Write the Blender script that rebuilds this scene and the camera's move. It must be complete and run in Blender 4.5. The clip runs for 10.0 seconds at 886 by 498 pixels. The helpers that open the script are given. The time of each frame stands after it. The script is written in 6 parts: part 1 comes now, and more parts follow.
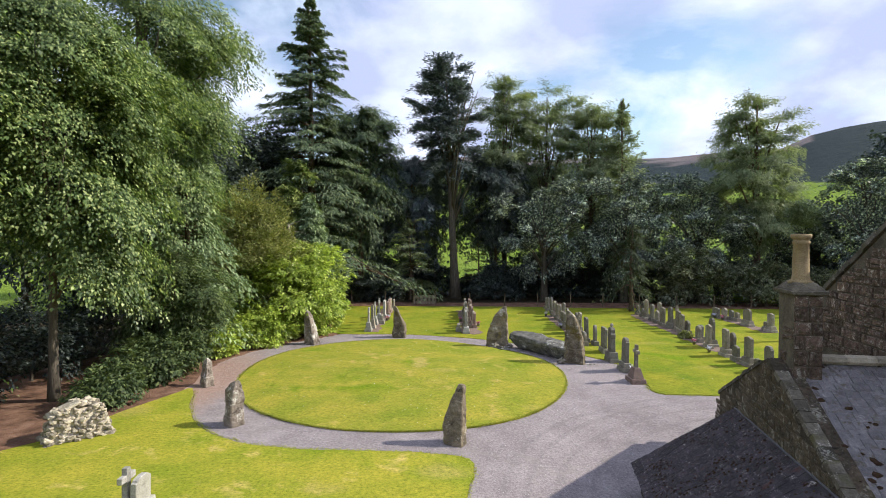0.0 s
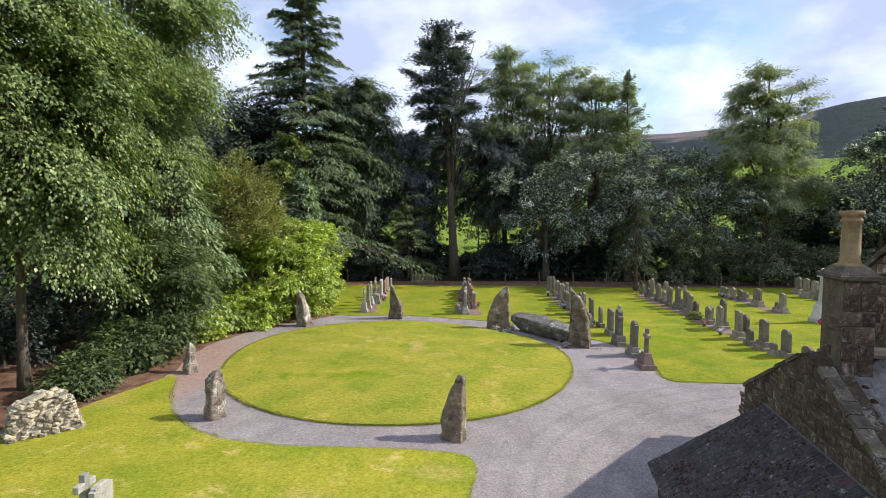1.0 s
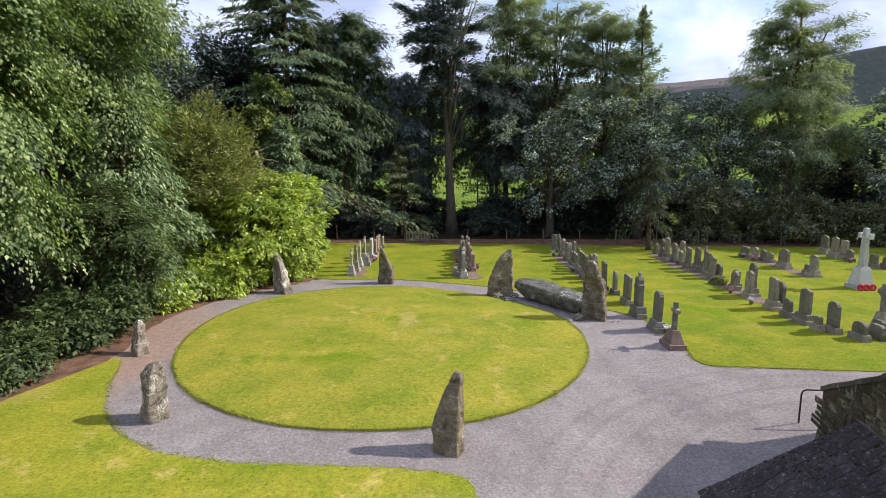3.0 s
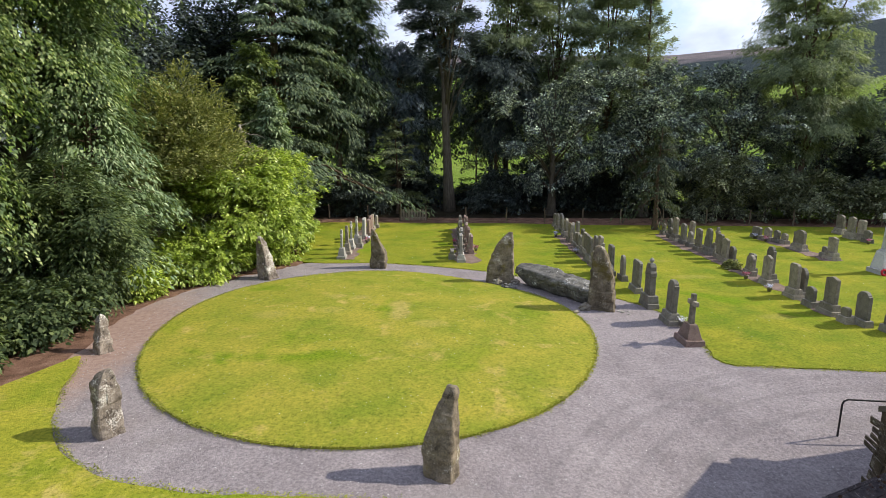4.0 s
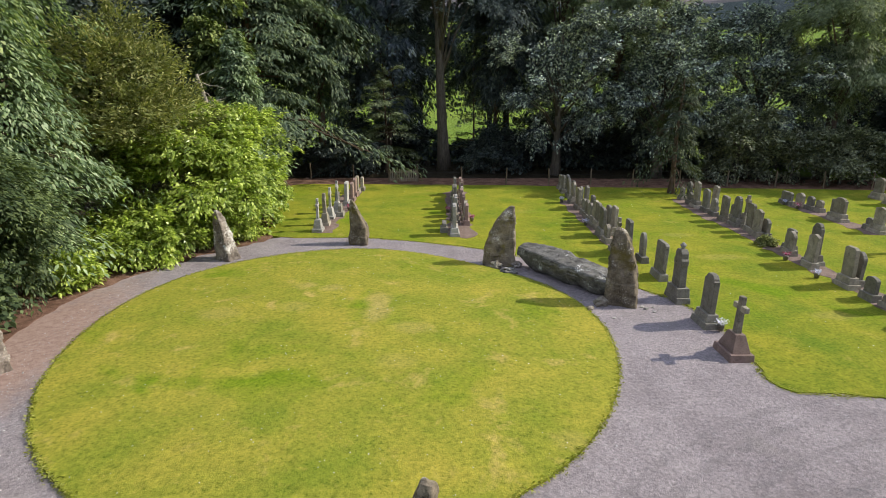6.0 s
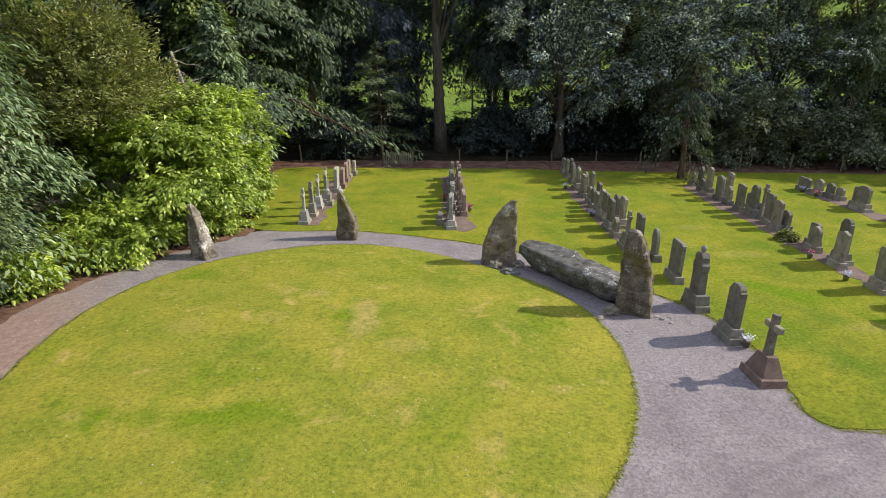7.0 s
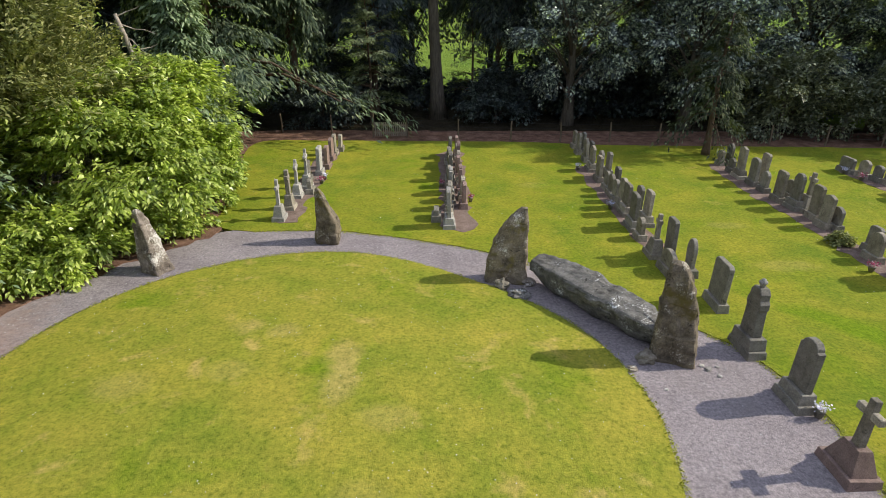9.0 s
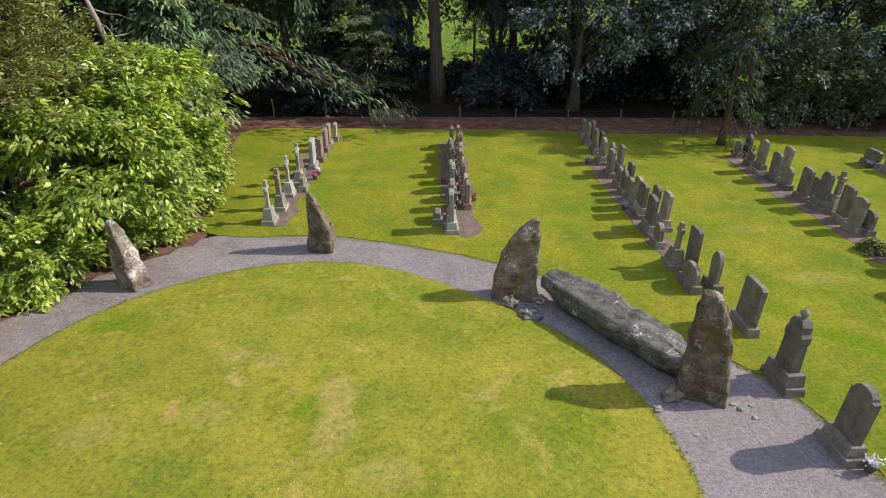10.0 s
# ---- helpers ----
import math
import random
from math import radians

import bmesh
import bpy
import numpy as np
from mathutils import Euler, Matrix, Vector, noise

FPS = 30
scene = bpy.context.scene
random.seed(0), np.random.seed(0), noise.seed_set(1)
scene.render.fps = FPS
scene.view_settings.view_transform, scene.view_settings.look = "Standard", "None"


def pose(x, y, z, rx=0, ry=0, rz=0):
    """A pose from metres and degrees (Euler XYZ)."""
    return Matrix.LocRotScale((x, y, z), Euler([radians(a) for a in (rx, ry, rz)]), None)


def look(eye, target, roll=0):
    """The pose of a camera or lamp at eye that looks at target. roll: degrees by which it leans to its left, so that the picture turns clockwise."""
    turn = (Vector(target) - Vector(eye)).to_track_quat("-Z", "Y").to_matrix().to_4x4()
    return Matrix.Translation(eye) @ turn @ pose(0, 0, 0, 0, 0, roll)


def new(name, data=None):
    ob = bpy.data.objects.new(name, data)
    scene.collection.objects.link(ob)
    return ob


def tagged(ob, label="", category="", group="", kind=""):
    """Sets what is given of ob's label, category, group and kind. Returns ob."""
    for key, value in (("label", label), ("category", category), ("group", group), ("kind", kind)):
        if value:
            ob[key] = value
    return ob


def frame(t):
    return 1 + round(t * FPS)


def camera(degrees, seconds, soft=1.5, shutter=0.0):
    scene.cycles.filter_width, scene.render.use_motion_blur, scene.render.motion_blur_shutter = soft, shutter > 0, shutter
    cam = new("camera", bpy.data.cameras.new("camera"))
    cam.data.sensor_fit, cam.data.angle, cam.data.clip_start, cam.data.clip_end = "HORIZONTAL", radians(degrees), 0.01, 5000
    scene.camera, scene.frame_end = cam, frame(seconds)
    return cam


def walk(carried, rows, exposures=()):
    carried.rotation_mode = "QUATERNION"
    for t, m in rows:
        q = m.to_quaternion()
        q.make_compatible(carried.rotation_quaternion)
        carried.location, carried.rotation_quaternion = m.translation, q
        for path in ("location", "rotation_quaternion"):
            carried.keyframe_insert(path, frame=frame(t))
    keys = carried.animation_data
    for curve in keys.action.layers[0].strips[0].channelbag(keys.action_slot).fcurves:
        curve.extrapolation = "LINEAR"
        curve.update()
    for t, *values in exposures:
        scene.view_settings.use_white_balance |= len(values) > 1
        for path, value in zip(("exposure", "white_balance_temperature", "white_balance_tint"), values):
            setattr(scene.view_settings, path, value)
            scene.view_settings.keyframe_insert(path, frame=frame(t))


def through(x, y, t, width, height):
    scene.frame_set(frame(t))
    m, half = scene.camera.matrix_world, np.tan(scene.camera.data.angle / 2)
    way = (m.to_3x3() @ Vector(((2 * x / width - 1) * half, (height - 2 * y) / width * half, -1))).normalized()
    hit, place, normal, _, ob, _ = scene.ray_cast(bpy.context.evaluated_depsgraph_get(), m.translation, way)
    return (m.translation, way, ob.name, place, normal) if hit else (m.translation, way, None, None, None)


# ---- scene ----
cam = camera(77.0, 10.0, 0.7)
METRES, EYE, TILT, LEAN, TURN = 19.0, 6.5, -1.5, 0.0, 0.0
EXPOSURE = 0.19
ROWS = [
    (0.0, 0.0, 0.0, 0.0, 0.0, 0.0, -0.0),
    (0.5, 0.0009, 0.0419, 0.0014, -0.04, -1.2, -0.01),
    (1.0, 0.0016, 0.0865, 0.0022, -0.1, -2.39, -0.0),
    (1.5, 0.0024, 0.1328, 0.0032, -0.16, -3.58, -0.01),
    (2.0, 0.0043, 0.1806, 0.0042, -0.2, -4.8, -0.0),
    (2.5, 0.0065, 0.2302, 0.0056, -0.24, -6.04, -0.02),
    (4.0, 0.0173, 0.3827, 0.0137, -0.42, -9.89, -0.05),
    (4.5, 0.0216, 0.4351, 0.018, -0.48, -11.18, -0.07),
    (5.0, 0.0272, 0.4875, 0.0227, -0.48, -12.46, -0.08),
    (5.5, 0.0319, 0.5404, 0.0282, -0.55, -13.77, -0.1),
    (6.0, 0.0376, 0.5931, 0.0337, -0.58, -15.08, -0.11),
    (7.5, 0.0485, 0.7478, 0.0622, -0.76, -18.99, -0.15),
    (8.0, 0.0503, 0.7975, 0.0737, -0.82, -20.3, -0.14),
    (8.5, 0.0509, 0.8467, 0.0847, -0.89, -21.62, -0.17),
    (9.0, 0.0506, 0.8943, 0.0975, -0.91, -22.91, -0.19),
    (9.5, 0.0483, 0.9411, 0.1103, -0.98, -24.22, -0.22),
    (10.0, 0.0448, 0.9867, 0.1213, -1.08, -25.53, -0.24),
]
walk(cam, [(t, pose(0, 0, EYE, TILT, LEAN, TURN) @ pose(METRES * x, METRES * y, METRES * z, 90 + pitch, roll, yaw)) for t, x, y, z, yaw, pitch, roll in ROWS], [(0.0, EXPOSURE + 0.05), (5.0, EXPOSURE - 0.08), (10.0, EXPOSURE - 0.18)])

# ---- world, sun, exposure ----
SUN_EL, SUN_AZ = 36.0, 7.0          # degrees above the horizon; direction the sun stands in, from +x towards +y
world = bpy.data.worlds.new("sky")
scene.world = world
world.use_nodes = True
wn, wl = world.node_tree.nodes, world.node_tree.links
wn.clear()
w_out = wn.new("ShaderNodeOutputWorld")
w_bg = wn.new("ShaderNodeBackground")
w_sky = wn.new("ShaderNodeTexSky")
w_sky.sky_type = 'NISHITA'
w_sky.sun_disc = False
w_sky.sun_elevation = radians(SUN_EL)
w_sky.sun_rotation = radians(90 - SUN_AZ)
w_sky.dust_density = 0.6
w_co = wn.new("ShaderNodeTexCoord")
w_sep = wn.new("ShaderNodeSeparateXYZ")
wl.new(w_co.outputs["Generated"], w_sep.inputs[0])
w_h = wn.new("ShaderNodeMath"); w_h.operation = 'MAXIMUM'; w_h.inputs[1].default_value = 0.02
wl.new(w_sep.outputs["Z"], w_h.inputs[0])
w_h2 = wn.new("ShaderNodeMath"); w_h2.operation = 'ADD'; w_h2.inputs[1].default_value = 0.42
wl.new(w_h.outputs[0], w_h2.inputs[0])
w_dx = wn.new("ShaderNodeMath"); w_dx.operation = 'DIVIDE'
w_dy = wn.new("ShaderNodeMath"); w_dy.operation = 'DIVIDE'
wl.new(w_sep.outputs["X"], w_dx.inputs[0]); wl.new(w_h2.outputs[0], w_dx.inputs[1])
wl.new(w_sep.outputs["Y"], w_dy.inputs[0]); wl.new(w_h2.outputs[0], w_dy.inputs[1])
w_cmb = wn.new("ShaderNodeCombineXYZ")
wl.new(w_dx.outputs[0], w_cmb.inputs[0]); wl.new(w_dy.outputs[0], w_cmb.inputs[1])
w_map = wn.new("ShaderNodeMapping")
w_map.inputs["Location"].default_value = (3.1, 0.6, 0.0)
wl.new(w_cmb.outputs[0], w_map.inputs[0])
w_n = wn.new("ShaderNodeTexNoise")
w_n.inputs["Scale"].default_value = 1.5
w_n.inputs["Detail"].default_value = 9.0
w_n.inputs["Roughness"].default_value = 0.56
w_n.inputs["Distortion"].default_value = 0.3
wl.new(w_map.outputs[0], w_n.inputs["Vector"])
w_cov = wn.new("ShaderNodeValToRGB")                       # how much cloud covers the blue
w_cov.color_ramp.elements[0].position = 0.36
w_cov.color_ramp.elements[1].position = 0.50
wl.new(w_n.outputs["Fac"], w_cov.inputs[0])
w_n2 = wn.new("ShaderNodeTexNoise")
w_n2.inputs["Scale"].default_value = 2.6
w_n2.inputs["Detail"].default_value = 7.0
w_n2.inputs["Roughness"].default_value = 0.5
wl.new(w_map.outputs[0], w_n2.inputs["Vector"])
w_shade = wn.new("ShaderNodeValToRGB")                     # grey undersides, white tops
w_shade.color_ramp.elements[0].position = 0.40
w_shade.color_ramp.elements[0].color = (5.0, 5.7, 8.3, 1)
w_shade.color_ramp.elements[1].position = 0.62
w_shade.color_ramp.elements[1].color = (9.0, 9.9, 11.8, 1)
wl.new(w_n2.outputs["Fac"], w_shade.inputs[0])
w_mix = wn.new("ShaderNodeMix"); w_mix.data_type = 'RGBA'
wl.new(w_cov.outputs[0], w_mix.inputs[0])
w_blue = wn.new("ShaderNodeVectorMath"); w_blue.operation = 'SCALE'; w_blue.inputs["Scale"].default_value = 1.5
wl.new(w_sky.outputs[0], w_blue.inputs[0])
wl.new(w_blue.outputs[0], w_mix.inputs[6])
wl.new(w_shade.outputs[0], w_mix.inputs[7])
wl.new(w_mix.outputs[2], w_bg.inputs["Color"])
w_bg.inputs["Strength"].default_value = 0.104
wl.new(w_bg.outputs[0], w_out.inputs[0])

sun_data = bpy.data.lights.new("sun", 'SUN')
sun_data.energy = 5.0
sun_data.angle = radians(0.6)
sun_data.color = (1.0, 0.94, 0.81)
sun = new("sun", sun_data)
sd = Vector((math.cos(radians(SUN_AZ)) * math.cos(radians(SUN_EL)), math.sin(radians(SUN_AZ)) * math.cos(radians(SUN_EL)), math.sin(radians(SUN_EL))))
sun.matrix_world = look(sd * 60, (0, 0, 0))


# ---- materials ----
class Mat:
    """A small builder round one Principled material."""

    def __init__(self, name, rough=0.8, spec=0.3, metal=0.0):
        self.m = bpy.data.materials.new(name)
        self.m.use_nodes = True
        self.n, self.l = self.m.node_tree.nodes, self.m.node_tree.links
        self.b = self.n["Principled BSDF"]
        self.b.inputs["Roughness"].default_value = rough
        self.b.inputs["Specular IOR Level"].default_value = spec
        self.b.inputs["Metallic"].default_value = metal
        tc = self.n.new("ShaderNodeTexCoord")
        oi = self.n.new("ShaderNodeObjectInfo")
        self.rnd = oi.outputs["Random"]
        sh = self.n.new("ShaderNodeVectorMath"); sh.operation = 'ADD'
        mu = self.n.new("ShaderNodeMath"); mu.operation = 'MULTIPLY'; mu.inputs[1].default_value = 37.0
        self.l.new(self.rnd, mu.inputs[0])
        self.l.new(tc.outputs["Object"], sh.inputs[0])
        self.l.new(mu.outputs[0], sh.inputs[1])
        self.co = sh.outputs[0]
        self.geo = self.n.new("ShaderNodeNewGeometry")

    def noise(self, scale, detail=6.0, rough=0.6, dist=0.0, stretch=None, kind="noise"):
        vec = self.co
        if stretch:
            mp = self.n.new("ShaderNodeMapping")
            mp.inputs["Scale"].default_value = stretch
            self.l.new(vec, mp.inputs[0])
            vec = mp.outputs[0]
        if kind == "cell":
            t = self.n.new("ShaderNodeTexVoronoi")
            t.inputs["Scale"].default_value = scale
            self.l.new(vec, t.inputs["Vector"])
            return t.outputs["Distance"]
        t = self.n.new("ShaderNodeTexNoise")
        t.inputs["Scale"].default_value = scale
        t.inputs["Detail"].default_value = detail
        t.inputs["Roughness"].default_value = rough
        t.inputs["Distortion"].default_value = dist
        self.l.new(vec, t.inputs["Vector"])
        return t.outputs["Fac"]

    def ramp(self, fac, stops):
        r = self.n.new("ShaderNodeValToRGB")
        e = r.color_ramp.elements
        while len(e) < len(stops):
            e.new(0.5)
        for el, (p, c) in zip(e, stops):
            el.position = p
            el.color = (*c, 1) if len(c) == 3 else c
        self.l.new(fac, r.inputs[0])
        return r.outputs[0]

    def mask(self, fac, lo, hi):
        return self.ramp(fac, [(lo, (0, 0, 0)), (hi, (1, 1, 1))])

    def mix(self, fac, a, b, mode='MIX'):
        x = self.n.new("ShaderNodeMix"); x.data_type = 'RGBA'; x.blend_type = mode
        for i, v in ((0, fac), (6, a), (7, b)):
            if isinstance(v, (int, float)):
                x.inputs[i].default_value = v
            elif isinstance(v, tuple):
                x.inputs[i].default_value = (*v, 1)
            else:
                self.l.new(v, x.inputs[i])
        return x.outputs[2]

    def color(self, c):
        if isinstance(c, tuple):
            self.b.inputs["Base Color"].default_value = (*c, 1)
        else:
            self.l.new(c, self.b.inputs["Base Color"])
        return self

    def bump(self, fac, strength=0.3, dist=0.02):
        prev = self.b.inputs["Normal"].links[0].from_socket if self.b.inputs["Normal"].links else None
        k = self.n.new("ShaderNodeBump")
        k.inputs["Strength"].default_value = strength
        k.inputs["Distance"].default_value = dist
        self.l.new(fac, k.inputs["Height"])
        if prev:
            self.l.new(prev, k.inputs["Normal"])
        self.l.new(k.outputs[0], self.b.inputs["Normal"])
        return self

    def value(self, sock, lo, hi):
        """A grey random value mapped to lo..hi."""
        mr = self.n.new("ShaderNodeMapRange")
        mr.inputs["To Min"].default_value = lo
        mr.inputs["To Max"].default_value = hi
        self.l.new(sock, mr.inputs["Value"])
        return mr.outputs[0]


def near(m, x, y, sx, sy, rough=0.0):
    """1 at a point of the plan and 0 one radius away from it, with a ragged edge."""
    d = m.n.new("ShaderNodeVectorMath"); d.operation = 'SUBTRACT'
    d.inputs[1].default_value = (x, y, 0)
    m.l.new(m.geo.outputs["Position"], d.inputs[0])
    k = m.n.new("ShaderNodeVectorMath"); k.operation = 'MULTIPLY'
    k.inputs[1].default_value = (1 / sx, 1 / sy, 0)
    m.l.new(d.outputs[0], k.inputs[0])
    q = m.n.new("ShaderNodeVectorMath"); q.operation = 'LENGTH'
    m.l.new(k.outputs[0], q.inputs[0])
    w = m.n.new("ShaderNodeMath"); w.operation = 'MULTIPLY_ADD'
    w.inputs[1].default_value = rough
    m.l.new(m.noise(2.6, 5, 0.75), w.inputs[0])
    m.l.new(q.outputs["Value"], w.inputs[2])
    r = m.n.new("ShaderNodeMapRange")
    r.inputs["From Min"].default_value = 0.5 + rough * 0.5
    r.inputs["From Max"].default_value = 1.05 + rough * 0.5
    r.inputs["To Min"].default_value = 1.0
    r.inputs["To Max"].default_value = 0.0
    m.l.new(w.outputs[0], r.inputs["Value"])
    return r.outputs[0]


def grass_mat(name, dark, light, dry, dry_lo=0.60, worn=()):
    m = Mat(name, rough=0.95, spec=0.05)
    c = m.ramp(m.noise(0.55, 5, 0.6), [(0.32, dark), (0.68, light)])
    c = m.mix(m.mask(m.noise(0.9, 6, 0.65, 0.4), dry_lo, dry_lo + 0.14), c, dry)
    for x, y, sx, sy, amount in worn:
        f = m.n.new("ShaderNodeMath"); f.operation = 'MULTIPLY'; f.inputs[1].default_value = amount * 0.7
        m.l.new(near(m, x, y, sx, sy, 1.2), f.inputs[0])
        c = m.mix(f.outputs[0], c, (0.41, 0.325, 0.115))
    c = m.mix(m.mask(m.noise(2.3, 6, 0.72, 0.5), 0.60, 0.80), c, (0.37, 0.29, 0.07))
    c = m.mix(m.mask(m.noise(0.34, 4, 0.6, 0.4), 0.56, 0.72), c, (0.150, 0.222, 0.014))
    fine = m.noise(11.0, 7, 0.85)
    c = m.mix(1.0, c, m.ramp(fine, [(0.34, (0.40, 0.50, 0.30)), (0.47, (0.95, 0.97, 0.92)), (0.66, (1.5, 1.38, 1.25))]), 'MULTIPLY')
    c = m.mix(0.5, c, m.ramp(m.noise(5.0, 4, 0.6), [(0.3, (0.72, 0.76, 0.7)), (0.7, (1.25, 1.2, 1.1))]), 'MULTIPLY')
    m.color(c)
    m.bump(m.noise(34.0, 5, 0.8), 0.6, 0.045).bump(m.noise(3.0, 3, 0.5), 0.3, 0.06)
    return m


M_lawn = grass_mat("mown_grass", (0.190, 0.229, 0.029), (0.332, 0.295, 0.050), (0.43, 0.335, 0.105), 0.575, [(-1.2, 28.0, .5, .8, .9), (-1.1, 27.0, .45, .9, .9), (-2.86, 29.15, .5, .4, .7), (-3.83, 29.35, .5, .4, .6), (-3.7, 27.5, .6, .5, .4), (0.0, 25.9, .7, .5, .5), (-5.9, 27.0, .8, .6, .45), (-0.3, 23.9, .6, .5, .3), (3.4, 20.9, .5, .35, .4)]).m
M_lawn_dry = grass_mat("dry_mown_grass", (0.205, 0.248, 0.026), (0.345, 0.315, 0.046), (0.48, 0.38, 0.125), 0.56, [(0.0, 15.2, .9, .6, .6), (-11.4, 20.2, .8, .8, .6), (-3.0, 14.0, .8, .4, .4)]).m
M_lawn_green = grass_mat("green_mown_grass", (0.141, 0.196, 0.021), (0.267, 0.260, 0.032), (0.35, 0.300, 0.070), 0.62, [(12.4, 33.0, 1.2, .5, .4), (12.0, 36.5, 1.0, .4, .35), (13.0, 27.0, .9, .4, .4), (5.6, 41.5, .9, .5, .3)]).m

m = Mat("gravel", rough=0.95, spec=0.2)
c = m.ramp(m.noise(0.8, 6, 0.62, 0.3), [(0.3, (0.235, 0.204, 0.210)), (0.7, (0.335, 0.295, 0.298))])
c = m.mix(0.7, c, m.ramp(m.noise(13.0, 6, 0.88), [(0.36, (0.38, 0.38, 0.41)), (0.5, (0.98, 0.97, 0.97)), (0.66, (1.75, 1.7, 1.68))]), 'MULTIPLY')
c = m.mix(m.mask(m.noise(0.45, 5, 0.7, 0.6), 0.56, 0.80), c, (0.265, 0.235, 0.225))
for ring in (9.5, 8.9, 8.1, 7.2):                               # faint wheel tracks curving across the forecourt
    dd = m.n.new("ShaderNodeVectorMath"); dd.operation = 'DISTANCE'; dd.inputs[1].default_value = (11.0, 13.0, -0.2)
    m.l.new(m.geo.outputs["Position"], dd.inputs[0])
    ab = m.n.new("ShaderNodeMath"); ab.operation = 'SUBTRACT'; ab.inputs[1].default_value = ring
    m.l.new(dd.outputs["Value"], ab.inputs[0])
    a2 = m.n.new("ShaderNodeMath"); a2.operation = 'ABSOLUTE'
    m.l.new(ab.outputs[0], a2.inputs[0])
    band = m.n.new("ShaderNodeMapRange")
    band.inputs["From Min"].default_value = 0.03; band.inputs["From Max"].default_value = 0.16
    band.inputs["To Min"].default_value = 0.32; band.inputs["To Max"].default_value = 0.0
    m.l.new(a2.outputs[0], band.inputs["Value"])
    br = m.n.new("ShaderNodeMath"); br.operation = 'MULTIPLY'
    m.l.new(band.outputs[0], br.inputs[0])
    m.l.new(m.mask(m.noise(1.3, 4, 0.7), 0.28, 0.55), br.inputs[1])
    c = m.mix(br.outputs[0], c, (0.16, 0.145, 0.15))
red = near(m, -10.5, 24.0, 2.1, 7.5, 0.7)
rk = m.n.new("ShaderNodeMath"); rk.operation = 'MULTIPLY'; rk.inputs[1].default_value = 0.95
m.l.new(red, rk.inputs[0])
c = m.mix(rk.outputs[0], c, m.ramp(m.noise(6.0, 5, 0.8), [(0.35, (0.26, 0.165, 0.130)), (0.65, (0.41, 0.29, 0.24))]))
M_gravel = m.color(c).bump(m.noise(55.0, 3, 0.7), 0.8, 0.03).bump(m.noise(2.2, 4, 0.6), 0.35, 0.05).m

m = Mat("needle_litter", rough=0.95, spec=0.1)
c = m.ramp(m.noise(1.6, 7, 0.7, 0.4), [(0.3, (0.085, 0.050, 0.034)), (0.55, (0.22, 0.130, 0.095)), (0.75, (0.32, 0.215, 0.165))])
c = m.mix(0.8, c, m.ramp(m.noise(40.0, 3, 0.8), [(0.3, (0.45, 0.42, 0.4)), (0.7, (1.5, 1.45, 1.4))]), 'MULTIPLY')
M_soil = m.color(c).bump(m.noise(45, 4, 0.75), 0.8, 0.04).m

def stone_mat(name, a, b, lichen=(0.46, 0.46, 0.40), amount=0.60, moss=None, scale=1.0, rough=0.9, vary=(0.78, 1.2)):
    m = Mat(name, rough=rough, spec=0.2)
    c = m.ramp(m.noise(2.6 * scale, 7, 0.65, 0.3), [(0.30, a), (0.70, b)])
    c = m.mix(0.8, c, m.ramp(m.noise(24 * scale, 5, 0.75), [(0.3, (0.5, 0.5, 0.5)), (0.5, (1, 1, 1)), (0.72, (1.5, 1.47, 1.4))]), 'MULTIPLY')
    broad, speck = m.noise(2.2 * scale, 5, 0.6), m.noise(21 * scale, 6, 0.8)
    lm = m.n.new("ShaderNodeMath"); lm.operation = 'MULTIPLY_ADD'; lm.inputs[1].default_value = 0.9
    m.l.new(broad, lm.inputs[0])
    m.l.new(speck, lm.inputs[2])
    lh = m.n.new("ShaderNodeMath"); lh.operation = 'MULTIPLY'; lh.inputs[1].default_value = 0.526
    m.l.new(lm.outputs[0], lh.inputs[0])
    c = m.mix(m.mask(lh.outputs[0], amount - 0.02, amount + 0.035), c, lichen)              # crusts of lichen, broken into specks
    c = m.mix(m.mask(m.noise(3.2 * scale, 5, 0.75, 0.5), 0.60, 0.68), c, (a[0] * 0.55, a[1] * 0.55, a[2] * 0.55))
    if moss:
        c = m.mix(m.mask(m.noise(1.7 * scale, 5, 0.7), 0.55, 0.68), c, moss)
    av = m.n.new("ShaderNodeMath"); av.operation = 'ADD'
    m.l.new(m.rnd, av.inputs[0])
    m.l.new(m.geo.outputs["Random Per Island"], av.inputs[1])
    fr = m.n.new("ShaderNodeMath"); fr.operation = 'FRACT'
    m.l.new(av.outputs[0], fr.inputs[0])
    tint = m.value(fr.outputs[0], *vary)
    cc = m.n.new("ShaderNodeCombineColor")
    for i in range(3):
        m.l.new(tint, cc.inputs[i])
    c = m.mix(1.0, c, cc.outputs[0], 'MULTIPLY')
    m.color(c).bump(m.noise(9 * scale, 8, 0.72), 0.7, 0.035).bump(m.noise(60 * scale, 3, 0.7), 0.35, 0.008)
    return m.m


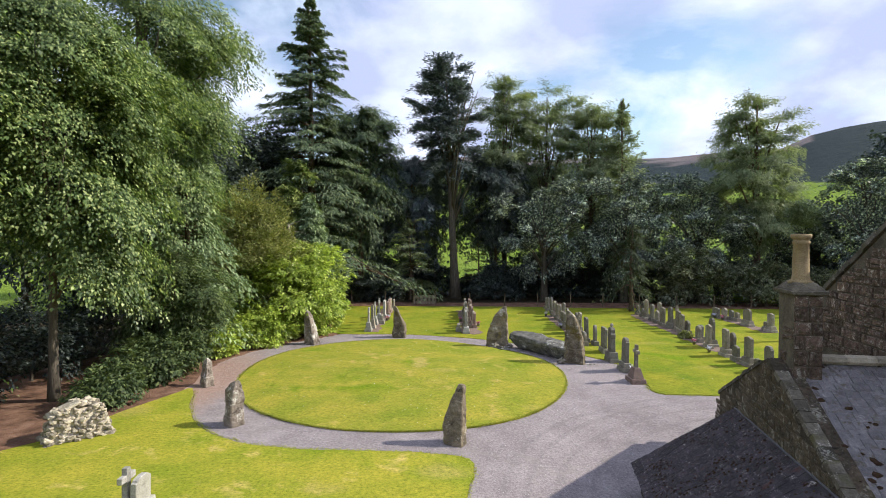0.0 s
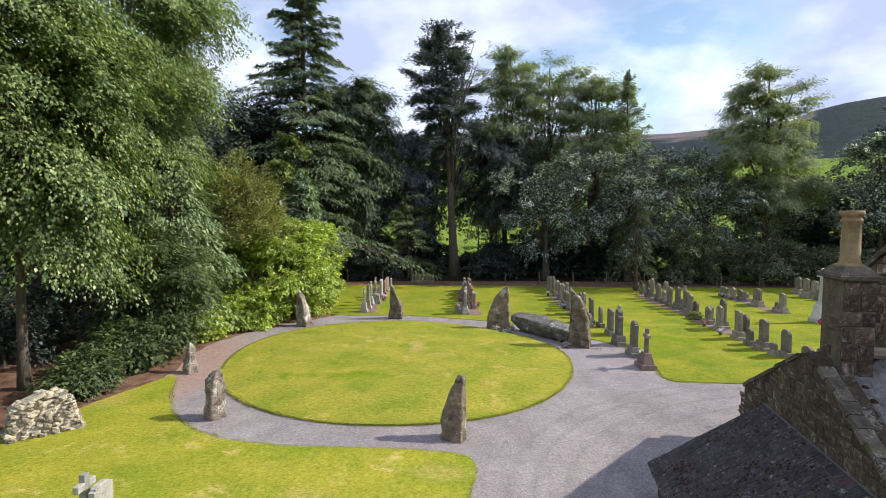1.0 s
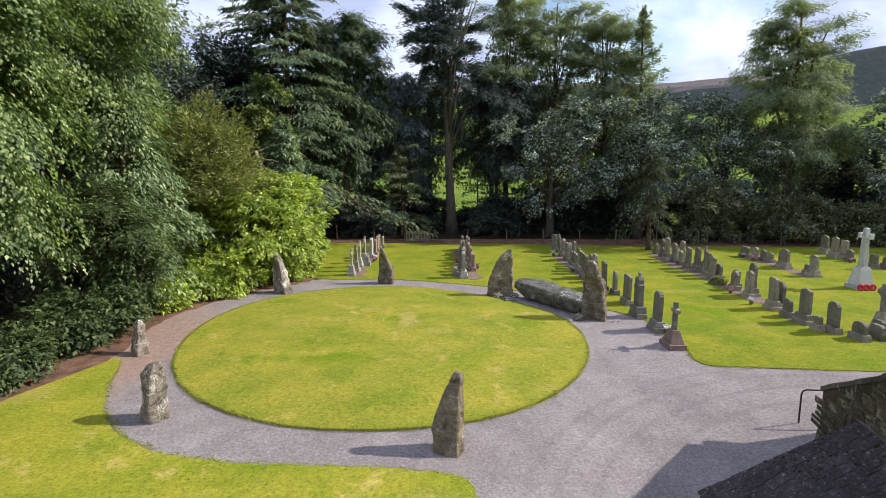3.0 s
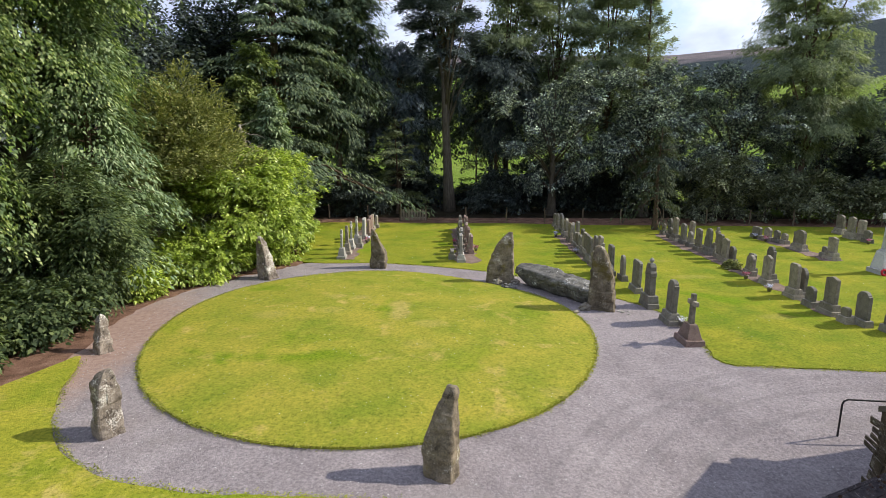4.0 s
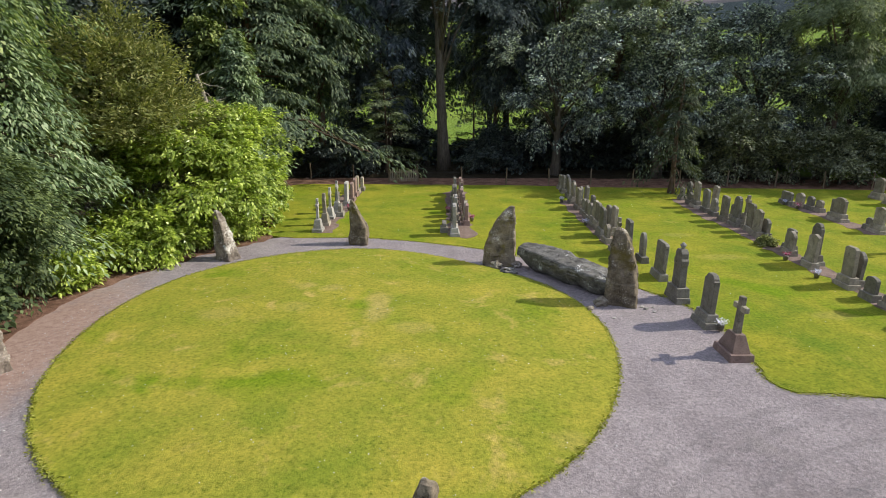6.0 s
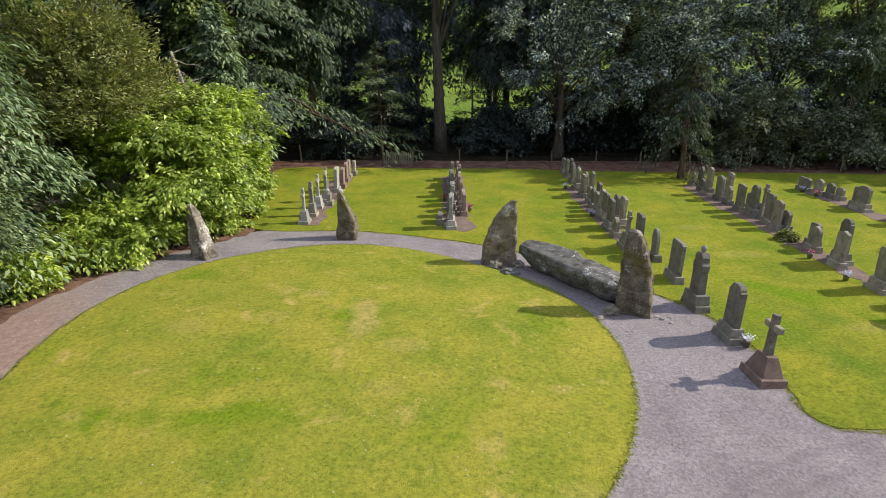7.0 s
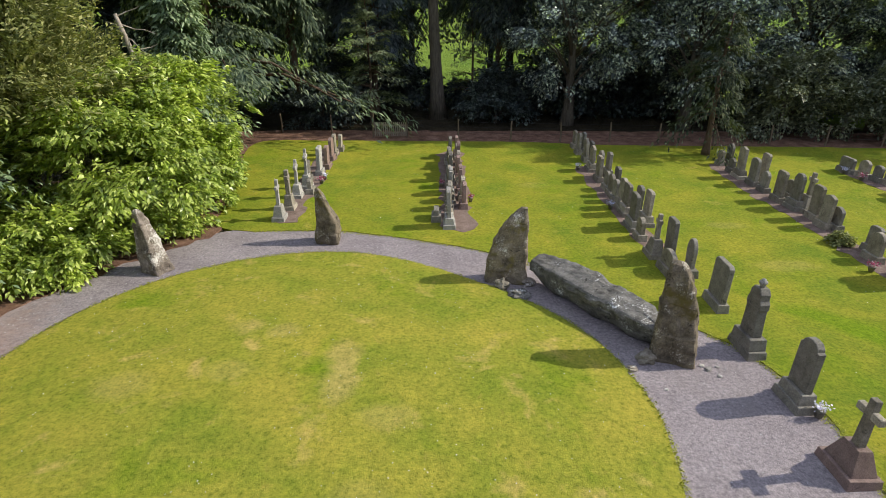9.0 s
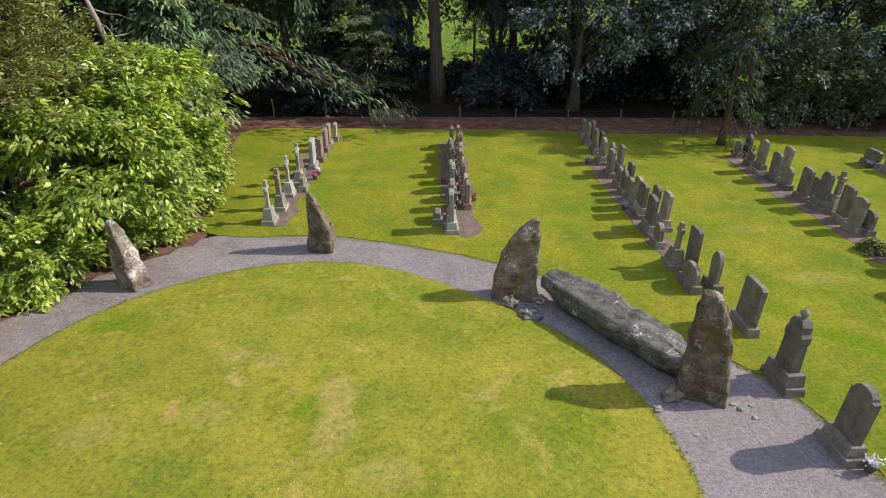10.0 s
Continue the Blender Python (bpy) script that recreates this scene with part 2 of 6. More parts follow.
M_meg = stone_mat("lichened_granite", (0.072, 0.058, 0.042), (0.290, 0.238, 0.172), (0.56, 0.52, 0.44), 0.578, (0.15, 0.12, 0.040))
M_meg_pale = stone_mat("pale_lichened_granite", (0.085, 0.066, 0.052), (0.36, 0.305, 0.255), (0.68, 0.64, 0.58), 0.562)
M_rec = stone_mat("grey_lichened_boulder", (0.050, 0.046, 0.040), (0.21, 0.198, 0.178), (0.74, 0.74, 0.71), 0.588)
M_grave = stone_mat("weathered_grey_granite", (0.175, 0.153, 0.118), (0.37, 0.33, 0.262), (0.44, 0.43, 0.36), 0.61, None, 1.2, 0.9, (0.7, 1.35))
M_grave_dark = stone_mat("dark_grey_granite", (0.135, 0.124, 0.102), (0.27, 0.25, 0.21), (0.33, 0.32, 0.28), 0.64, None, 1.4, 0.7, (0.7, 1.35))
M_grave_white = stone_mat("pale_granite", (0.28, 0.265, 0.24), (0.46, 0.44, 0.40), (0.20, 0.19, 0.16), 0.60, None, 1.6)
M_memorial = stone_mat("white_memorial_granite", (0.50, 0.50, 0.50), (0.64, 0.64, 0.63), (0.42, 0.42, 0.40), 0.66, None, 1.6)
M_cairn = stone_mat("pale_field_stone", (0.32, 0.27, 0.20), (0.62, 0.55, 0.44), (0.78, 0.75, 0.66), 0.585, None, 2.4, 0.9, (0.45, 1.25))
M_grave_pink = stone_mat("pink_granite", (0.195, 0.135, 0.115), (0.31, 0.22, 0.19), (0.34, 0.29, 0.25), 0.68, None, 1.6, 0.6)
M_rubble = stone_mat("rubble_stone", (0.050, 0.036, 0.030), (0.22, 0.145, 0.110), (0.44, 0.40, 0.35), 0.555, (0.06, 0.055, 0.026), 1.1, 0.9, (0.55, 1.4))
M_mossy = stone_mat("mossy_rubble", (0.040, 0.032, 0.024), (0.15, 0.115, 0.080), (0.34, 0.32, 0.26), 0.56, (0.075, 0.060, 0.026), 0.8, 0.95, (0.75, 1.25))
M_mortar = stone_mat("old_mortar", (0.065, 0.055, 0.042), (0.16, 0.135, 0.10), (0.25, 0.23, 0.19), 0.62)
M_cope = stone_mat("coping_stone", (0.050, 0.043, 0.032), (0.145, 0.125, 0.10), (0.38, 0.36, 0.31), 0.57, (0.07, 0.065, 0.03), 1.0, 0.9, (0.7, 1.35))
M_slate = stone_mat("blue_grey_slate", (0.120, 0.110, 0.118), (0.245, 0.225, 0.230), (0.42, 0.40, 0.37), 0.585, (0.11, 0.09, 0.055), 0.9, 0.5, (0.80, 1.20))
M_slate_old = stone_mat("mossy_old_slate", (0.022, 0.018, 0.022), (0.085, 0.072, 0.080), (0.50, 0.46, 0.43), 0.585, (0.085, 0.042, 0.034), 1.4, 0.7, (0.75, 1.25))
M_pot = stone_mat("buff_fireclay", (0.22, 0.155, 0.085), (0.36, 0.265, 0.155), (0.13, 0.12, 0.10), 0.66, None, 2.0, 0.75)
M_ridge = stone_mat("pale_ridge_tile", (0.27, 0.225, 0.17), (0.40, 0.345, 0.27), (0.22, 0.21, 0.18), 0.62, None, 2.0)
M_leadgrey = stone_mat("lead_flashing", (0.10, 0.10, 0.11), (0.17, 0.17, 0.18), (0.2, 0.2, 0.2), 0.7, None, 2.0, 0.5)
M_iron = Mat("black_painted_iron", rough=0.55, spec=0.4, metal=0.2)
M_iron.color(M_iron.ramp(M_iron.noise(12), [(0.3, (0.012, 0.012, 0.013)), (0.7, (0.035, 0.03, 0.028))]))
M_iron = M_iron.m


def bark_mat(name, a, b):
    m = Mat(name, rough=0.92, spec=0.15)
    c = m.ramp(m.noise(3.0, 7, 0.7, 0.5, (3.0, 3.0, 0.5)), [(0.3, a), (0.7, b)])
    return m.color(c).bump(m.noise(6.0, 6, 0.7, 0.5, (3.0, 3.0, 0.4)), 0.9, 0.05).m


M_bark = bark_mat("grey_brown_bark", (0.055, 0.045, 0.035), (0.17, 0.145, 0.115))
M_bark_red = bark_mat("conifer_bark", (0.06, 0.042, 0.03), (0.18, 0.125, 0.09))
M_gate = bark_mat("grey_gate_timber", (0.17, 0.14, 0.11), (0.34, 0.29, 0.23))
M_wood = bark_mat("weathered_timber", (0.10, 0.075, 0.05), (0.22, 0.17, 0.12))


def leaf_mat(name, dark, mid, light, through=0.35, rough=0.55, spec=0.22, few=0.55, low=0.55, high=1.35):
    """Foliage: colour varies leaf by leaf, and clump by clump; some light comes through."""
    m = Mat(name, rough=rough, spec=spec)
    dark, mid, light = ((r, g, b * 1.5) for r, g, b in (dark, mid, light))
    c = m.ramp(m.geo.outputs["Random Per Island"], [(0.0, dark), (few, mid), (1.0, light)])
    c = m.mix(0.7, c, m.ramp(m.noise(0.45, 4, 0.6), [(0.3, (low, low * 1.08, low * 1.2)), (0.7, (high, high * 0.97, high * 0.82))]), 'MULTIPLY')
    m.color(c)
    tr = m.n.new("ShaderNodeBsdfTranslucent")
    bright = m.mix(1.0, c, (1.25, 1.35, 0.7), 'MULTIPLY')
    m.l.new(bright, tr.inputs["Color"])
    ms = m.n.new("ShaderNodeMixShader")
    ms.inputs[0].default_value = through
    out = m.n["Material Output"]
    m.l.new(m.b.outputs[0], ms.inputs[1])
    m.l.new(tr.outputs[0], ms.inputs[2])
    m.l.new(ms.outputs[0], out.inputs["Surface"])
    return m.m


L_beech = leaf_mat("beech_leaves", (0.046, 0.080, 0.022), (0.140, 0.205, 0.052), (0.42, 0.48, 0.15), 0.32, 0.45, 0.3, 0.6, 0.45, 1.45)
L_laurel = leaf_mat("laurel_leaves", (0.13, 0.20, 0.022), (0.36, 0.45, 0.050), (0.70, 0.77, 0.17), 0.34, 0.32, 0.5)
L_yew = leaf_mat("yew_needles", (0.105, 0.130, 0.030), (0.250, 0.270, 0.060), (0.42, 0.40, 0.12), 0.25)
L_cypress = leaf_mat("cypress_sprays", (0.090, 0.140, 0.048), (0.220, 0.300, 0.108), (0.44, 0.52, 0.22), 0.2)
L_spruce = leaf_mat("spruce_needles", (0.050, 0.078, 0.036), (0.115, 0.160, 0.066), (0.25, 0.30, 0.12), 0.2)
L_fir = leaf_mat("fir_needles", (0.052, 0.070, 0.058), (0.110, 0.142, 0.112), (0.24, 0.28, 0.21), 0.15)
L_larch = leaf_mat("larch_needles", (0.120, 0.150, 0.062), (0.225, 0.270, 0.108), (0.40, 0.44, 0.20), 0.38)
L_hemlock = leaf_mat("hemlock_needles", (0.030, 0.042, 0.020), (0.066, 0.086, 0.036), (0.14, 0.16, 0.065), 0.2, 0.7, 0.1)
L_bank = leaf_mat("bank_leaves", (0.040, 0.062, 0.020), (0.088, 0.125, 0.036), (0.21, 0.26, 0.075), 0.28)
# wide low-to-high range paints sunlit tufts and dark hollows into the clumps
L_syc = leaf_mat("sun_clumped_sycamore_leaves", (0.028, 0.039, 0.030), (0.095, 0.122, 0.085), (0.62, 0.69, 0.42), 0.22, 0.42, 0.35, 0.50, 0.36, 2.3)
# leaf colour darkened and blued to carry the wood's deep shade
L_dark = leaf_mat("shade_tinted_leaves", (0.028, 0.040, 0.030), (0.066, 0.086, 0.058), (0.16, 0.19, 0.12), 0.22)
L_shrub = leaf_mat("shrub_leaves", (0.075, 0.108, 0.025), (0.155, 0.21, 0.045), (0.29, 0.33, 0.085), 0.3)
L_scrub = leaf_mat("olive_scrub_leaves", (0.070, 0.084, 0.038), (0.165, 0.185, 0.080), (0.40, 0.42, 0.20), 0.3, 0.4, 0.4)


# ---- mesh helpers ----
def mesh_ob(name, verts, faces, material, parent=None, label="", smooth=False):
    me = bpy.data.meshes.new(name)
    me.from_pydata([tuple(v) for v in verts], [], faces)
    me.materials.append(material)
    if smooth:
        me.polygons.foreach_set("use_smooth", [True] * len(me.polygons))
    me.update()
    ob = new(name, me)
    if parent:
        ob.parent = parent
    if label:
        tagged(ob, label)
    return ob


def part(name, bm, material, parent=None, label="", smooth=False):
    me = bpy.data.meshes.new(name)
    bm.to_mesh(me)
    bm.free()
    me.materials.append(material)
    if smooth:
        me.polygons.foreach_set("use_smooth", [True] * len(me.polygons))
    ob = new(name, me)
    if parent:
        ob.parent = parent
    if label:
        tagged(ob, label)
    return ob


def empty(name, x, y, z, label, category, group="", rz=0.0, kind=""):
    ob = new(name)
    ob.matrix_basis = pose(x, y, z, 0, 0, rz)
    return tagged(ob, label, category, group, kind)


def box(bm, cx, cy, cz, sx, sy, sz, bevel=0.0, m=None):
    """A box, bevelled, centred at cx, cy, cz."""
    r = bmesh.ops.create_cube(bm, size=1.0)
    bmesh.ops.scale(bm, vec=(sx, sy, sz), verts=r["verts"])
    if bevel:
        es = {e for v in r["verts"] for e in v.link_edges}
        r2 = bmesh.ops.bevel(bm, geom=list(es), offset=bevel, segments=1, affect='EDGES')
        vs = list({v for f in r2["faces"] for v in f.verts} | {v for v in r["verts"] if v.is_valid})
    else:
        vs = r["verts"]
    bmesh.ops.translate(bm, vec=(cx, cy, cz), verts=vs)
    if m is not None:
        bmesh.ops.transform(bm, matrix=m, verts=vs)
    return vs


def loft(rings, close=True):
    """Verts and faces of stacked rings, capped at both ends."""
    n = len(rings[0])
    verts = [p for r in rings for p in r]
    faces = []
    for i in range(len(rings) - 1):
        for j in range(n):
            k = (j + 1) % n
            faces.append((i * n + j, i * n + k, (i + 1) * n + k, (i + 1) * n + j))
    if close:
        faces.append(tuple(range(n - 1, -1, -1)))
        faces.append(tuple((len(rings) - 1) * n + j for j in range(n)))
    return verts, faces


def turned(profile, n=20, cx=0, cy=0):
    """Rings of a turned body: profile of (radius, z)."""
    return [[(cx + r * math.cos(2 * math.pi * j / n), cy + r * math.sin(2 * math.pi * j / n), z) for j in range(n)] for r, z in profile]


def tube(points, radii, n=8):
    """Rings along a line of points."""
    rings = []
    for i, p in enumerate(points):
        a, b = Vector(points[max(i - 1, 0)]), Vector(points[min(i + 1, len(points) - 1)])
        d = (b - a).normalized()
        s = d.cross(Vector((0.31, 0.95, 0.05))).normalized()
        u = d.cross(s)
        rings.append([tuple(Vector(p) + (s * math.cos(2 * math.pi * j / n) + u * math.sin(2 * math.pi * j / n)) * radii[i]) for j in range(n)])
    return loft(rings)


def joined(pieces):
    """Several (verts, faces) as one."""
    vs, fs = [], []
    for v, f in pieces:
        o = len(vs)
        vs += v
        fs += [tuple(i + o for i in q) for q in f]
    return vs, fs


def gz(x, y):
    """Height of the ground: nearly level, dished towards the church door, rising past the fence."""
    return -0.9 * math.exp(-((x - 7.0) / 4.5) ** 2 - ((y - 12.5) / 7.0) ** 2)


# ---- ground ----
from mathutils import geometry


def smooth01(a, b, v):
    t = min(max((v - a) / (b - a), 0.0), 1.0)
    return t * t * (3 - 2 * t)


def far_height(x, y):
    """The wide land: level round the churchyard, then a valley side that climbs to moorland hills."""
    d = math.hypot(x, y - 25)
    az = math.degrees(math.atan2(x, y))
    crest = 213 + 38 * smooth01(30.5, 34.5, az) + 5 * math.sin(az * 0.19 + 1.0) + 4 * math.sin(az * 0.53)
    rough = 10 * noise.noise(Vector((x / 260.0, y / 260.0, 0.0))) * smooth01(300, 900, d)
    return gz(x, y) + 14 * smooth01(110, 420, d) + (crest - 14) * smooth01(420, 1650, d) + rough


def radial_ground():
    rings = [0.0, 2, 4, 6, 8, 10, 12, 14, 17, 20, 24, 28, 33, 40, 50, 65, 85, 110, 150, 200, 260, 330, 420, 520, 640, 780, 940, 1100, 1280, 1460, 1650, 2000, 2700, 3800]
    n = 160
    cx, cy = 2.0, 22.0
    verts, faces = [(cx, cy, far_height(cx, cy) - 0.05)], []
    for r in rings[1:]:
        for j in range(n):
            a = 2 * math.pi * j / n
            x, y = cx + r * math.cos(a), cy + r * math.sin(a)
            verts.append((x, y, far_height(x, y) - 0.05))
    for j in range(n):
        faces.append((0, 1 + j, 1 + (j + 1) % n))
    for i in range(len(rings) - 2):
        for j in range(n):
            k = (j + 1) % n
            faces.append((1 + i * n + j, 1 + (i + 1) * n + j, 1 + (i + 1) * n + k, 1 + i * n + k))
    return verts, faces


m = Mat("wide_land", rough=0.95, spec=0.1)
pos = m.geo.outputs["Position"]
ln = m.n.new("ShaderNodeVectorMath"); ln.operation = 'DISTANCE'
ln.inputs[1].default_value = (2.0, 22.0, 0.0)
m.l.new(pos, ln.inputs[0])
sep = m.n.new("ShaderNodeSeparateXYZ")
m.l.new(pos, sep.inputs[0])
wood = m.ramp(m.noise(0.9, 7, 0.7, 0.4), [(0.3, (0.026, 0.022, 0.013)), (0.6, (0.05, 0.04, 0.024)), (0.8, (0.05, 0.065, 0.02))])
mead = m.ramp(m.noise(0.05, 6, 0.65), [(0.35, (0.13, 0.215, 0.024)), (0.65, (0.20, 0.27, 0.04))])
mead = m.mix(0.6, mead, m.ramp(m.noise(4.0, 4, 0.7), [(0.3, (0.6, 0.65, 0.6)), (0.7, (1.3, 1.25, 1.1))]), 'MULTIPLY')
# distance haze painted in: conifers blued, heather made paler and bluer
hazy_forest = m.ramp(m.noise(0.09, 6, 0.8), [(0.35, (0.011, 0.021, 0.025)), (0.65, (0.028, 0.043, 0.047))])
hazy_moor = m.ramp(m.noise(0.012, 7, 0.7), [(0.35, (0.10, 0.088, 0.100)), (0.65, (0.20, 0.165, 0.160))])
dist_k = m.n.new("ShaderNodeMapRange")
dist_k.inputs["From Min"].default_value = 41.0
dist_k.inputs["From Max"].default_value = 44.0
m.l.new(ln.outputs["Value"], dist_k.inputs["Value"])
c = m.mix(dist_k.outputs[0], wood, mead)
wob = m.n.new("ShaderNodeMath"); wob.operation = 'MULTIPLY_ADD'
wob.inputs[1].default_value = 150.0
m.l.new(m.noise(0.004, 4, 0.55), wob.inputs[0])
m.l.new(sep.outputs["Z"], wob.inputs[2])
fk = m.n.new("ShaderNodeMapRange"); fk.inputs["From Min"].default_value = 165.0; fk.inputs["From Max"].default_value = 169.0
m.l.new(wob.outputs[0], fk.inputs["Value"])
c = m.mix(fk.outputs[0], c, hazy_forest)
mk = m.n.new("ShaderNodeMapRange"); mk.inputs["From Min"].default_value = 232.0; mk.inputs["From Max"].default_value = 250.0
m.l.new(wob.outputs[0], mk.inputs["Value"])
c = m.mix(mk.outputs[0], c, hazy_moor)
ex = m.n.new("ShaderNodeMath"); ex.operation = 'MULTIPLY_ADD'; ex.inputs[1].default_value = -0.655   # the plantation on the eastern hill
m.l.new(sep.outputs["Y"], ex.inputs[0])
m.l.new(sep.outputs["X"], ex.inputs[2])
ek = m.n.new("ShaderNodeMapRange"); ek.inputs["From Min"].default_value = 0.0; ek.inputs["From Max"].default_value = 12.0
m.l.new(ex.outputs[0], ek.inputs["Value"])
fe = m.n.new("ShaderNodeMath"); fe.operation = 'MULTIPLY'
m.l.new(ek.outputs[0], fe.inputs[0])
m.l.new(fk.outputs[0], fe.inputs[1])
c = m.mix(fe.outputs[0], c, hazy_forest)
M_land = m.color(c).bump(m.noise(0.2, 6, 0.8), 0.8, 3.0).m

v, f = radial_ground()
tagged(mesh_ob("ground", v, f, M_land, smooth=True), "wide woodland floor, green pasture and heather moorland hills tinted with haze", "ground", kind="structure")


def sheet(name, outline, material, lift, skirt, label, category, step=0.8, dome=None, wobble=0.0):
    """A sheet over the ground inside an outline, with edges that go down into it."""
    pts = []
    n = len(outline)
    for i in range(n):                                     # round the outline off and divide it
        p0, p1, p2, p3 = (Vector(outline[(i + k) % n]) for k in (-1, 0, 1, 2))
        seg = max(2, int((p2 - p1).length / 0.35))
        if (p2 - p1).length > 8:
            pts += [p1.lerp(p2, k / seg) for k in range(seg)]
            continue
        for k in range(seg):
            t = k / seg
            pts.append(0.5 * ((2 * p1) + (p2 - p0) * t + (2 * p0 - 5 * p1 + 4 * p2 - p3) * t * t + (3 * p1 - p0 - 3 * p2 + p3) * t ** 3))
    if wobble:
        pts = [p + Vector((noise.noise(Vector((p.x * 1.7, p.y * 1.7, 3.0))), noise.noise(Vector((p.x * 1.7, p.y * 1.7, 9.0))))) * wobble for p in pts]
    rim = len(pts)
    xs, ys = [p.x for p in pts], [p.y for p in pts]
    gx = min(xs)
    while gx < max(xs):
        gy = min(ys)
        while gy < max(ys):
            pts.append(Vector((gx + random.uniform(-.1, .1), gy + random.uniform(-.1, .1))))
            gy += step
        gx += step
    vs, es, fs, *_ = geometry.delaunay_2d_cdt(pts, [(i, (i + 1) % rim) for i in range(rim)], [], 1, 1e-4)
    top = [(p.x, p.y, gz(p.x, p.y) + lift + (dome(p.x, p.y) if dome else 0.0)) for p in vs]
    faces = [tuple(q) for q in fs]
    used = {}
    for q in faces:
        for a, b in zip(q, q[1:] + q[:1]):
            used[(a, b)] = used.get((a, b), 0) + 1
    low = {}
    for a, b in list(used):
        if (b, a) not in used:
            for k in (a, b):
                if k not in low:
                    low[k] = len(top)
                    x, y, z = top[k]
                    top.append((x, y, z - skirt))
            faces.append((b, a, low[a], low[b]))
    ob = mesh_ob(name, top, faces, material, smooth=False)
    return tagged(ob, label, category, kind="structure")


OVAL = (-1.80, 26.25, 7.42, 8.10)


def oval_reach(a):
    """The lawn draws in beside the recumbent stone and swells opposite it."""
    d = (math.degrees(a) - 55 + 180) % 360 - 180
    b = (math.degrees(a) - 150 + 180) % 360 - 180
    return 1 - 0.115 * math.exp(-(d / 33) ** 2) + 0.05 * math.exp(-(b / 28) ** 2)


def oval_point(a):
    cx, cy, rx, ry = OVAL
    k = oval_reach(a)
    return (cx + rx * math.cos(a) * k, cy + ry * math.sin(a) * k)


def oval_dome(x, y):
    cx, cy, rx, ry = OVAL
    return 0.12 * max(0.0, 1 - ((x - cx) / rx) ** 2 - ((y - cy) / ry) ** 2)


sheet("path", [(-40, 13.2), (0, 13.2), (0, -6), (45, -6), (45, 27.5), (14, 27.5), (11.5, 27.6), (10, 28.6), (8.0, 30.6), (5.2, 33.0), (3.0, 34.7), (0.0, 36.0), (-3.1, 36.7), (-5.6, 36.5),
               (-7.3, 35.7), (-8.3, 34.6), (-9.4, 33.0), (-10.9, 31.0), (-11.7, 28.5), (-11.9, 26.0), (-11.9, 23.4), (-13.0, 20.0), (-16, 14.5)],
      M_gravel, 0.0, 0.1, "grey compacted gravel path and forecourt", "path", 0.9)
sheet("soil_bank", [(-16, 14), (-12.6, 16.8), (-12.0, 19.2), (-11.1, 21.6), (-10.9, 24.0), (-11.3, 26), (-11.25, 28.3), (-10.65, 30.4), (-9.45, 32.6), (-8.6, 33.9), (-7.5, 34.9), (-6.9, 36.3),
                    (-7.2, 39), (-8.2, 43), (-9.4, 49.2), (-5, 49.9), (5, 49.6), (12, 48.6), (22, 48.3), (36, 47.5), (60, 46), (60, 51), (20, 52.6), (-8, 53), (-16, 52), (-17, 34), (-20, 24)],
      M_soil, 0.015, 0.1, "reddish brown bank of needles and bare soil", "soil", 1.2, wobble=0.25)
sheet("lawn_oval", [oval_point(2 * math.pi * k / 26) for k in range(26)], M_lawn, 0.06, 0.11, "mown oval lawn inside the stone circle", "lawn", 0.7, oval_dome, 0.07)
sheet("lawn_front", [(-60, -12), (-0.3, -12), (0.0, 2), (0.3, 11), (0.62, 14.0), (0.88, 15.3), (0.72, 16.1), (0.0, 16.38), (-2.2, 16.5), (-4.4, 16.62), (-6.1, 17.05), (-7.5, 17.9), (-8.75, 19.3),
                     (-9.7, 21.2), (-10.3, 22.9), (-10.7, 23.2), (-11.0, 22.2), (-11.7, 20.2), (-12.2, 18.0), (-13.4, 16.2), (-16, 13.4), (-60, 12)],
      M_lawn_dry, 0.045, 0.1, "mown lawn with patchy dry grass", "lawn", 0.9, None, 0.08)
sheet("lawn_graveyard", [(8.78, 23.3), (9.1, 22.75), (10.1, 22.6), (13.2, 22.15), (18, 21.6), (30, 20.5), (58, 18), (58, 46.2), (36, 47.6), (22, 48.6), (12, 49.0), (5, 49.9), (-5, 50.2), (-9.4, 49.6),
                         (-8.5, 43), (-7.7, 39.4), (-7.2, 36.7), (-5.6, 36.05), (-3.1, 36.15), (-0.4, 35.5), (2.5, 34.3), (4.9, 32.6), (6.5, 30.4), (7.2, 29.9), (7.9, 29.2), (8.5, 28.4), (8.95, 27.2), (9.1, 25.6), (8.95, 24.3)],
      M_lawn_green, 0.022, 0.1, "mown graveyard lawn between rows of headstones", "lawn", 1.0, None, 0.11)


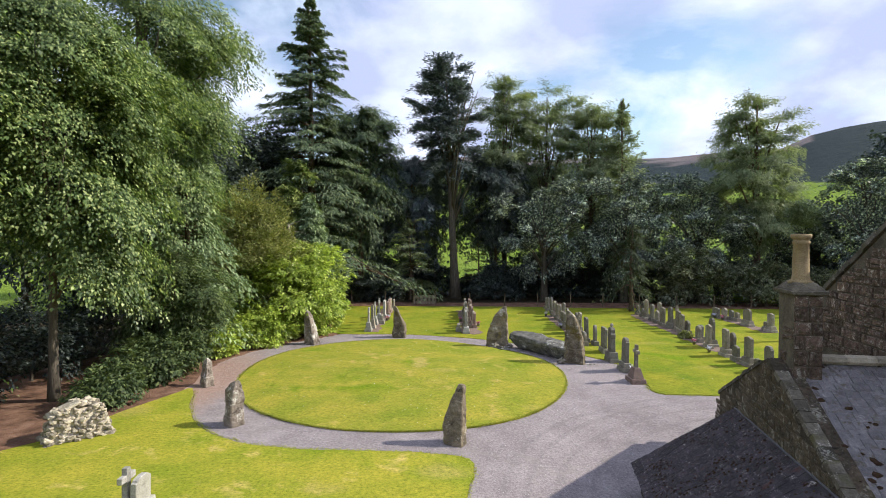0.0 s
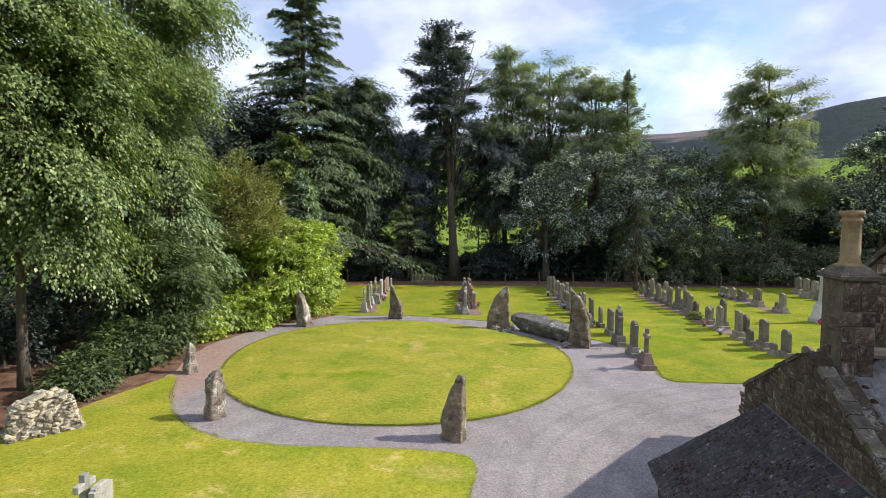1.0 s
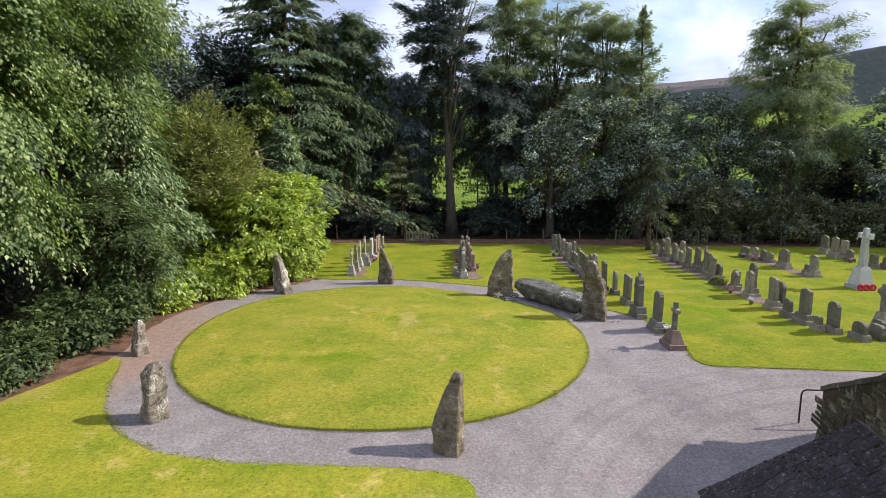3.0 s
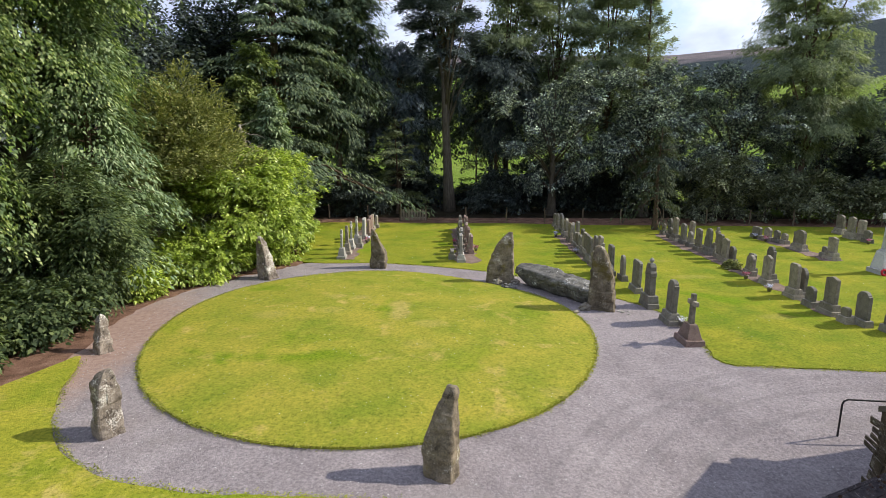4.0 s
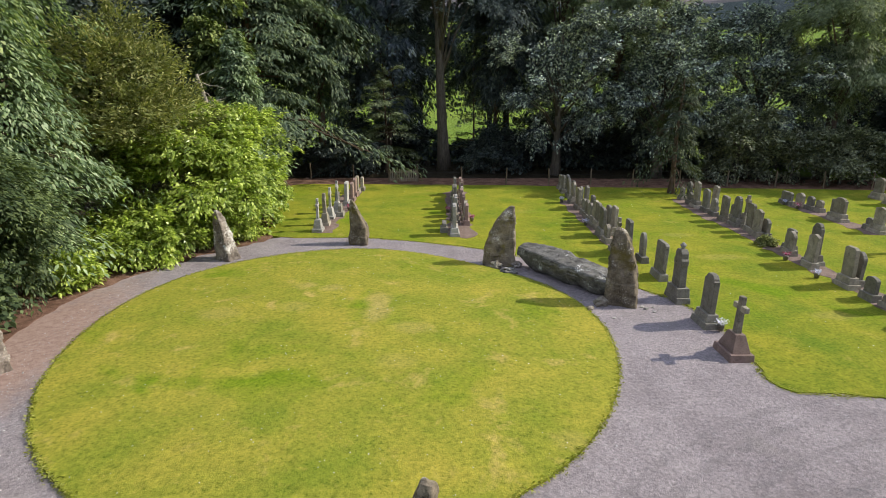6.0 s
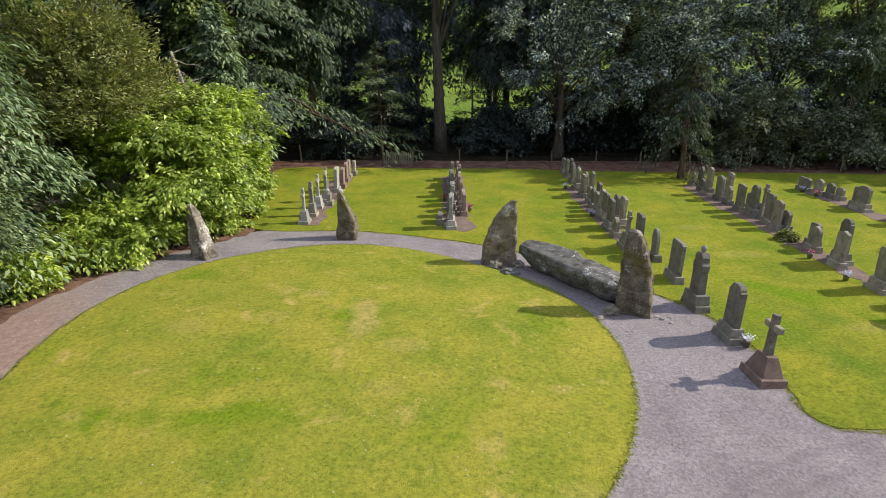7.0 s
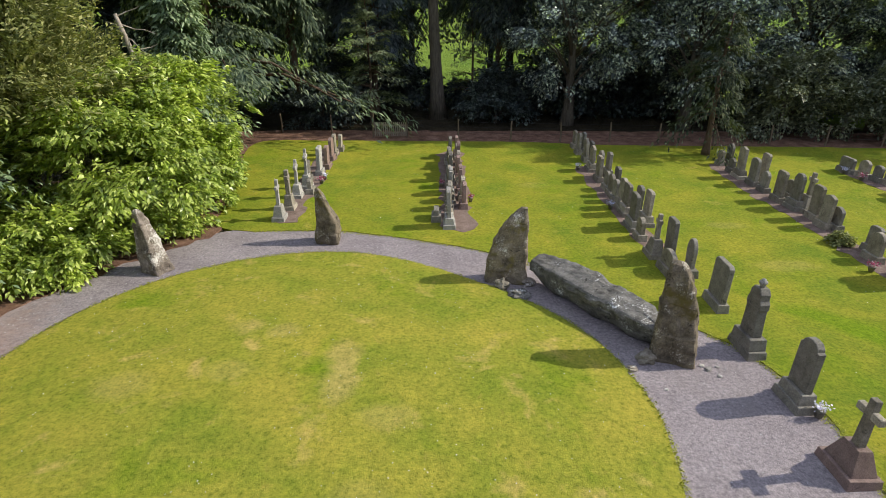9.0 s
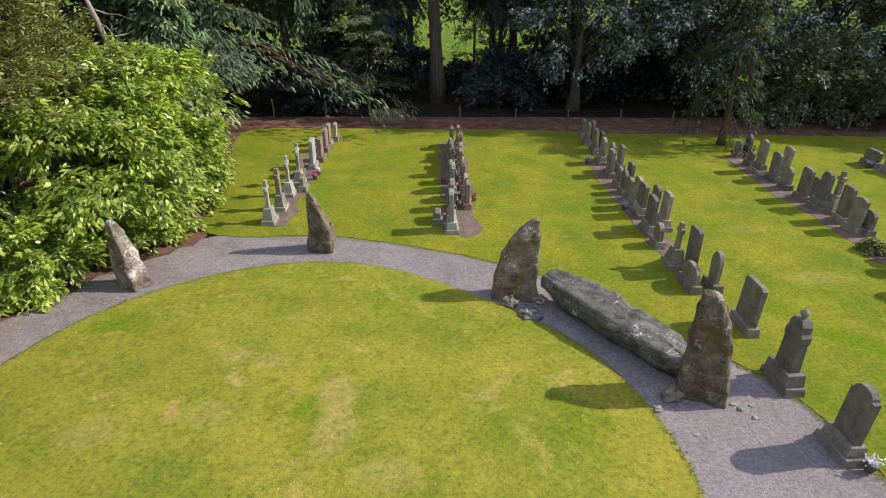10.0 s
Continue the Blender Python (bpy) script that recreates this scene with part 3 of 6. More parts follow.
# ---- megaliths ----
def megalith(name, x, y, label, stations, material, turn=0.0, seed=0, amp=0.055, square=7.0, category="standing stone", group="stone circle", lay=None, mould=None):
    """A rough stone: stations of (height, shift along width, shift along depth, half width, half depth), blended and broken by noise."""
    hs = [s[0] for s in stations]
    rings, n, levels = [], 60, 52
    for i in range(levels + 1):
        h = hs[0] + (hs[-1] - hs[0]) * i / levels
        vals = [float(np.interp(h, hs, [s[k] for s in stations])) for k in (1, 2, 3, 4)]
        ring = []
        for j in range(n):
            a = 2 * math.pi * j / n
            ca, sa = math.cos(a), math.sin(a)
            k = (abs(ca) ** square + abs(sa) ** square) ** (-1 / square)
            p = Vector((vals[0] + vals[2] * ca * k, vals[1] + vals[3] * sa * k, h))
            q = p * 1.0 + Vector((seed * 7.3, seed * 3.1, 0))
            d = noise.fractal(q * 1.5, 1.0, 2.1, 5) * amp + abs(noise.noise(q * 2.3)) * amp * 0.8 - 0.35 * amp
            cr = noise.cell(q * 2.6) * amp * 0.35 + noise.noise(Vector((q.x * 3.2, q.y * 3.2, q.z * 0.8))) * amp * 0.8
            fine = noise.noise(q * 6.5) * amp * 0.30 + abs(noise.noise(q * 4.1 + Vector((3, 1, 7)))) * amp * -0.55 + noise.noise(q * 14) * amp * 0.12
            o = Vector((ca, sa, 0)) * (d + cr + fine)
            o.z = noise.noise(q * 2.0 + Vector((5, 5, 5))) * amp * (0.9 if 0 < i else 0)
            ring.append(mould(p + o) if mould else tuple(p + o))
        rings.append(ring)
    v, f = loft(rings)
    f = f[:-1]                                              # a pointed, closed top
    o = (levels) * n
    top = Vector((0, 0, 0))
    for j in range(n):
        top += Vector(v[o + j])
    top /= n
    v.append(tuple(top + Vector((0, 0, 0.03))))
    f += [(o + j, o + (j + 1) % n, len(v) - 1) for j in range(n)]
    ob = mesh_ob(name, v, f, material)
    ob.matrix_basis = (pose(x, y, gz(x, y), 0, 0, turn) if lay is None else lay)
    return tagged(ob, label, category, group)


megalith("standing_stone", 0.38, 17.32, "tall brown lichened standing stone on the gravel path",
         [(-0.2, 0, 0, .35, .27), (0.0, 0, 0, .355, .27), (.5, -.02, .04, .335, .26), (.85, -.01, .09, .30, .23), (1.0, .03, .11, .275, .22), (1.35, .06, .16, .215, .19), (1.65, .09, .22, .17, .15), (1.80, .11, .25, .13, .10)], M_meg, -24, 1)
megalith("standing_stone", -7.12, 18.86, "pale flat-sided standing stone beside the lawn edge",
         [(-0.2, 0, 0, .27, .28), (0, 0, 0, .275, .285), (.45, -.03, .01, .27, .285), (.9, -.03, .02, .26, .27), (1.2, -.01, .03, .23, .23), (1.38, .03, .05, .17, .17), (1.50, .06, .06, .08, .10)], M_meg_pale, -38, 2, 0.06, 8.0)
megalith("standing_stone", -10.12, 23.75, "small pinkish grey standing stone beside the bank",
         [(-0.2, 0, 0, .27, .24), (0, 0, 0, .27, .24), (.3, -.05, .02, .235, .2), (.7, -.08, .05, .21, .18), (.95, -.11, .07, .19, .16), (1.1, -.12, .08, .14, .12), (1.16, -.12, .08, .07, .07)], M_meg_pale, -36, 3)
megalith("standing_stone", -7.78, 32.9, "slender grey standing stone in front of the laurel bush",
         [(-0.2, .04, 0, .42, .34), (0, .04, 0, .41, .34), (.6, -.06, 0, .35, .28), (1.2, -.16, 0, .285, .24), (1.6, -.25, 0, .23, .2), (1.86, -.31, 0, .17, .16), (1.95, -.33, 0, .09, .09)], M_meg_pale, -24, 4, 0.06)
megalith("standing_stone", -2.74, 35.15, "pointed grey standing stone with a sloping shoulder",
         [(-0.2, 0, 0, .40, .3), (0, 0, 0, .40, .3), (.45, .02, 0, .43, .3), (.80, .02, 0, .41, .28), (1.05, -.07, 0, .32, .24), (1.4, -.17, 0, .22, .19), (1.72, -.25, 0, .13, .14), (1.92, -.29, 0, .06, .07)], M_meg, -12, 5)
megalith("flanker_stone", 3.16, 32.2, "tall curved dark flanker stone of the recumbent setting",
         [(-0.2, 0, 0, .62, .34), (0, 0, 0, .63, .34), (.7, .02, .03, .60, .33), (1.2, .08, .05, .53, .30), (1.6, .16, .07, .43, .26), (1.9, .24, .09, .33, .22), (2.15, .33, .10, .21, .17), (2.32, .41, .11, .10, .11)], M_meg, -8, 6, 0.06)
megalith("flanker_stone", 6.68, 28.12, "tall brown flanker stone beside the recumbent stone",
         [(-0.2, 0, 0, .50, .36), (0, 0, 0, .50, .36), (.5, .0, .02, .50, .36), (1.0, -.03, .04, .46, .34), (1.5, -.09, .06, .39, .30), (2.0, -.15, .08, .31, .26), (2.25, -.19, .09, .25, .22), (2.40, -.22, .1, .17, .15), (2.46, -.23, .1, .09, .09)], M_meg, -24, 7, 0.065)


def boulder_mould(p):
    """A flat tilted top with a sharp front edge over an undercut, hollowed front."""
    x, z = p.x, -p.y
    x += 0.24 * (1 - min(1.0, max(0.0, z / 0.60))) * (1.0 if x < 0.2 else 0.0)   # the foot draws back under the front edge
    if z > 0.55:
        z = 0.55 + (z - 0.55) * 0.72
    z += 0.30 * (x - 0.3) * min(1.0, max(0.0, z))
    return (x, -z, p.z)


def recumbent():
    """The long lying boulder: built upright along its length, then laid down."""
    a, b = Vector((3.86, 31.98, 0)), Vector((6.52, 28.22, 0))
    d = (b - a).normalized()
    L = (b - a).length
    side = Vector((-d.y, d.x, 0))
    basis = Matrix(((side.x, 0, d.x, a.x), (side.y, 0, d.y, a.y), (0, -1, 0, 0.0), (0, 0, 0, 1)))
    st = [(0.0, .10, -.80, .12, .16), (.10, .12, -.72, .22, .34), (.45, .14, -.60, .32, .52), (1.2, .16, -.56, .40, .58), (2.2, .17, -.53, .44, .56), (3.0, .17, -.50, .44, .52), (3.8, .14, -.46, .38, .46), (4.3, .10, -.40, .28, .36), (L, .08, -.34, .14, .18)]
    return megalith("recumbent_stone", 0, 0, "huge recumbent grey boulder with white lichen, lying between flankers", st, M_rec, 0, 8, 0.062, 9.0, "boulder", lay=basis, mould=boulder_mould)


recumbent()


def rock(name, x, y, r, squash, label, material, seed, turn=0, group="", lift=0.0):
    bm = bmesh.new()
    bmesh.ops.create_icosphere(bm, subdivisions=3, radius=1.0)
    for w in bm.verts:
        q = w.co * 1.1 + Vector((seed * 5.1, 0, seed))
        k = 1 + 0.34 * noise.fractal(q * 1.4, 1.0, 2.0, 5) + 0.20 * noise.cell(q * 1.9)
        w.co = Vector((w.co.x * r * k, w.co.y * r * 0.75 * k, w.co.z * r * squash * k))
    ob = part(name, bm, material)
    ob.matrix_basis = pose(x, y, gz(x, y) + r * squash * 0.55 + lift, 0, 0, turn)
    return tagged(ob, label, "rock", group)


rock("rock", 6.02, 27.98, .24, .70, "rough pale prop stone under the recumbent", M_cairn, 3, 20)
rock("rock", 5.55, 27.62, .12, .6, "small loose grey stone on the gravel", M_cairn, 4)
rock("rock", 2.98, 31.62, .2, .95, "small upright stone at the flanker foot", M_grave, 5)
rock("rock", 3.38, 31.12, .33, .42, "low rough rock on the gravel", M_rec, 6, 10)
rock("rock", 3.80, 31.80, .18, .9, "pale chock stone beside the boulder end", M_meg_pale, 7)
for k, (x, y, r) in enumerate([(7.25, 27.75, .07), (7.35, 27.6, .09), (7.5, 27.35, .06), (7.0, 27.85, .05), (7.6, 27.7, .05), (6.1, 26.9, .05), (4.9, 28.0, .05)]):
    rock("pebble", x, y, r, .4, "small pale stone chip on the gravel", M_grave_white, 20 + k, 40 * k, "stone chips")


# ---- foliage ----
def leaf_cloud(name, C, D, N, L, W, material, parent, label="", fold=0.25):
    """Many small folded leaf blades: centres, long directions, normals, lengths, widths."""
    n = len(C)
    D = D / (np.linalg.norm(D, axis=1, keepdims=True) + 1e-9)
    S = np.cross(D, N)
    S /= np.linalg.norm(S, axis=1, keepdims=True) + 1e-9
    U = np.cross(S, D)
    L, W = L[:, None], W[:, None]
    V = np.empty((n, 4, 3))
    V[:, 0] = C - D * L * 0.5
    V[:, 1] = C + S * W * 0.5 + U * W * fold - D * L * 0.08
    V[:, 2] = C + D * L * 0.5 - U * L * 0.08
    V[:, 3] = C - S * W * 0.5 + U * W * fold - D * L * 0.08
    me = bpy.data.meshes.new(name)
    me.vertices.add(n * 4)
    me.vertices.foreach_set("co", V.reshape(-1).astype(np.float32))
    me.loops.add(n * 4)
    me.loops.foreach_set("vertex_index", np.arange(n * 4, dtype=np.int32))
    me.polygons.add(n)
    me.polygons.foreach_set("loop_start", np.arange(0, n * 4, 4, dtype=np.int32))
    me.materials.append(material)
    me.update(calc_edges=True)
    me.validate()
    ob = new(name, me)
    ob.parent = parent
    if label:
        tagged(ob, label)
    return ob


def sprays(rng, P0, DIR, LEN, droop, width, thick, per, size, slim, hang, start=0.0, tip=0.8, clump=0, spread=0.15, tidy=0.4):
    """Leaves along many arching sprays. droop: fall at the tip as a share of the length; hang: how far each leaf points down."""
    n = len(P0)
    s = rng.uniform(start, 1.0, (n, per)) ** tip
    lat = rng.normal(0, 1, (n, per)) * width * (1.15 - (0.75 if tip > 0.6 else 0.45) * s)
    ver = rng.normal(0, 1, (n, per)) * thick
    if clump:                                                # leaves gather in tufts along the spray
        row = np.arange(n)[:, None]
        pick = rng.integers(0, clump, (n, per))
        far = spread / LEN[:, None]
        s = np.clip((rng.uniform(start, 1.0, (n, clump)) ** tip)[row, pick] + rng.normal(0, 1, (n, per)) * far, 0, 1.15)
        lat = (rng.normal(0, 1, (n, clump)) * width * 1.25)[row, pick] + rng.normal(0, 1, (n, per)) * far
        ver = (rng.normal(0, 1, (n, clump)) * thick)[row, pick] + rng.normal(0, 1, (n, per)) * spread * 0.6
    up = np.array([0.0, 0.0, 1.0])
    side = np.cross(DIR, up)
    side /= np.linalg.norm(side, axis=1, keepdims=True) + 1e-6
    ln = LEN[:, None]
    C = P0[:, None, :] + DIR[:, None, :] * (ln * s)[..., None] + side[:, None, :] * (lat * ln)[..., None]
    C[..., 2] += -droop * ln * s ** 2 + ver - np.abs(lat) * ln * hang * 0.35
    T = DIR[:, None, :] * np.ones((n, per, 1)) + side[:, None, :] * (np.sign(lat) * 0.6)[..., None]
    T = T + rng.normal(0, tidy * 0.85, (n, per, 3))
    T[..., 2] -= 2 * droop * s * 0.6 + hang
    N = np.zeros((n, per, 3)) + up * 1.0 + DIR[:, None, :] * 0.45 + rng.normal(0, tidy * 1.1, (n, per, 3))
    L = size * rng.uniform(0.65, 1.35, (n, per))
    return C.reshape(-1, 3), T.reshape(-1, 3), N.reshape(-1, 3), L.reshape(-1), (L * slim * rng.uniform(0.8, 1.2, (n, per))).reshape(-1)


def trunk_mesh(rng, height, r0, limbs, material, parent, lean=0.0, n=10):
    """A tapered trunk with a root flare, and limbs given by their end points."""
    pts, rad = [], []
    ph = rng.uniform(0, 6)
    for i in range(13):
        t = i / 12
        pts.append((lean * height * t + 0.12 * math.sin(t * 5 + ph) * t, 0.12 * math.cos(t * 4 + ph) * t, height * t - (0.3 if i == 0 else 0)))
        rad.append(r0 * (1.5 if i == 0 else (1.12 if i == 1 else 1.0)) * (1 - 0.88 * t) + 0.015)
    pieces = [tube(pts, rad, n)]
    for (h, end, r) in limbs:
        t = h / height
        a = Vector((lean * h, 0, h))
        e = Vector(end)
        mid = a.lerp(e, 0.5) + Vector((0, 0, (e - a).length * 0.10))
        pieces.append(tube([tuple(a), tuple(mid), tuple(e)], [r, r * 0.6, r * 0.2], 5))
    v, f = joined(pieces)
    return mesh_ob("trunk", v, f, material, parent, smooth=True)


def unit(rng, n):
    v = rng.normal(0, 1, (n, 3))
    return v / np.linalg.norm(v, axis=1, keepdims=True)


def broadleaf(name, x, y, label, height, rx, ry, base, leaf, bark=None, seed=1, boughs=30, per_bough=16, per=60, size=0.2, slim=0.62, droop=0.35, hang=0.25, spray=1.5, trunk_r=0.35, lump=0.75, category="tree", group="", width=0.32, squash=0.8, fan=0.0, clump=0, spread=0.15, gaps=0.0, grain=0.6, inner=0.30, sway=0.0):
    """A crown of boughs on an egg-shaped outline, each a tuft of leafy sprays, over a limbed trunk."""
    rng = np.random.default_rng(seed)
    root = empty(name, x, y, gz(x, y), label, category, group)
    rz = (height - base) / 2
    zc = base + rz
    u = unit(rng, boughs)
    rr = rng.uniform(inner, 1.15, (boughs, 1)) ** 0.55
    taper = np.where(u[:, 2:3] > 0, 1 - 0.25 * u[:, 2:3] ** 2, 1.0)
    B = u * rr * np.array([[rx, ry, rz]]) * taper * 0.86 + np.array([[0, 0, zc]])
    br = lump * rng.uniform(0.6, 1.3, boughs) * (rx + ry) / 2 * 0.38
    k = np.repeat(np.arange(boughs), per_bough)
    w = unit(rng, len(k))
    w[:, 2] = w[:, 2] * 0.8 + 0.1
    P0 = B[k] + w * (br[k] * rng.uniform(0.15, 0.9, len(k)))[:, None] * np.array([[1, 1, squash]])
    out = (B[k] - np.array([[0, 0, zc - rz * 0.4]]))
    out /= np.linalg.norm(out, axis=1, keepdims=True) + 1e-6
    DIR = out * 0.7 + w * 0.75 + rng.normal(0, 0.2, w.shape)
    DIR[:, 2] = DIR[:, 2] * 0.75
    if fan:                                                  # boughs as thin layered fans of twigs
        o = u * np.array([[1, 1, 0.45]]) + rng.normal(0, 0.25, u.shape)
        o[:, 2] = o[:, 2] * 0.6 - 0.10
        o /= np.linalg.norm(o, axis=1, keepdims=True)
        sd_ = np.cross(o, np.array([0.0, 0.0, 1.0]))
        sd_ /= np.linalg.norm(sd_, axis=1, keepdims=True) + 1e-6
        ph = rng.normal(0, fan, len(k))
        DIR = o[k] * np.cos(ph)[:, None] + sd_[k] * np.sin(ph)[:, None] + rng.normal(0, 0.06, w.shape)
        P0 = B[k] - o[k] * spray * 0.45 + rng.normal(0, 0.12, w.shape) * np.array([[1, 1, 0.8]])
    DIR /= np.linalg.norm(DIR, axis=1, keepdims=True)
    if gaps:                                                 # boughs in layers, with dark hollows between them
        q = P0 * np.array([[grain, grain, grain * 1.5]]) + seed
        shell = np.linalg.norm((P0 - np.array([[0, 0, zc]])) / np.array([[rx, ry, rz]]), axis=1)
        some = np.array([noise.noise(Vector(a)) for a in q]) > np.where(shell > 0.45, gaps, -1.0)
        P0, DIR, k = P0[some], DIR[some], k[some]
    LEN = spray * rng.uniform(0.6, 1.3, len(k))
    C, D, N, L, W = sprays(rng, P0, DIR, LEN, droop, width, 0.10 * spray, per, size, slim, hang, 0.0, 0.8, clump, spread, 0.22 if fan else 0.4)
    nc = int(len(C) * (0.03 if fan else 0.12))                                   # larger leaves deep inside close the crown
    q = unit(rng, nc) * (rng.uniform(0.0, 1.0, (nc, 1)) ** 0.4) * np.array([[rx, ry, rz]]) * (0.5 if rx > 2.8 else 0.42) + np.array([[0, 0, zc]])
    C, D, N = np.vstack((C, q)), np.vstack((D, rng.normal(0, 1, (nc, 3)))), np.vstack((N, rng.normal(0, 1, (nc, 3))))
    L, W = np.append(L, np.full(nc, size * 1.2)), np.append(W, np.full(nc, size * 0.9))
    C[:, 0] += sway * np.clip(C[:, 2] / height, 0, 1)
    keep = C[:, 2] > 0.05
    leaf_cloud("crown", C[keep], D[keep], N[keep], L[keep], W[keep], leaf, root)
    limbs = []
    for i in range(0, boughs, max(1, boughs // 16)):
        e = B[i]
        limbs.append((min(max(base * 0.75, e[2] * 0.55), height * 0.7), (e[0] * 0.8, e[1] * 0.8, min(e[2], height * 0.86)), trunk_r * 0.32))
    trunk_mesh(rng, height * 0.8, trunk_r, limbs, bark or M_bark, root, sway / height)
    return root


def conifer(name, x, y, label, height, radius, base, leaf, bark=None, seed=1, whorl=0.55, arms=6, per=70, size=0.34, slim=0.22, droop=0.25, hang=0.3, rise=0.1, width=0.2, trunk_r=0.3, power=0.8, round_top=0.0, category="tree", group="", ragged=0.35, thick=0.08, lean=0.0):
    """A conifer: whorls of flat, drooping branches up a straight trunk."""
    rng = np.random.default_rng(seed)
    root = empty(name, x, y, gz(x, y), label, category, group)
    P, Dr, Ln, limbs = [], [], [], []
    z = base
    while z < height - 0.15:
        t = (z - base) / (height - base)
        prof = (1 - t) ** power if not round_top else (1 - t ** (1 + 2 * round_top)) ** 0.75 * (0.55 + 0.45 * min(1.0, t * 3 + 0.3))
        for a in range(arms):
            az = rng.uniform(0, 2 * math.pi)
            ln = max(0.25, radius * prof * rng.uniform(1 - ragged, 1 + ragged * 0.5) * (1 + 0.30 * math.sin(z * 1.3 + 2.0 * az + seed)) * math.exp(rng.normal(0, 0.18)))
            up = rise + 0.5 * t * t + rng.normal(0, 0.06)
            d = np.array([math.cos(az), math.sin(az), up])
            zz = z + rng.uniform(-1.0, 1.0) * whorl
            P.append((lean * zz, 0, zz)); Dr.append(d / np.linalg.norm(d)); Ln.append(ln)
            if a < 3:
                e = np.array([0, 0, zz]) + d * ln * 0.7
                e[2] -= droop * ln * 0.6
                limbs.append((zz, (e[0] + lean * zz, e[1], e[2]), 0.015 + 0.011 * ln))
        z += whorl * rng.uniform(0.8, 1.2)
    C, D, N, L, W = sprays(rng, np.array(P), np.array(Dr), np.array(Ln), droop, width, thick, per, size, slim, hang, 0.08, 0.52)
    share = np.repeat(np.clip(np.array(Ln) / (0.5 * radius), 0.45, 1.0), per)   # short arms carry fewer needles
    keep = (C[:, 2] > 0.05) & (rng.uniform(0, 1, len(C)) < share)
    leaf_cloud("crown", C[keep], D[keep], N[keep], L[keep], W[keep], leaf, root)
    trunk_mesh(rng, height, trunk_r, limbs, bark or M_bark_red, root, lean)
    return root


# ---- trees along the bank ----
broadleaf("beech_tree", -15.2, 21.6, "tall beech with drooping sprays over the bank", 20.5, 4.7, 5.6, 2.9, L_beech, seed=11, boughs=170, per_bough=18, per=80, size=0.135, droop=0.5, hang=0.5, spray=2.4, clump=6, spread=0.15, trunk_r=0.17, lump=0.5, group="bank trees", width=0.13, fan=0.75, gaps=0.07, grain=0.30)
broadleaf("beech_tree", -16.2, 30.0, "tall green beech hanging over the bank", 27.5, 5.9, 6.4, 1.8, L_beech, seed=12, boughs=170, per_bough=17, per=72, size=0.145, clump=6, spread=0.16, droop=0.42, hang=0.45, spray=2.5, trunk_r=0.42, lump=0.5, group="bank trees", width=0.13, fan=0.75, gaps=0.07, grain=0.30)
broadleaf("beech_tree", -17.0, 14.0, "leafy beech beside the front lawn", 19, 5.5, 5.5, 1.5, L_beech, seed=13, boughs=100, per_bough=13, per=50, size=0.145, clump=5, spread=0.16, droop=0.42, hang=0.45, spray=2.5, trunk_r=0.4, lump=0.5, group="bank trees", width=0.13, fan=0.75, gaps=0.07, grain=0.30)
broadleaf("beech_tree", -24.0, 26.0, "tall beech deep in the wood", 23, 6.5, 7, 3, L_beech, seed=14, boughs=130, per_bough=10, per=22, size=0.30, droop=0.42, hang=0.4, spray=2.5, trunk_r=0.45, lump=0.5, group="bank trees", width=0.13, fan=0.75, gaps=-0.25, grain=0.30)
conifer("cypress_tree", -14.1, 30.6, "silvery green cypress with drooping sprays", 13.2, 3.0, 1.0, L_cypress, seed=15, whorl=0.36, arms=11, per=85, size=0.25, slim=0.34, droop=0.45, hang=0.7, rise=0.35, width=0.24, trunk_r=0.2, power=0.55, group="bank trees", thick=0.12, ragged=0.2)
broadleaf("yew_tree", -13.0, 36.0, "bronze green yew with feathery shoots", 11.0, 4.0, 3.8, 0.2, L_yew, M_bark_red, seed=16, boughs=60, per_bough=16, per=40, size=0.20, slim=0.32, droop=0.1, hang=0.0, spray=1.2, trunk_r=0.25, lump=0.7, group="bank trees", width=0.26)
broadleaf("laurel_bush", -9.7, 38.0, "bright green laurel bush with glossy leaves", 6.5, 3.4, 5.3, 0.0, L_laurel, seed=17, boughs=60, per_bough=15, per=44, size=0.22, slim=0.42, droop=0.25, hang=0.3, spray=0.9, clump=3, spread=0.12, trunk_r=0.12, lump=0.6, category="shrub", width=0.34)
broadleaf("laurel_bush", -11.3, 33.6, "green laurel shrub spreading under the yew", 2.3, 1.9, 2.4, 0.0, L_laurel, seed=18, boughs=40, per_bough=13, per=34, size=0.19, slim=0.45, droop=0.3, hang=0.3, spray=0.7, trunk_r=0.08, lump=0.6, category="shrub", width=0.34)
conifer("cypress_tree", -10.6, 44.2, "blue-green cypress behind the laurel", 9.4, 2.0, 1.6, L_cypress, seed=19, whorl=0.34, arms=10, per=75, size=0.30, slim=0.34, droop=0.4, hang=0.6, rise=0.35, width=0.24, trunk_r=0.2, power=0.5, group="bank trees", thick=0.12, ragged=0.2)
broadleaf("elder_shrub", -12.6, 25.6, "leafy green shrub at the foot of the beech", 1.9, 1.2, 2.0, 0.0, L_bank, seed=20, boughs=26, per_bough=12, per=26, size=0.20, slim=0.5, droop=0.3, hang=0.3, spray=0.8, trunk_r=0.08, lump=0.6, category="shrub", width=0.34)
broadleaf("elder_shrub", -12.9, 21.4, "low green shrub on the soil bank", 1.4, 0.8, 1.3, 0.0, L_bank, seed=21, boughs=20, per_bough=12, per=24, size=0.18, slim=0.5, droop=0.3, hang=0.3, spray=0.7, trunk_r=0.06, lump=0.6, category="shrub", width=0.34)
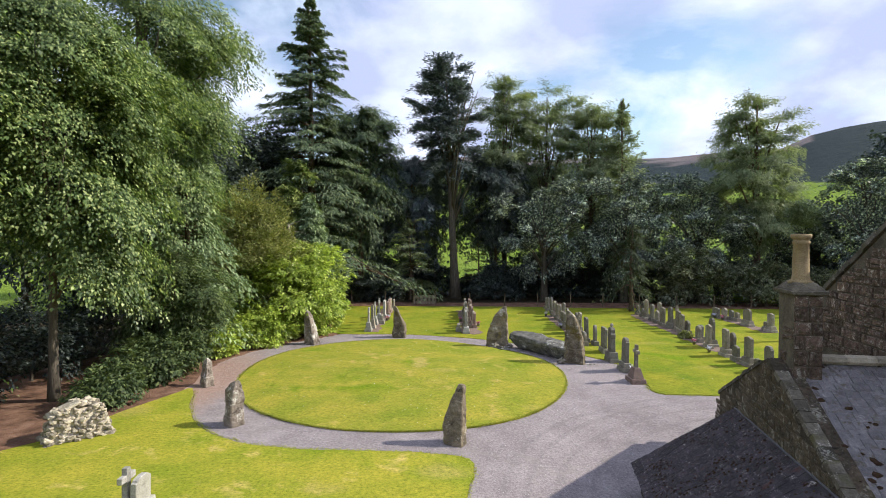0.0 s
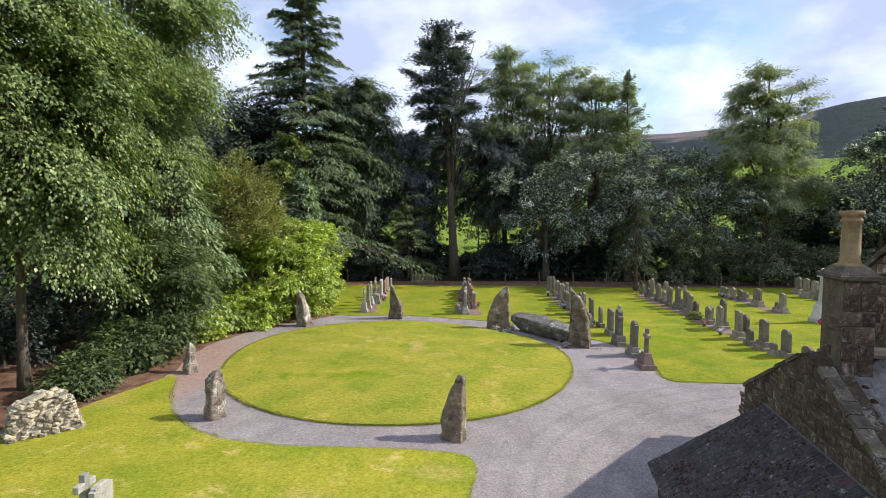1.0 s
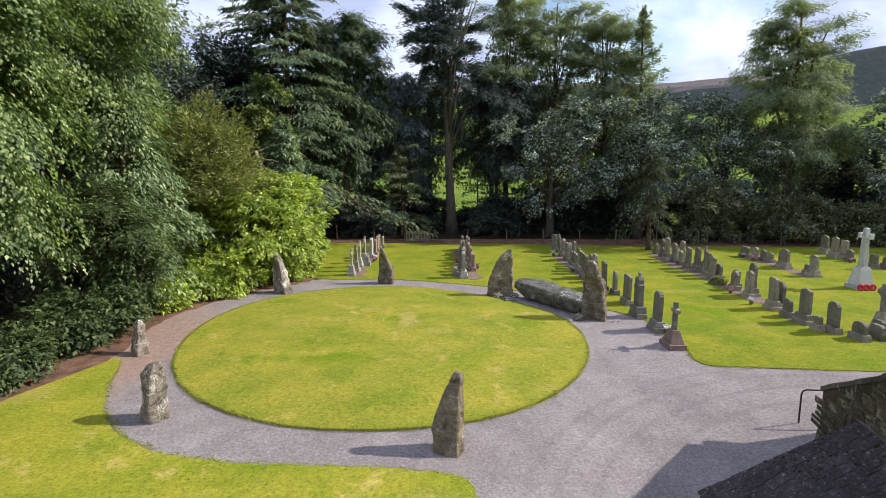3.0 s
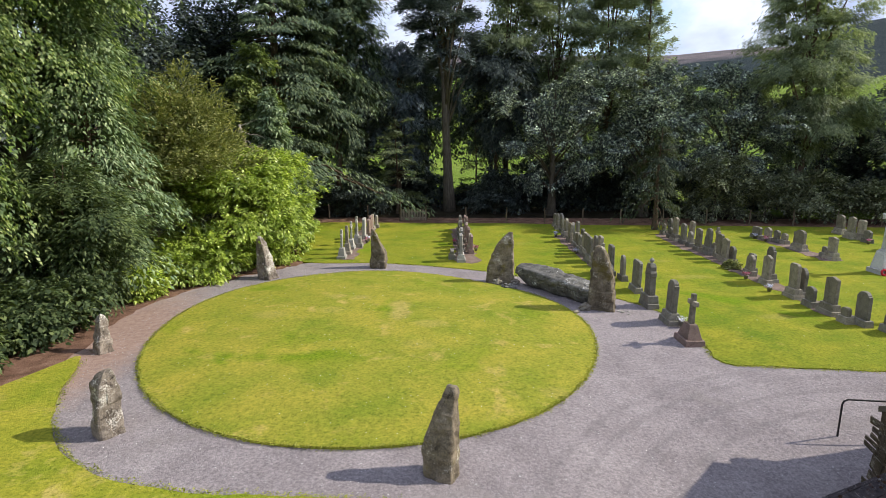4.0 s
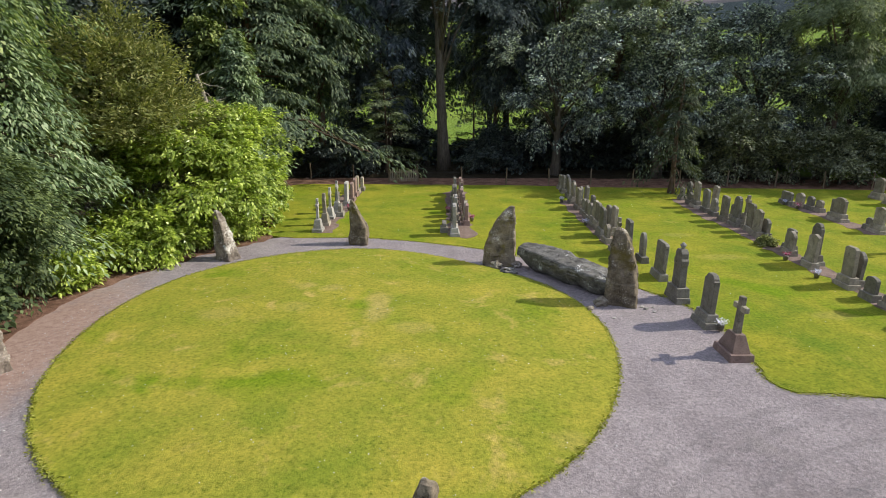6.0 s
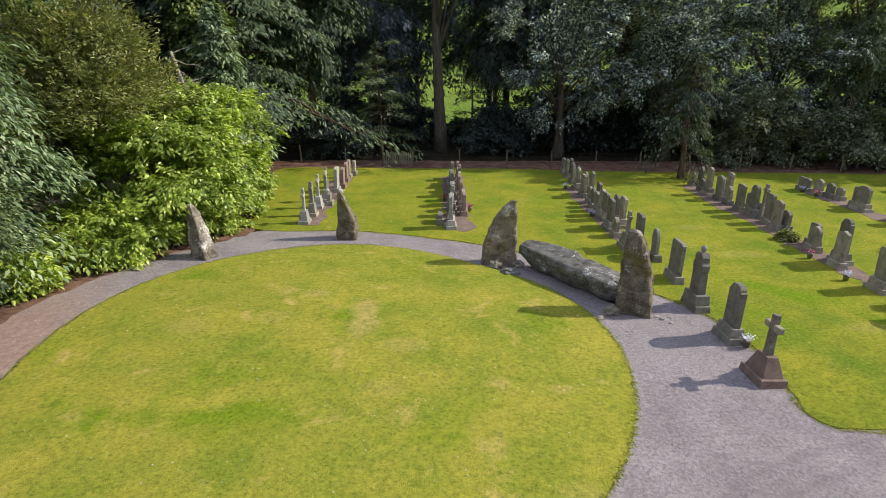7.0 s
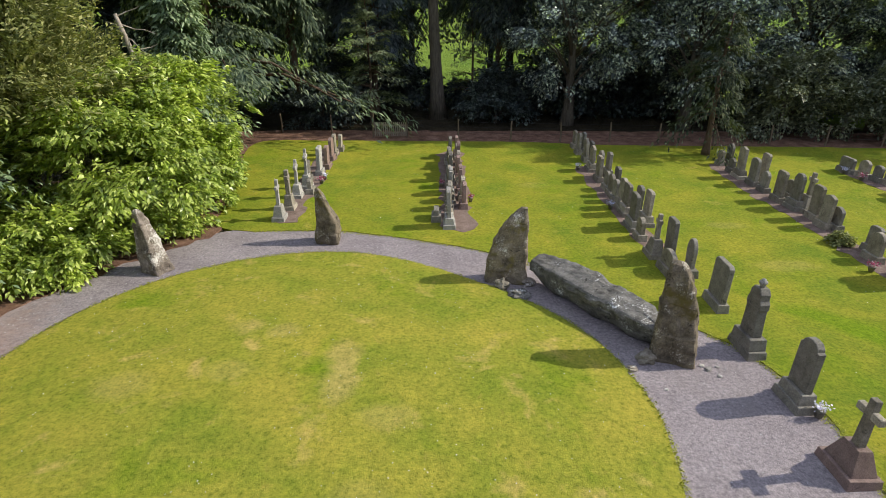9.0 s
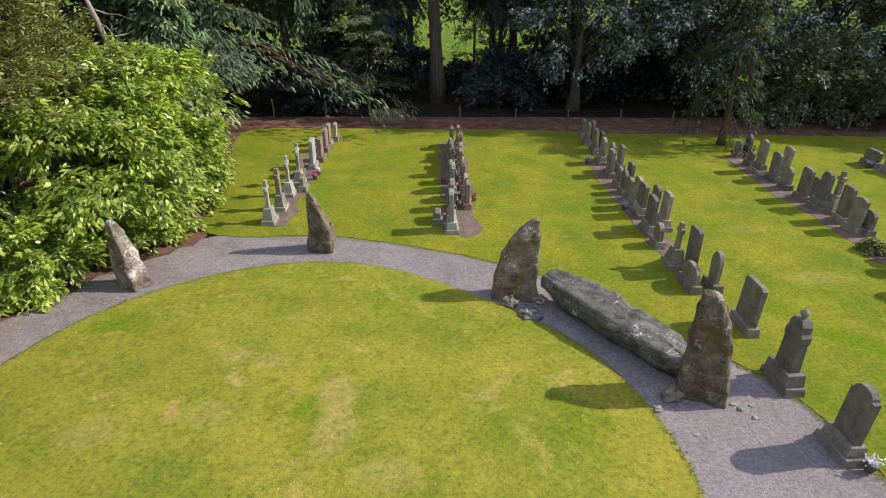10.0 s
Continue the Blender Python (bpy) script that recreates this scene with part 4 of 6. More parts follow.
conifer("spruce_tree", -12.3, 52.0, "tall dark spruce with layered drooping branches", 28.6, 7.0, 3.5, L_spruce, seed=22, whorl=0.52, arms=9, per=180, size=0.38, slim=0.28, droop=0.26, hang=0.5, rise=0.06, width=0.12, trunk_r=0.42, power=0.78, group="wood edge trees")
broadleaf("oak_tree", -17.5, 53.0, "dark leafy tree beside the tall spruce", 19.0, 4.2, 4.0, 2.5, L_dark, seed=28, boughs=48, per_bough=13, per=28, size=0.28, droop=0.4, spray=1.8, trunk_r=0.3, group="wood edge trees", width=0.28)
broadleaf("ivy_column", -12.4, 47.0, "light green ivy-clad stem", 13.5, 1.3, 1.3, 5.5, L_shrub, seed=23, boughs=24, per_bough=12, per=34, size=0.24, droop=0.5, hang=0.5, spray=0.9, trunk_r=0.2, lump=1.0, group="wood edge trees", width=0.3)
broadleaf("oak_tree", -21.0, 47.0, "dark tree in the wood behind the yew", 19.5, 5.5, 5.0, 2.5, L_dark, seed=24, boughs=50, per_bough=13, per=28, size=0.28, droop=0.4, spray=2.0, trunk_r=0.35, group="wood edge trees", width=0.28)
broadleaf("hemlock_tree", -8.2, 55.5, "feathery green tree at the wood edge", 22.6, 4.6, 3.6, 4.2, L_spruce, M_bark_red, seed=25, boughs=90, per_bough=12, per=40, size=0.32, slim=0.30, droop=0.4, hang=0.4, spray=2.2, trunk_r=0.3, group="wood edge trees", width=0.14, fan=0.7)
broadleaf("hemlock_tree", -3.4, 60.0, "dark tree with low spreading boughs", 17.5, 4.4, 4.0, 2.0, L_fir, M_bark_red, seed=26, boughs=70, per_bough=12, per=34, size=0.32, slim=0.30, droop=0.4, hang=0.4, spray=2.0, trunk_r=0.26, group="wood edge trees", width=0.14, fan=0.7)
broadleaf("douglas_fir", 1.3, 57.3, "tall dark fir with a bare straight trunk", 28.2, 3.9, 3.7, 7.6, L_fir, M_bark, seed=27, boughs=110, per_bough=13, per=44, size=0.31, slim=0.30, droop=-0.05, hang=-0.1, spray=1.6, trunk_r=0.46, lump=0.5, group="wood edge trees", width=0.14, fan=0.7, gaps=-0.02, grain=0.55, sway=-1.3)
for k, (x, y, h, r, b, lab) in enumerate([(6.8, 62, 27.2, 4.4, 5.0, "tall light green larch with hanging twigs"), (11.6, 63, 27.4, 5.0, 4.5, "tall light green larch in a group"), (16.4, 62, 24.0, 4.6, 4.5, "tall feathery larch beside the others")]):
    broadleaf("larch_tree", x, y, lab, h, r, r, b, L_larch, M_bark_red, seed=30 + k, boughs=96, per_bough=13, per=38, size=0.28, slim=0.26, droop=-0.02, hang=0.45, spray=1.9, trunk_r=0.32, lump=0.5, group="wood edge trees", width=0.13, fan=0.7, gaps=-0.14, grain=0.5)
conifer("larch_tree", 18.9, 59, "narrow bright green larch", 20.4, 4.2, 4.0, L_larch, seed=33, whorl=0.48, arms=8, per=70, size=0.32, slim=0.28, droop=0.05, hang=0.5, rise=0.3, width=0.17, trunk_r=0.25, power=0.75, group="wood edge trees", ragged=0.45, thick=0.14)
for k, (x, y, h, rx, ry, b, lab) in enumerate([(10.0, 55.0, 13.2, 5.4, 4.5, 2.3, "dark leafy sycamore with sunlit clumps painted pale"), (17.6, 54.0, 13.6, 5.6, 4.5, 2.3, "broad dark sycamore at the fence"), (25.0, 54.3, 14.0, 4.8, 4.4, 1.5, "dense dark green lime tree"),
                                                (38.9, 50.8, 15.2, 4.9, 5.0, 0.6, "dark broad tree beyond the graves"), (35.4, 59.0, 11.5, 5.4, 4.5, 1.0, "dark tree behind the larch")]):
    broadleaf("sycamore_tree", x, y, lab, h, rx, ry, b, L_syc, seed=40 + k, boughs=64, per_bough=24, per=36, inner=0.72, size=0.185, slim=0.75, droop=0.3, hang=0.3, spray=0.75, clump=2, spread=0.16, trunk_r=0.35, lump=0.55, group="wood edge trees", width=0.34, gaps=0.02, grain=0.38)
broadleaf("larch_tree", 29.9, 53.2, "large spreading larch with a rounded top", 23.4, 4.9, 5.4, 0.4, L_larch, M_bark_red, seed=50, boughs=140, per_bough=13, per=46, size=0.28, slim=0.26, droop=0.08, hang=0.5, spray=2.0, trunk_r=0.4, lump=0.5, group="wood edge trees", width=0.13, fan=0.7, gaps=-0.16, grain=0.5)
for k, (x, y, h, rx, ry, lab) in enumerate([(21.9, 50.6, 6.0, 3.0, 1.7, "leafy olive shrub behind the fence"), (26.0, 50.6, 4.6, 2.8, 1.6, "round green shrub behind the fence"), (29.2, 50.2, 4.2, 3.0, 1.6, "low green shrub at the wood edge"), (34.0, 49.6, 3.6, 2.8, 1.6, "low spreading shrub at the wood edge"),
                                            (39.0, 49.4, 3.2, 2.8, 1.6, "low dark shrub at the wood edge"), (5.2, 55.6, 2.6, 2.2, 1.2, "low dark shrub by the trunk"), (-6.4, 54.5, 3.6, 2.8, 1.4, "low dark shrub behind the gate"),
                                            (-6.6, 60.3, 4.8, 2.6, 1.5, "dark shrub closing the wood edge")]):
    broadleaf("shrub", x, y, lab, h, rx, ry, 0.0, L_scrub if k in (0, 1, 2, 3) else L_dark, seed=60 + k, boughs=32, per_bough=12, per=24, size=0.18, droop=0.3, spray=1.0, trunk_r=0.1, lump=0.62, category="shrub", group="wood edge shrubs", width=0.32)
conifer("hemlock_tree", 15.9, 46.9, "small dark conifer with drooping boughs on a reddish trunk", 7.2, 2.3, 2.2, L_hemlock, seed=210, whorl=0.42, arms=6, per=70, size=0.24, slim=0.28, droop=0.55, hang=0.5, rise=0.05, width=0.16, trunk_r=0.17, power=0.45, group="wood edge trees", ragged=0.4)
broadleaf("hemlock_tree", 5.6, 59.6, "dark hemlock with low dense boughs beside the fir", 17.0, 4.3, 3.4, 4.3, L_dark, M_bark_red, seed=215, boughs=80, per_bough=12, per=30, size=0.30, slim=0.32, droop=0.4, hang=0.4, spray=2.0, trunk_r=0.2, group="wood edge trees", width=0.16, fan=0.7)
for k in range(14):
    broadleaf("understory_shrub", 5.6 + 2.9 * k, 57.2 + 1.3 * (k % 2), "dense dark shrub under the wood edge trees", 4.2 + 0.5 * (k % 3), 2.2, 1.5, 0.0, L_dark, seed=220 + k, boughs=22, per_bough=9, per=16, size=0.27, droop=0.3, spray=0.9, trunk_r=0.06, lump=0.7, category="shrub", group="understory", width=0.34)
# two trees added past the east edge of view to shade the far lawn
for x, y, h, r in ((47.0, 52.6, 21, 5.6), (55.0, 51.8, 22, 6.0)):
    broadleaf("wood_tree", x, y, "tall dark leafy tree added eastward to shade the far lawn", h, r, r, 1.5, L_dark, seed=int(x), boughs=40, per_bough=10, per=20, size=0.40, slim=0.7, droop=0.35, hang=0.25, spray=1.9, trunk_r=0.35, lump=0.75, group="woodland trees", width=0.34)

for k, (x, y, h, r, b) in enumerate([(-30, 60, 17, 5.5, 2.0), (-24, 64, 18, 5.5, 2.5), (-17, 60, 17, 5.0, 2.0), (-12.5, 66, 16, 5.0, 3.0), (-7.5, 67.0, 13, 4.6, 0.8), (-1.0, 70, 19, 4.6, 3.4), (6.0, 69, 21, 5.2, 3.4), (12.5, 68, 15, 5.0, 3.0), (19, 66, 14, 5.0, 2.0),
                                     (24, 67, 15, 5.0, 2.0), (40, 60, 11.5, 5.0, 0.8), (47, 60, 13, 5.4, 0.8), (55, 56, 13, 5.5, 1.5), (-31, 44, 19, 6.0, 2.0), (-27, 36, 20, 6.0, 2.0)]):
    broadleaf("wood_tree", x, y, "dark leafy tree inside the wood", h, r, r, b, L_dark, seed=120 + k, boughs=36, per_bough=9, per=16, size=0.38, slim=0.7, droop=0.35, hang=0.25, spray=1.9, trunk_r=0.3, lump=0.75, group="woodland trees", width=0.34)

# the four deeper shrubs are added to darken the shaded hollow under the beech
for k, (x, y, h, r) in enumerate([(-13.4, 23.9, 1.7, 1.0), (-18.5, 17.0, 3.6, 2.2), (-18.0, 20.5, 3.6, 2.2), (-18.2, 24.5, 3.6, 2.2), (-19, 29, 4, 2.4)]):
    broadleaf("bank_shrub", x, y, "dark green leafy shrub filling and darkening the wooded bank", h, r, r, 0.0, L_bank if k == 0 else L_dark, seed=150 + k, boughs=24, per_bough=10, per=16, size=0.18, droop=0.3, spray=0.8, trunk_r=0.06, lump=0.62, category="shrub", group="bank shrubs", width=0.32)

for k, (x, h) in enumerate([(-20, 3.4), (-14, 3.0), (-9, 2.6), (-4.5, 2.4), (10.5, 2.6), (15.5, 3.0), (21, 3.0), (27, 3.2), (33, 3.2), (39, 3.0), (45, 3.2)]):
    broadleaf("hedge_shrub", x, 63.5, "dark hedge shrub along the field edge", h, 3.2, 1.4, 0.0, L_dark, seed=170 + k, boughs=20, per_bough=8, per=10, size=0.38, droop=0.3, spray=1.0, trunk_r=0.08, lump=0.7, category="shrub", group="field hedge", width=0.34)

broadleaf("yew_tree", -13.3, 27.4, "dense green yew with feathery shoots by the path", 6.8, 2.5, 2.5, 0.1, L_bank, M_bark_red, seed=160, boughs=60, per_bough=12, per=40, size=0.19, slim=0.32, droop=0.25, hang=0.15, spray=1.3, trunk_r=0.16, group="bank trees", width=0.14, fan=0.7)
for k, (x, y, h, r) in enumerate([(-10.4, 33.2, 1.5, 1.0), (-11.4, 31.4, 1.4, 1.0), (-9.2, 34.9, 1.6, 1.0), (-12.0, 29.6, 1.2, 0.9), (-7.9, 36.3, 2.2, 0.9), (-7.9, 38.2, 2.6, 0.9), (-8.3, 40.2, 2.8, 1.0), (-9.0, 42.2, 2.6, 1.0), (-8.5, 35.2, 1.9, 0.9), (-9.9, 32.5, 1.7, 0.9)]):
    broadleaf("laurel_shrub", x, y, "low bright laurel shrub edging the path", h, r, r, 0.0, L_laurel, seed=165 + k, boughs=18, per_bough=10, per=24, size=0.18, slim=0.45, droop=0.3, hang=0.3, spray=0.6, trunk_r=0.05, lump=0.6, category="shrub", group="laurel edge", width=0.34)

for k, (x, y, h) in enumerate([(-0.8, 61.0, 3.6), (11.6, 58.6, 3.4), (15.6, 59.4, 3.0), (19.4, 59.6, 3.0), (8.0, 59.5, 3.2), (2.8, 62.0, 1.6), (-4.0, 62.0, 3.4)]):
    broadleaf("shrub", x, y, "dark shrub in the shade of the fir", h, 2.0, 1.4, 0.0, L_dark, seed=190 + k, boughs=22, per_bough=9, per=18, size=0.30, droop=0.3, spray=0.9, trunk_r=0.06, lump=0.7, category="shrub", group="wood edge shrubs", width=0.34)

conifer("larch_tree", -3.3, 55.8, "young yellow-green larch with feathery branches", 7.8, 3.4, 1.4, L_larch, seed=200, whorl=0.42, arms=6, per=75, size=0.26, slim=0.28, droop=0.2, hang=0.35, rise=0.12, width=0.16, trunk_r=0.1, power=0.7, group="wood edge trees", ragged=0.45)
conifer("larch_tree", 3.8, 59.6, "thin young larch with sparse bare branches", 9.5, 2.6, 1.2, L_larch, seed=201, whorl=0.55, arms=5, per=40, size=0.26, slim=0.26, droop=0.2, hang=0.4, rise=0.1, width=0.16, trunk_r=0.09, power=0.5, group="wood edge trees", ragged=0.5)


def dead_tree(x, y, seed):
    """A bare broken stem with crooked twigs."""
    rng = random.Random(seed)
    root = empty("dead_tree", x, y, gz(x, y), "pale dead tree stem with a broken top and bare twigs", "dead tree")
    stem = [(0, 0, -0.2), (-0.05, 0.05, 2.0), (-0.12, 0.0, 4.0), (-0.30, 0.0, 5.6), (-0.52, 0.0, 6.5), (-0.70, 0.0, 7.25)]
    v, f = tube(stem, [0.17, 0.15, 0.13, 0.105, 0.095, 0.07], 8)
    mesh_ob("stem", v, f, M_dead, root, smooth=True)
    for k, (h, dx, dy, dz) in enumerate([(7.15, 1.0, 0.2, 0.30), (6.9, 1.25, 0.4, -0.35), (6.4, 0.9, -0.3, -0.45), (6.0, 0.8, 0.5, 0.1), (6.7, -0.6, 0.2, 0.35), (5.7, 0.7, -0.5, -0.2), (5.3, 1.1, 0.1, 0.15)]):
        a = Vector((float(np.interp(h, [p[2] for p in stem], [p[0] for p in stem])), 0, h))
        pts = [tuple(a)]
        for q in (0.33, 0.66, 1.0):
            pts.append(tuple(a + Vector((dx, dy, dz)) * q + Vector((rng.uniform(-.1, .1), rng.uniform(-.1, .1), rng.uniform(-.12, .12)))))
        v, f = tube(pts, [0.03, 0.022, 0.015, 0.006], 5)
        mesh_ob("twig", v, f, M_dead, root)


m = Mat("bleached_dead_wood", rough=0.85, spec=0.15)
M_dead = m.color(m.ramp(m.noise(6, 6, 0.7, 0.4), [(0.3, (0.20, 0.16, 0.12)), (0.7, (0.46, 0.41, 0.34))])).bump(m.noise(22, 5, 0.7), 0.6, 0.02).m
dead_tree(-10.5, 40.3, 5)


# ---- graveyard ----
def slab_outline(kind, w, h):
    """The face of a headstone in its width and height."""
    a = w / 2
    if kind == "round":
        r = a * 0.55
        top = [(a * math.cos(math.pi * k / 12), h - r + r * math.sin(math.pi * k / 12)) for k in range(13)]
    elif kind == "gothic":
        top = [(a, h * 0.72), (a * 0.92, h * 0.80), (a * 0.7, h * 0.89), (a * 0.4, h * 0.96), (0, h), (-a * 0.4, h * 0.96), (-a * 0.7, h * 0.89), (-a * 0.92, h * 0.80), (-a, h * 0.72)]
    elif kind == "shoulder":
        top = [(a, h * 0.84), (a * 0.8, h * 0.86), (a * 0.76, h * 0.91), (a * 0.45, h * 0.985), (0, h), (-a * 0.45, h * 0.985), (-a * 0.76, h * 0.91), (-a * 0.8, h * 0.86), (-a, h * 0.84)]
    elif kind == "peak":
        top = [(a, h * 0.90), (a * 0.86, h * 0.93), (0, h), (-a * 0.86, h * 0.93), (-a, h * 0.90)]
    elif kind == "oval":
        top = [(a * 0.82 * math.cos(math.pi * k / 14) + 0, h * 0.55 + h * 0.45 * math.sin(math.pi * k / 14)) for k in range(15)]
    else:
        top = [(a, h - 0.07), (a - 0.10, h), (-a + 0.10, h), (-a, h - 0.07)]
    return [(-a if kind != "oval" else -a * 0.7, 0.0)] + [(a if kind != "oval" else a * 0.7, 0.0)] + top


def plate(outline, t, lean=0.0):
    """An outline in y and z made into a plate of thickness t, with its edges eased."""
    bm = bmesh.new()
    vs = [bm.verts.new((t / 2, y, z)) for y, z in outline]
    fc = bm.faces.new(vs)
    r = bmesh.ops.extrude_face_region(bm, geom=[fc])
    bmesh.ops.translate(bm, vec=(-t, 0, 0), verts=[v for v in r["geom"] if isinstance(v, bmesh.types.BMVert)])
    bmesh.ops.recalc_face_normals(bm, faces=bm.faces)
    es = [e for e in bm.edges if e.is_manifold and abs(e.verts[0].co.x - e.verts[1].co.x) < 1e-5]
    bmesh.ops.bevel(bm, geom=es, offset=0.014, segments=1, affect='EDGES')
    return bm


def frustum(bm, cx, cy, z0, z1, ax, ay, bx, by):
    """A block that narrows from ax by ay at its foot to bx by by at its top."""
    vs = box(bm, cx, cy, (z0 + z1) / 2, ax, ay, z1 - z0, 0.012)
    for v in vs:
        t = (v.co.z - z0) / (z1 - z0)
        v.co.x = cx + (v.co.x - cx) * (1 + (bx / ax - 1) * t)
        v.co.y = cy + (v.co.y - cy) * (1 + (by / ay - 1) * t)


WORDS = {"white_memorial_granite": "white granite", "weathered_grey_granite": "weathered grey granite", "dark_grey_granite": "dark grey granite", "pale_granite": "pale granite", "pink_granite": "pinkish brown granite"}
TOPS = {"round": "a rounded top", "gothic": "a pointed top", "shoulder": "a shouldered top", "peak": "a gabled top", "oval": "an oval face", "flat": "a square top"}
grave_rng = random.Random(5)


def grave_root(x, y, label, category, group, turn=0.0, lean=1.0):
    ob = new("gravestone" if category == "gravestone" else category.replace(" ", "_"))
    ob.matrix_basis = pose(x, y, gz(x, y) + 0.05, grave_rng.uniform(-1, 1) * lean, grave_rng.uniform(-1.6, 1.6) * lean, turn + grave_rng.uniform(-2, 2))
    return tagged(ob, label, category, group)


def headstone(x, y, kind, h, w, material, group, tiers=1, t=0.17, turn=0.0, wide=1.0):
    """A slab on one or two plinth courses; it faces across its row."""
    root = grave_root(x, y, "%s headstone with %s on a plinth" % (WORDS[material.name], TOPS[kind]), "gravestone", group, turn)
    z = -0.08
    for k in range(tiers):
        s = tiers - k
        hh = 0.30 if k == 0 and tiers == 1 else (0.22 if k == 0 else 0.24)
        bm = bmesh.new()
        frustum(bm, 0, 0, z, z + hh, t + 0.13 * s + 0.08, (w + 0.16 * s) * wide, t + 0.13 * s + 0.03, (w + 0.16 * s - 0.06) * wide)
        part("plinth", bm, material, root)
        z += hh
    bm = plate(slab_outline(kind, w, max(0.3, h - z)), t)
    bmesh.ops.translate(bm, vec=(0, 0, z - 0.003), verts=bm.verts)
    part("slab", bm, material, root)
    return root


def cross_stone(x, y, h, material, group, ped=0.5, arm=0.52, thick=0.14, ring=False, foot=None, turn=0.0, slim=1.0):
    """A cross on a tapered pedestal."""
    root = grave_root(x, y, "%s %s on a tapered pedestal" % (WORDS[material.name], "ringed cross" if ring else "cross"), "gravestone", group, turn)
    bm = bmesh.new()
    frustum(bm, 0, 0, -0.08, 0.14, 0.66 * slim, 0.92 * slim, 0.62 * slim, 0.88 * slim)
    part("plinth", bm, foot or material, root)
    bm = bmesh.new()
    frustum(bm, 0, 0, 0.14, 0.14 + ped, 0.50 * slim, 0.74 * slim, 0.26 * min(1.0, slim * 1.3), 0.40 * min(1.0, slim * 1.3))
    part("pedestal", bm, foot or material, root)
    z0, ch = 0.14 + ped, h - 0.14 - ped
    bm = bmesh.new()
    frustum(bm, 0, 0, z0 - 0.01, h, thick * 1.15, thick * 1.5, thick, thick * 1.15)
    za = z0 + ch * 0.70
    box(bm, 0, 0, za, thick * 0.98, arm, thick * 1.15, 0.012)
    if ring:
        R, n = arm * 0.34, 28
        rings = []
        for k in range(n + 1):
            a = 2 * math.pi * k / n
            rings.append([(sx * thick * 0.4, (R + sr * 0.035) * math.cos(a), za + (R + sr * 0.035) * math.sin(a)) for sx, sr in ((1, 1), (-1, 1), (-1, -1), (1, -1))])
        v, f = loft(rings, False)
        bv = [bm.verts.new(p) for p in v]
        for q in f:
            bm.faces.new([bv[i] for i in q])
    part("cross", bm, material, root)
    return root


def urn_stone(x, y, h, material, group):
    """A tall shaped headstone with cut shoulders and a small urn on top."""
    root = grave_root(x, y, "ornate dark granite headstone crowned with a small urn", "gravestone", group, 0, 0.5)
    z = -0.08
    for ww, hh in ((0.98, 0.24), (0.80, 0.3)):
        bm = bmesh.new()
        frustum(bm, 0, 0, z, z + hh, 0.3 + ww * 0.18, ww, 0.27 + ww * 0.17, ww - 0.06)
        part("plinth", bm, material, root)
        z += hh
    a, b = 0.27, h - z - 0.22
    out = [(-a, 0), (a, 0), (a * 0.86, b * 0.55), (a * 1.02, b * 0.6), (a * 1.02, b * 0.72), (a * 0.8, b * 0.78), (a * 0.8, b * 0.9), (a * 0.45, b), (-a * 0.45, b), (-a * 0.8, b * 0.9), (-a * 0.8, b * 0.78), (-a * 1.02, b * 0.72), (-a * 1.02, b * 0.6), (-a * 0.86, b * 0.55)]
    bm = plate(out, 0.24)
    bmesh.ops.translate(bm, vec=(0, 0, z - 0.003), verts=bm.verts)
    part("slab", bm, material, root)
    v, f = loft(turned([(0.06, h - 0.225), (0.045, h - 0.19), (0.09, h - 0.13), (0.1, h - 0.09), (0.06, h - 0.05), (0.045, h - 0.02), (0.01, h)], 14))
    mesh_ob("urn", v, f, M_grave_white, root, "pale carved urn", True)
    return root


G, GD, GW, GP = M_grave, M_grave_dark, M_grave_white, M_grave_pink

# the row beside the path
cross_stone(8.56, 24.58, 1.60, G, "east row", 0.46, 0.56, 0.13, foot=GP)
headstone(8.70, 26.48, "shoulder", 1.55, 0.58, GD, "east row", 2, 0.17)
urn_stone(8.64, 28.4, 1.92, GD, "east row")
headstone(8.86, 30.55, "flat", 1.34, 0.84, GD, "east row", 1, 0.15)
headstone(8.92, 32.5, "oval", 1.16, 0.60, GD, "east row", 1, 0.13)
headstone(8.66, 33.45, "flat", 1.46, 0.60, GD, "east row", 1, 0.15)
headstone(8.28, 32.6, "round", 0.74, 0.85, G, "east row", 1, 0.15)
cross_stone(8.32, 33.85, 1.44, G, "east row", 0.45, 0.36, 0.12, slim=0.85)
headstone(8.32, 35.25, "gothic", 0.80, 0.5, G, "east row")
E_ROW = [(8.35, 35.75, "flat", 1.42, .72, GD), (8.98, 36.2, "flat", 1.38, .66, G), (8.5, 37.25, "flat", 1.32, .66, G), (8.52, 37.98, "peak", 1.3, .62, G), (9.0, 37.3, "round", 1.2, .6, GD), (8.5, 38.75, "round", 0.98, .58, GD),
         (8.5, 39.5, "gothic", 1.0, .55, G), (8.95, 40.3, "peak", 1.1, .6, GD), (8.52, 40.35, "round", 0.86, .6, GD), (8.45, 41.6, "flat", 1.24, .72, G), (9.02, 42.2, "peak", 1.28, .66, GD), (8.5, 43.4, "round", 1.28, .7, G),
         (9.0, 43.5, "gothic", 1.0, .6, GD), (8.6, 45.1, "gothic", 1.25, .7, G), (8.95, 45.4, "flat", 1.0, .6, GD), (8.5, 46.6, "round", 1.18, .62, G), (8.85, 47.0, "peak", 1.15, .6, GD), (8.55, 47.9, "flat", 1.0, .6, G)]
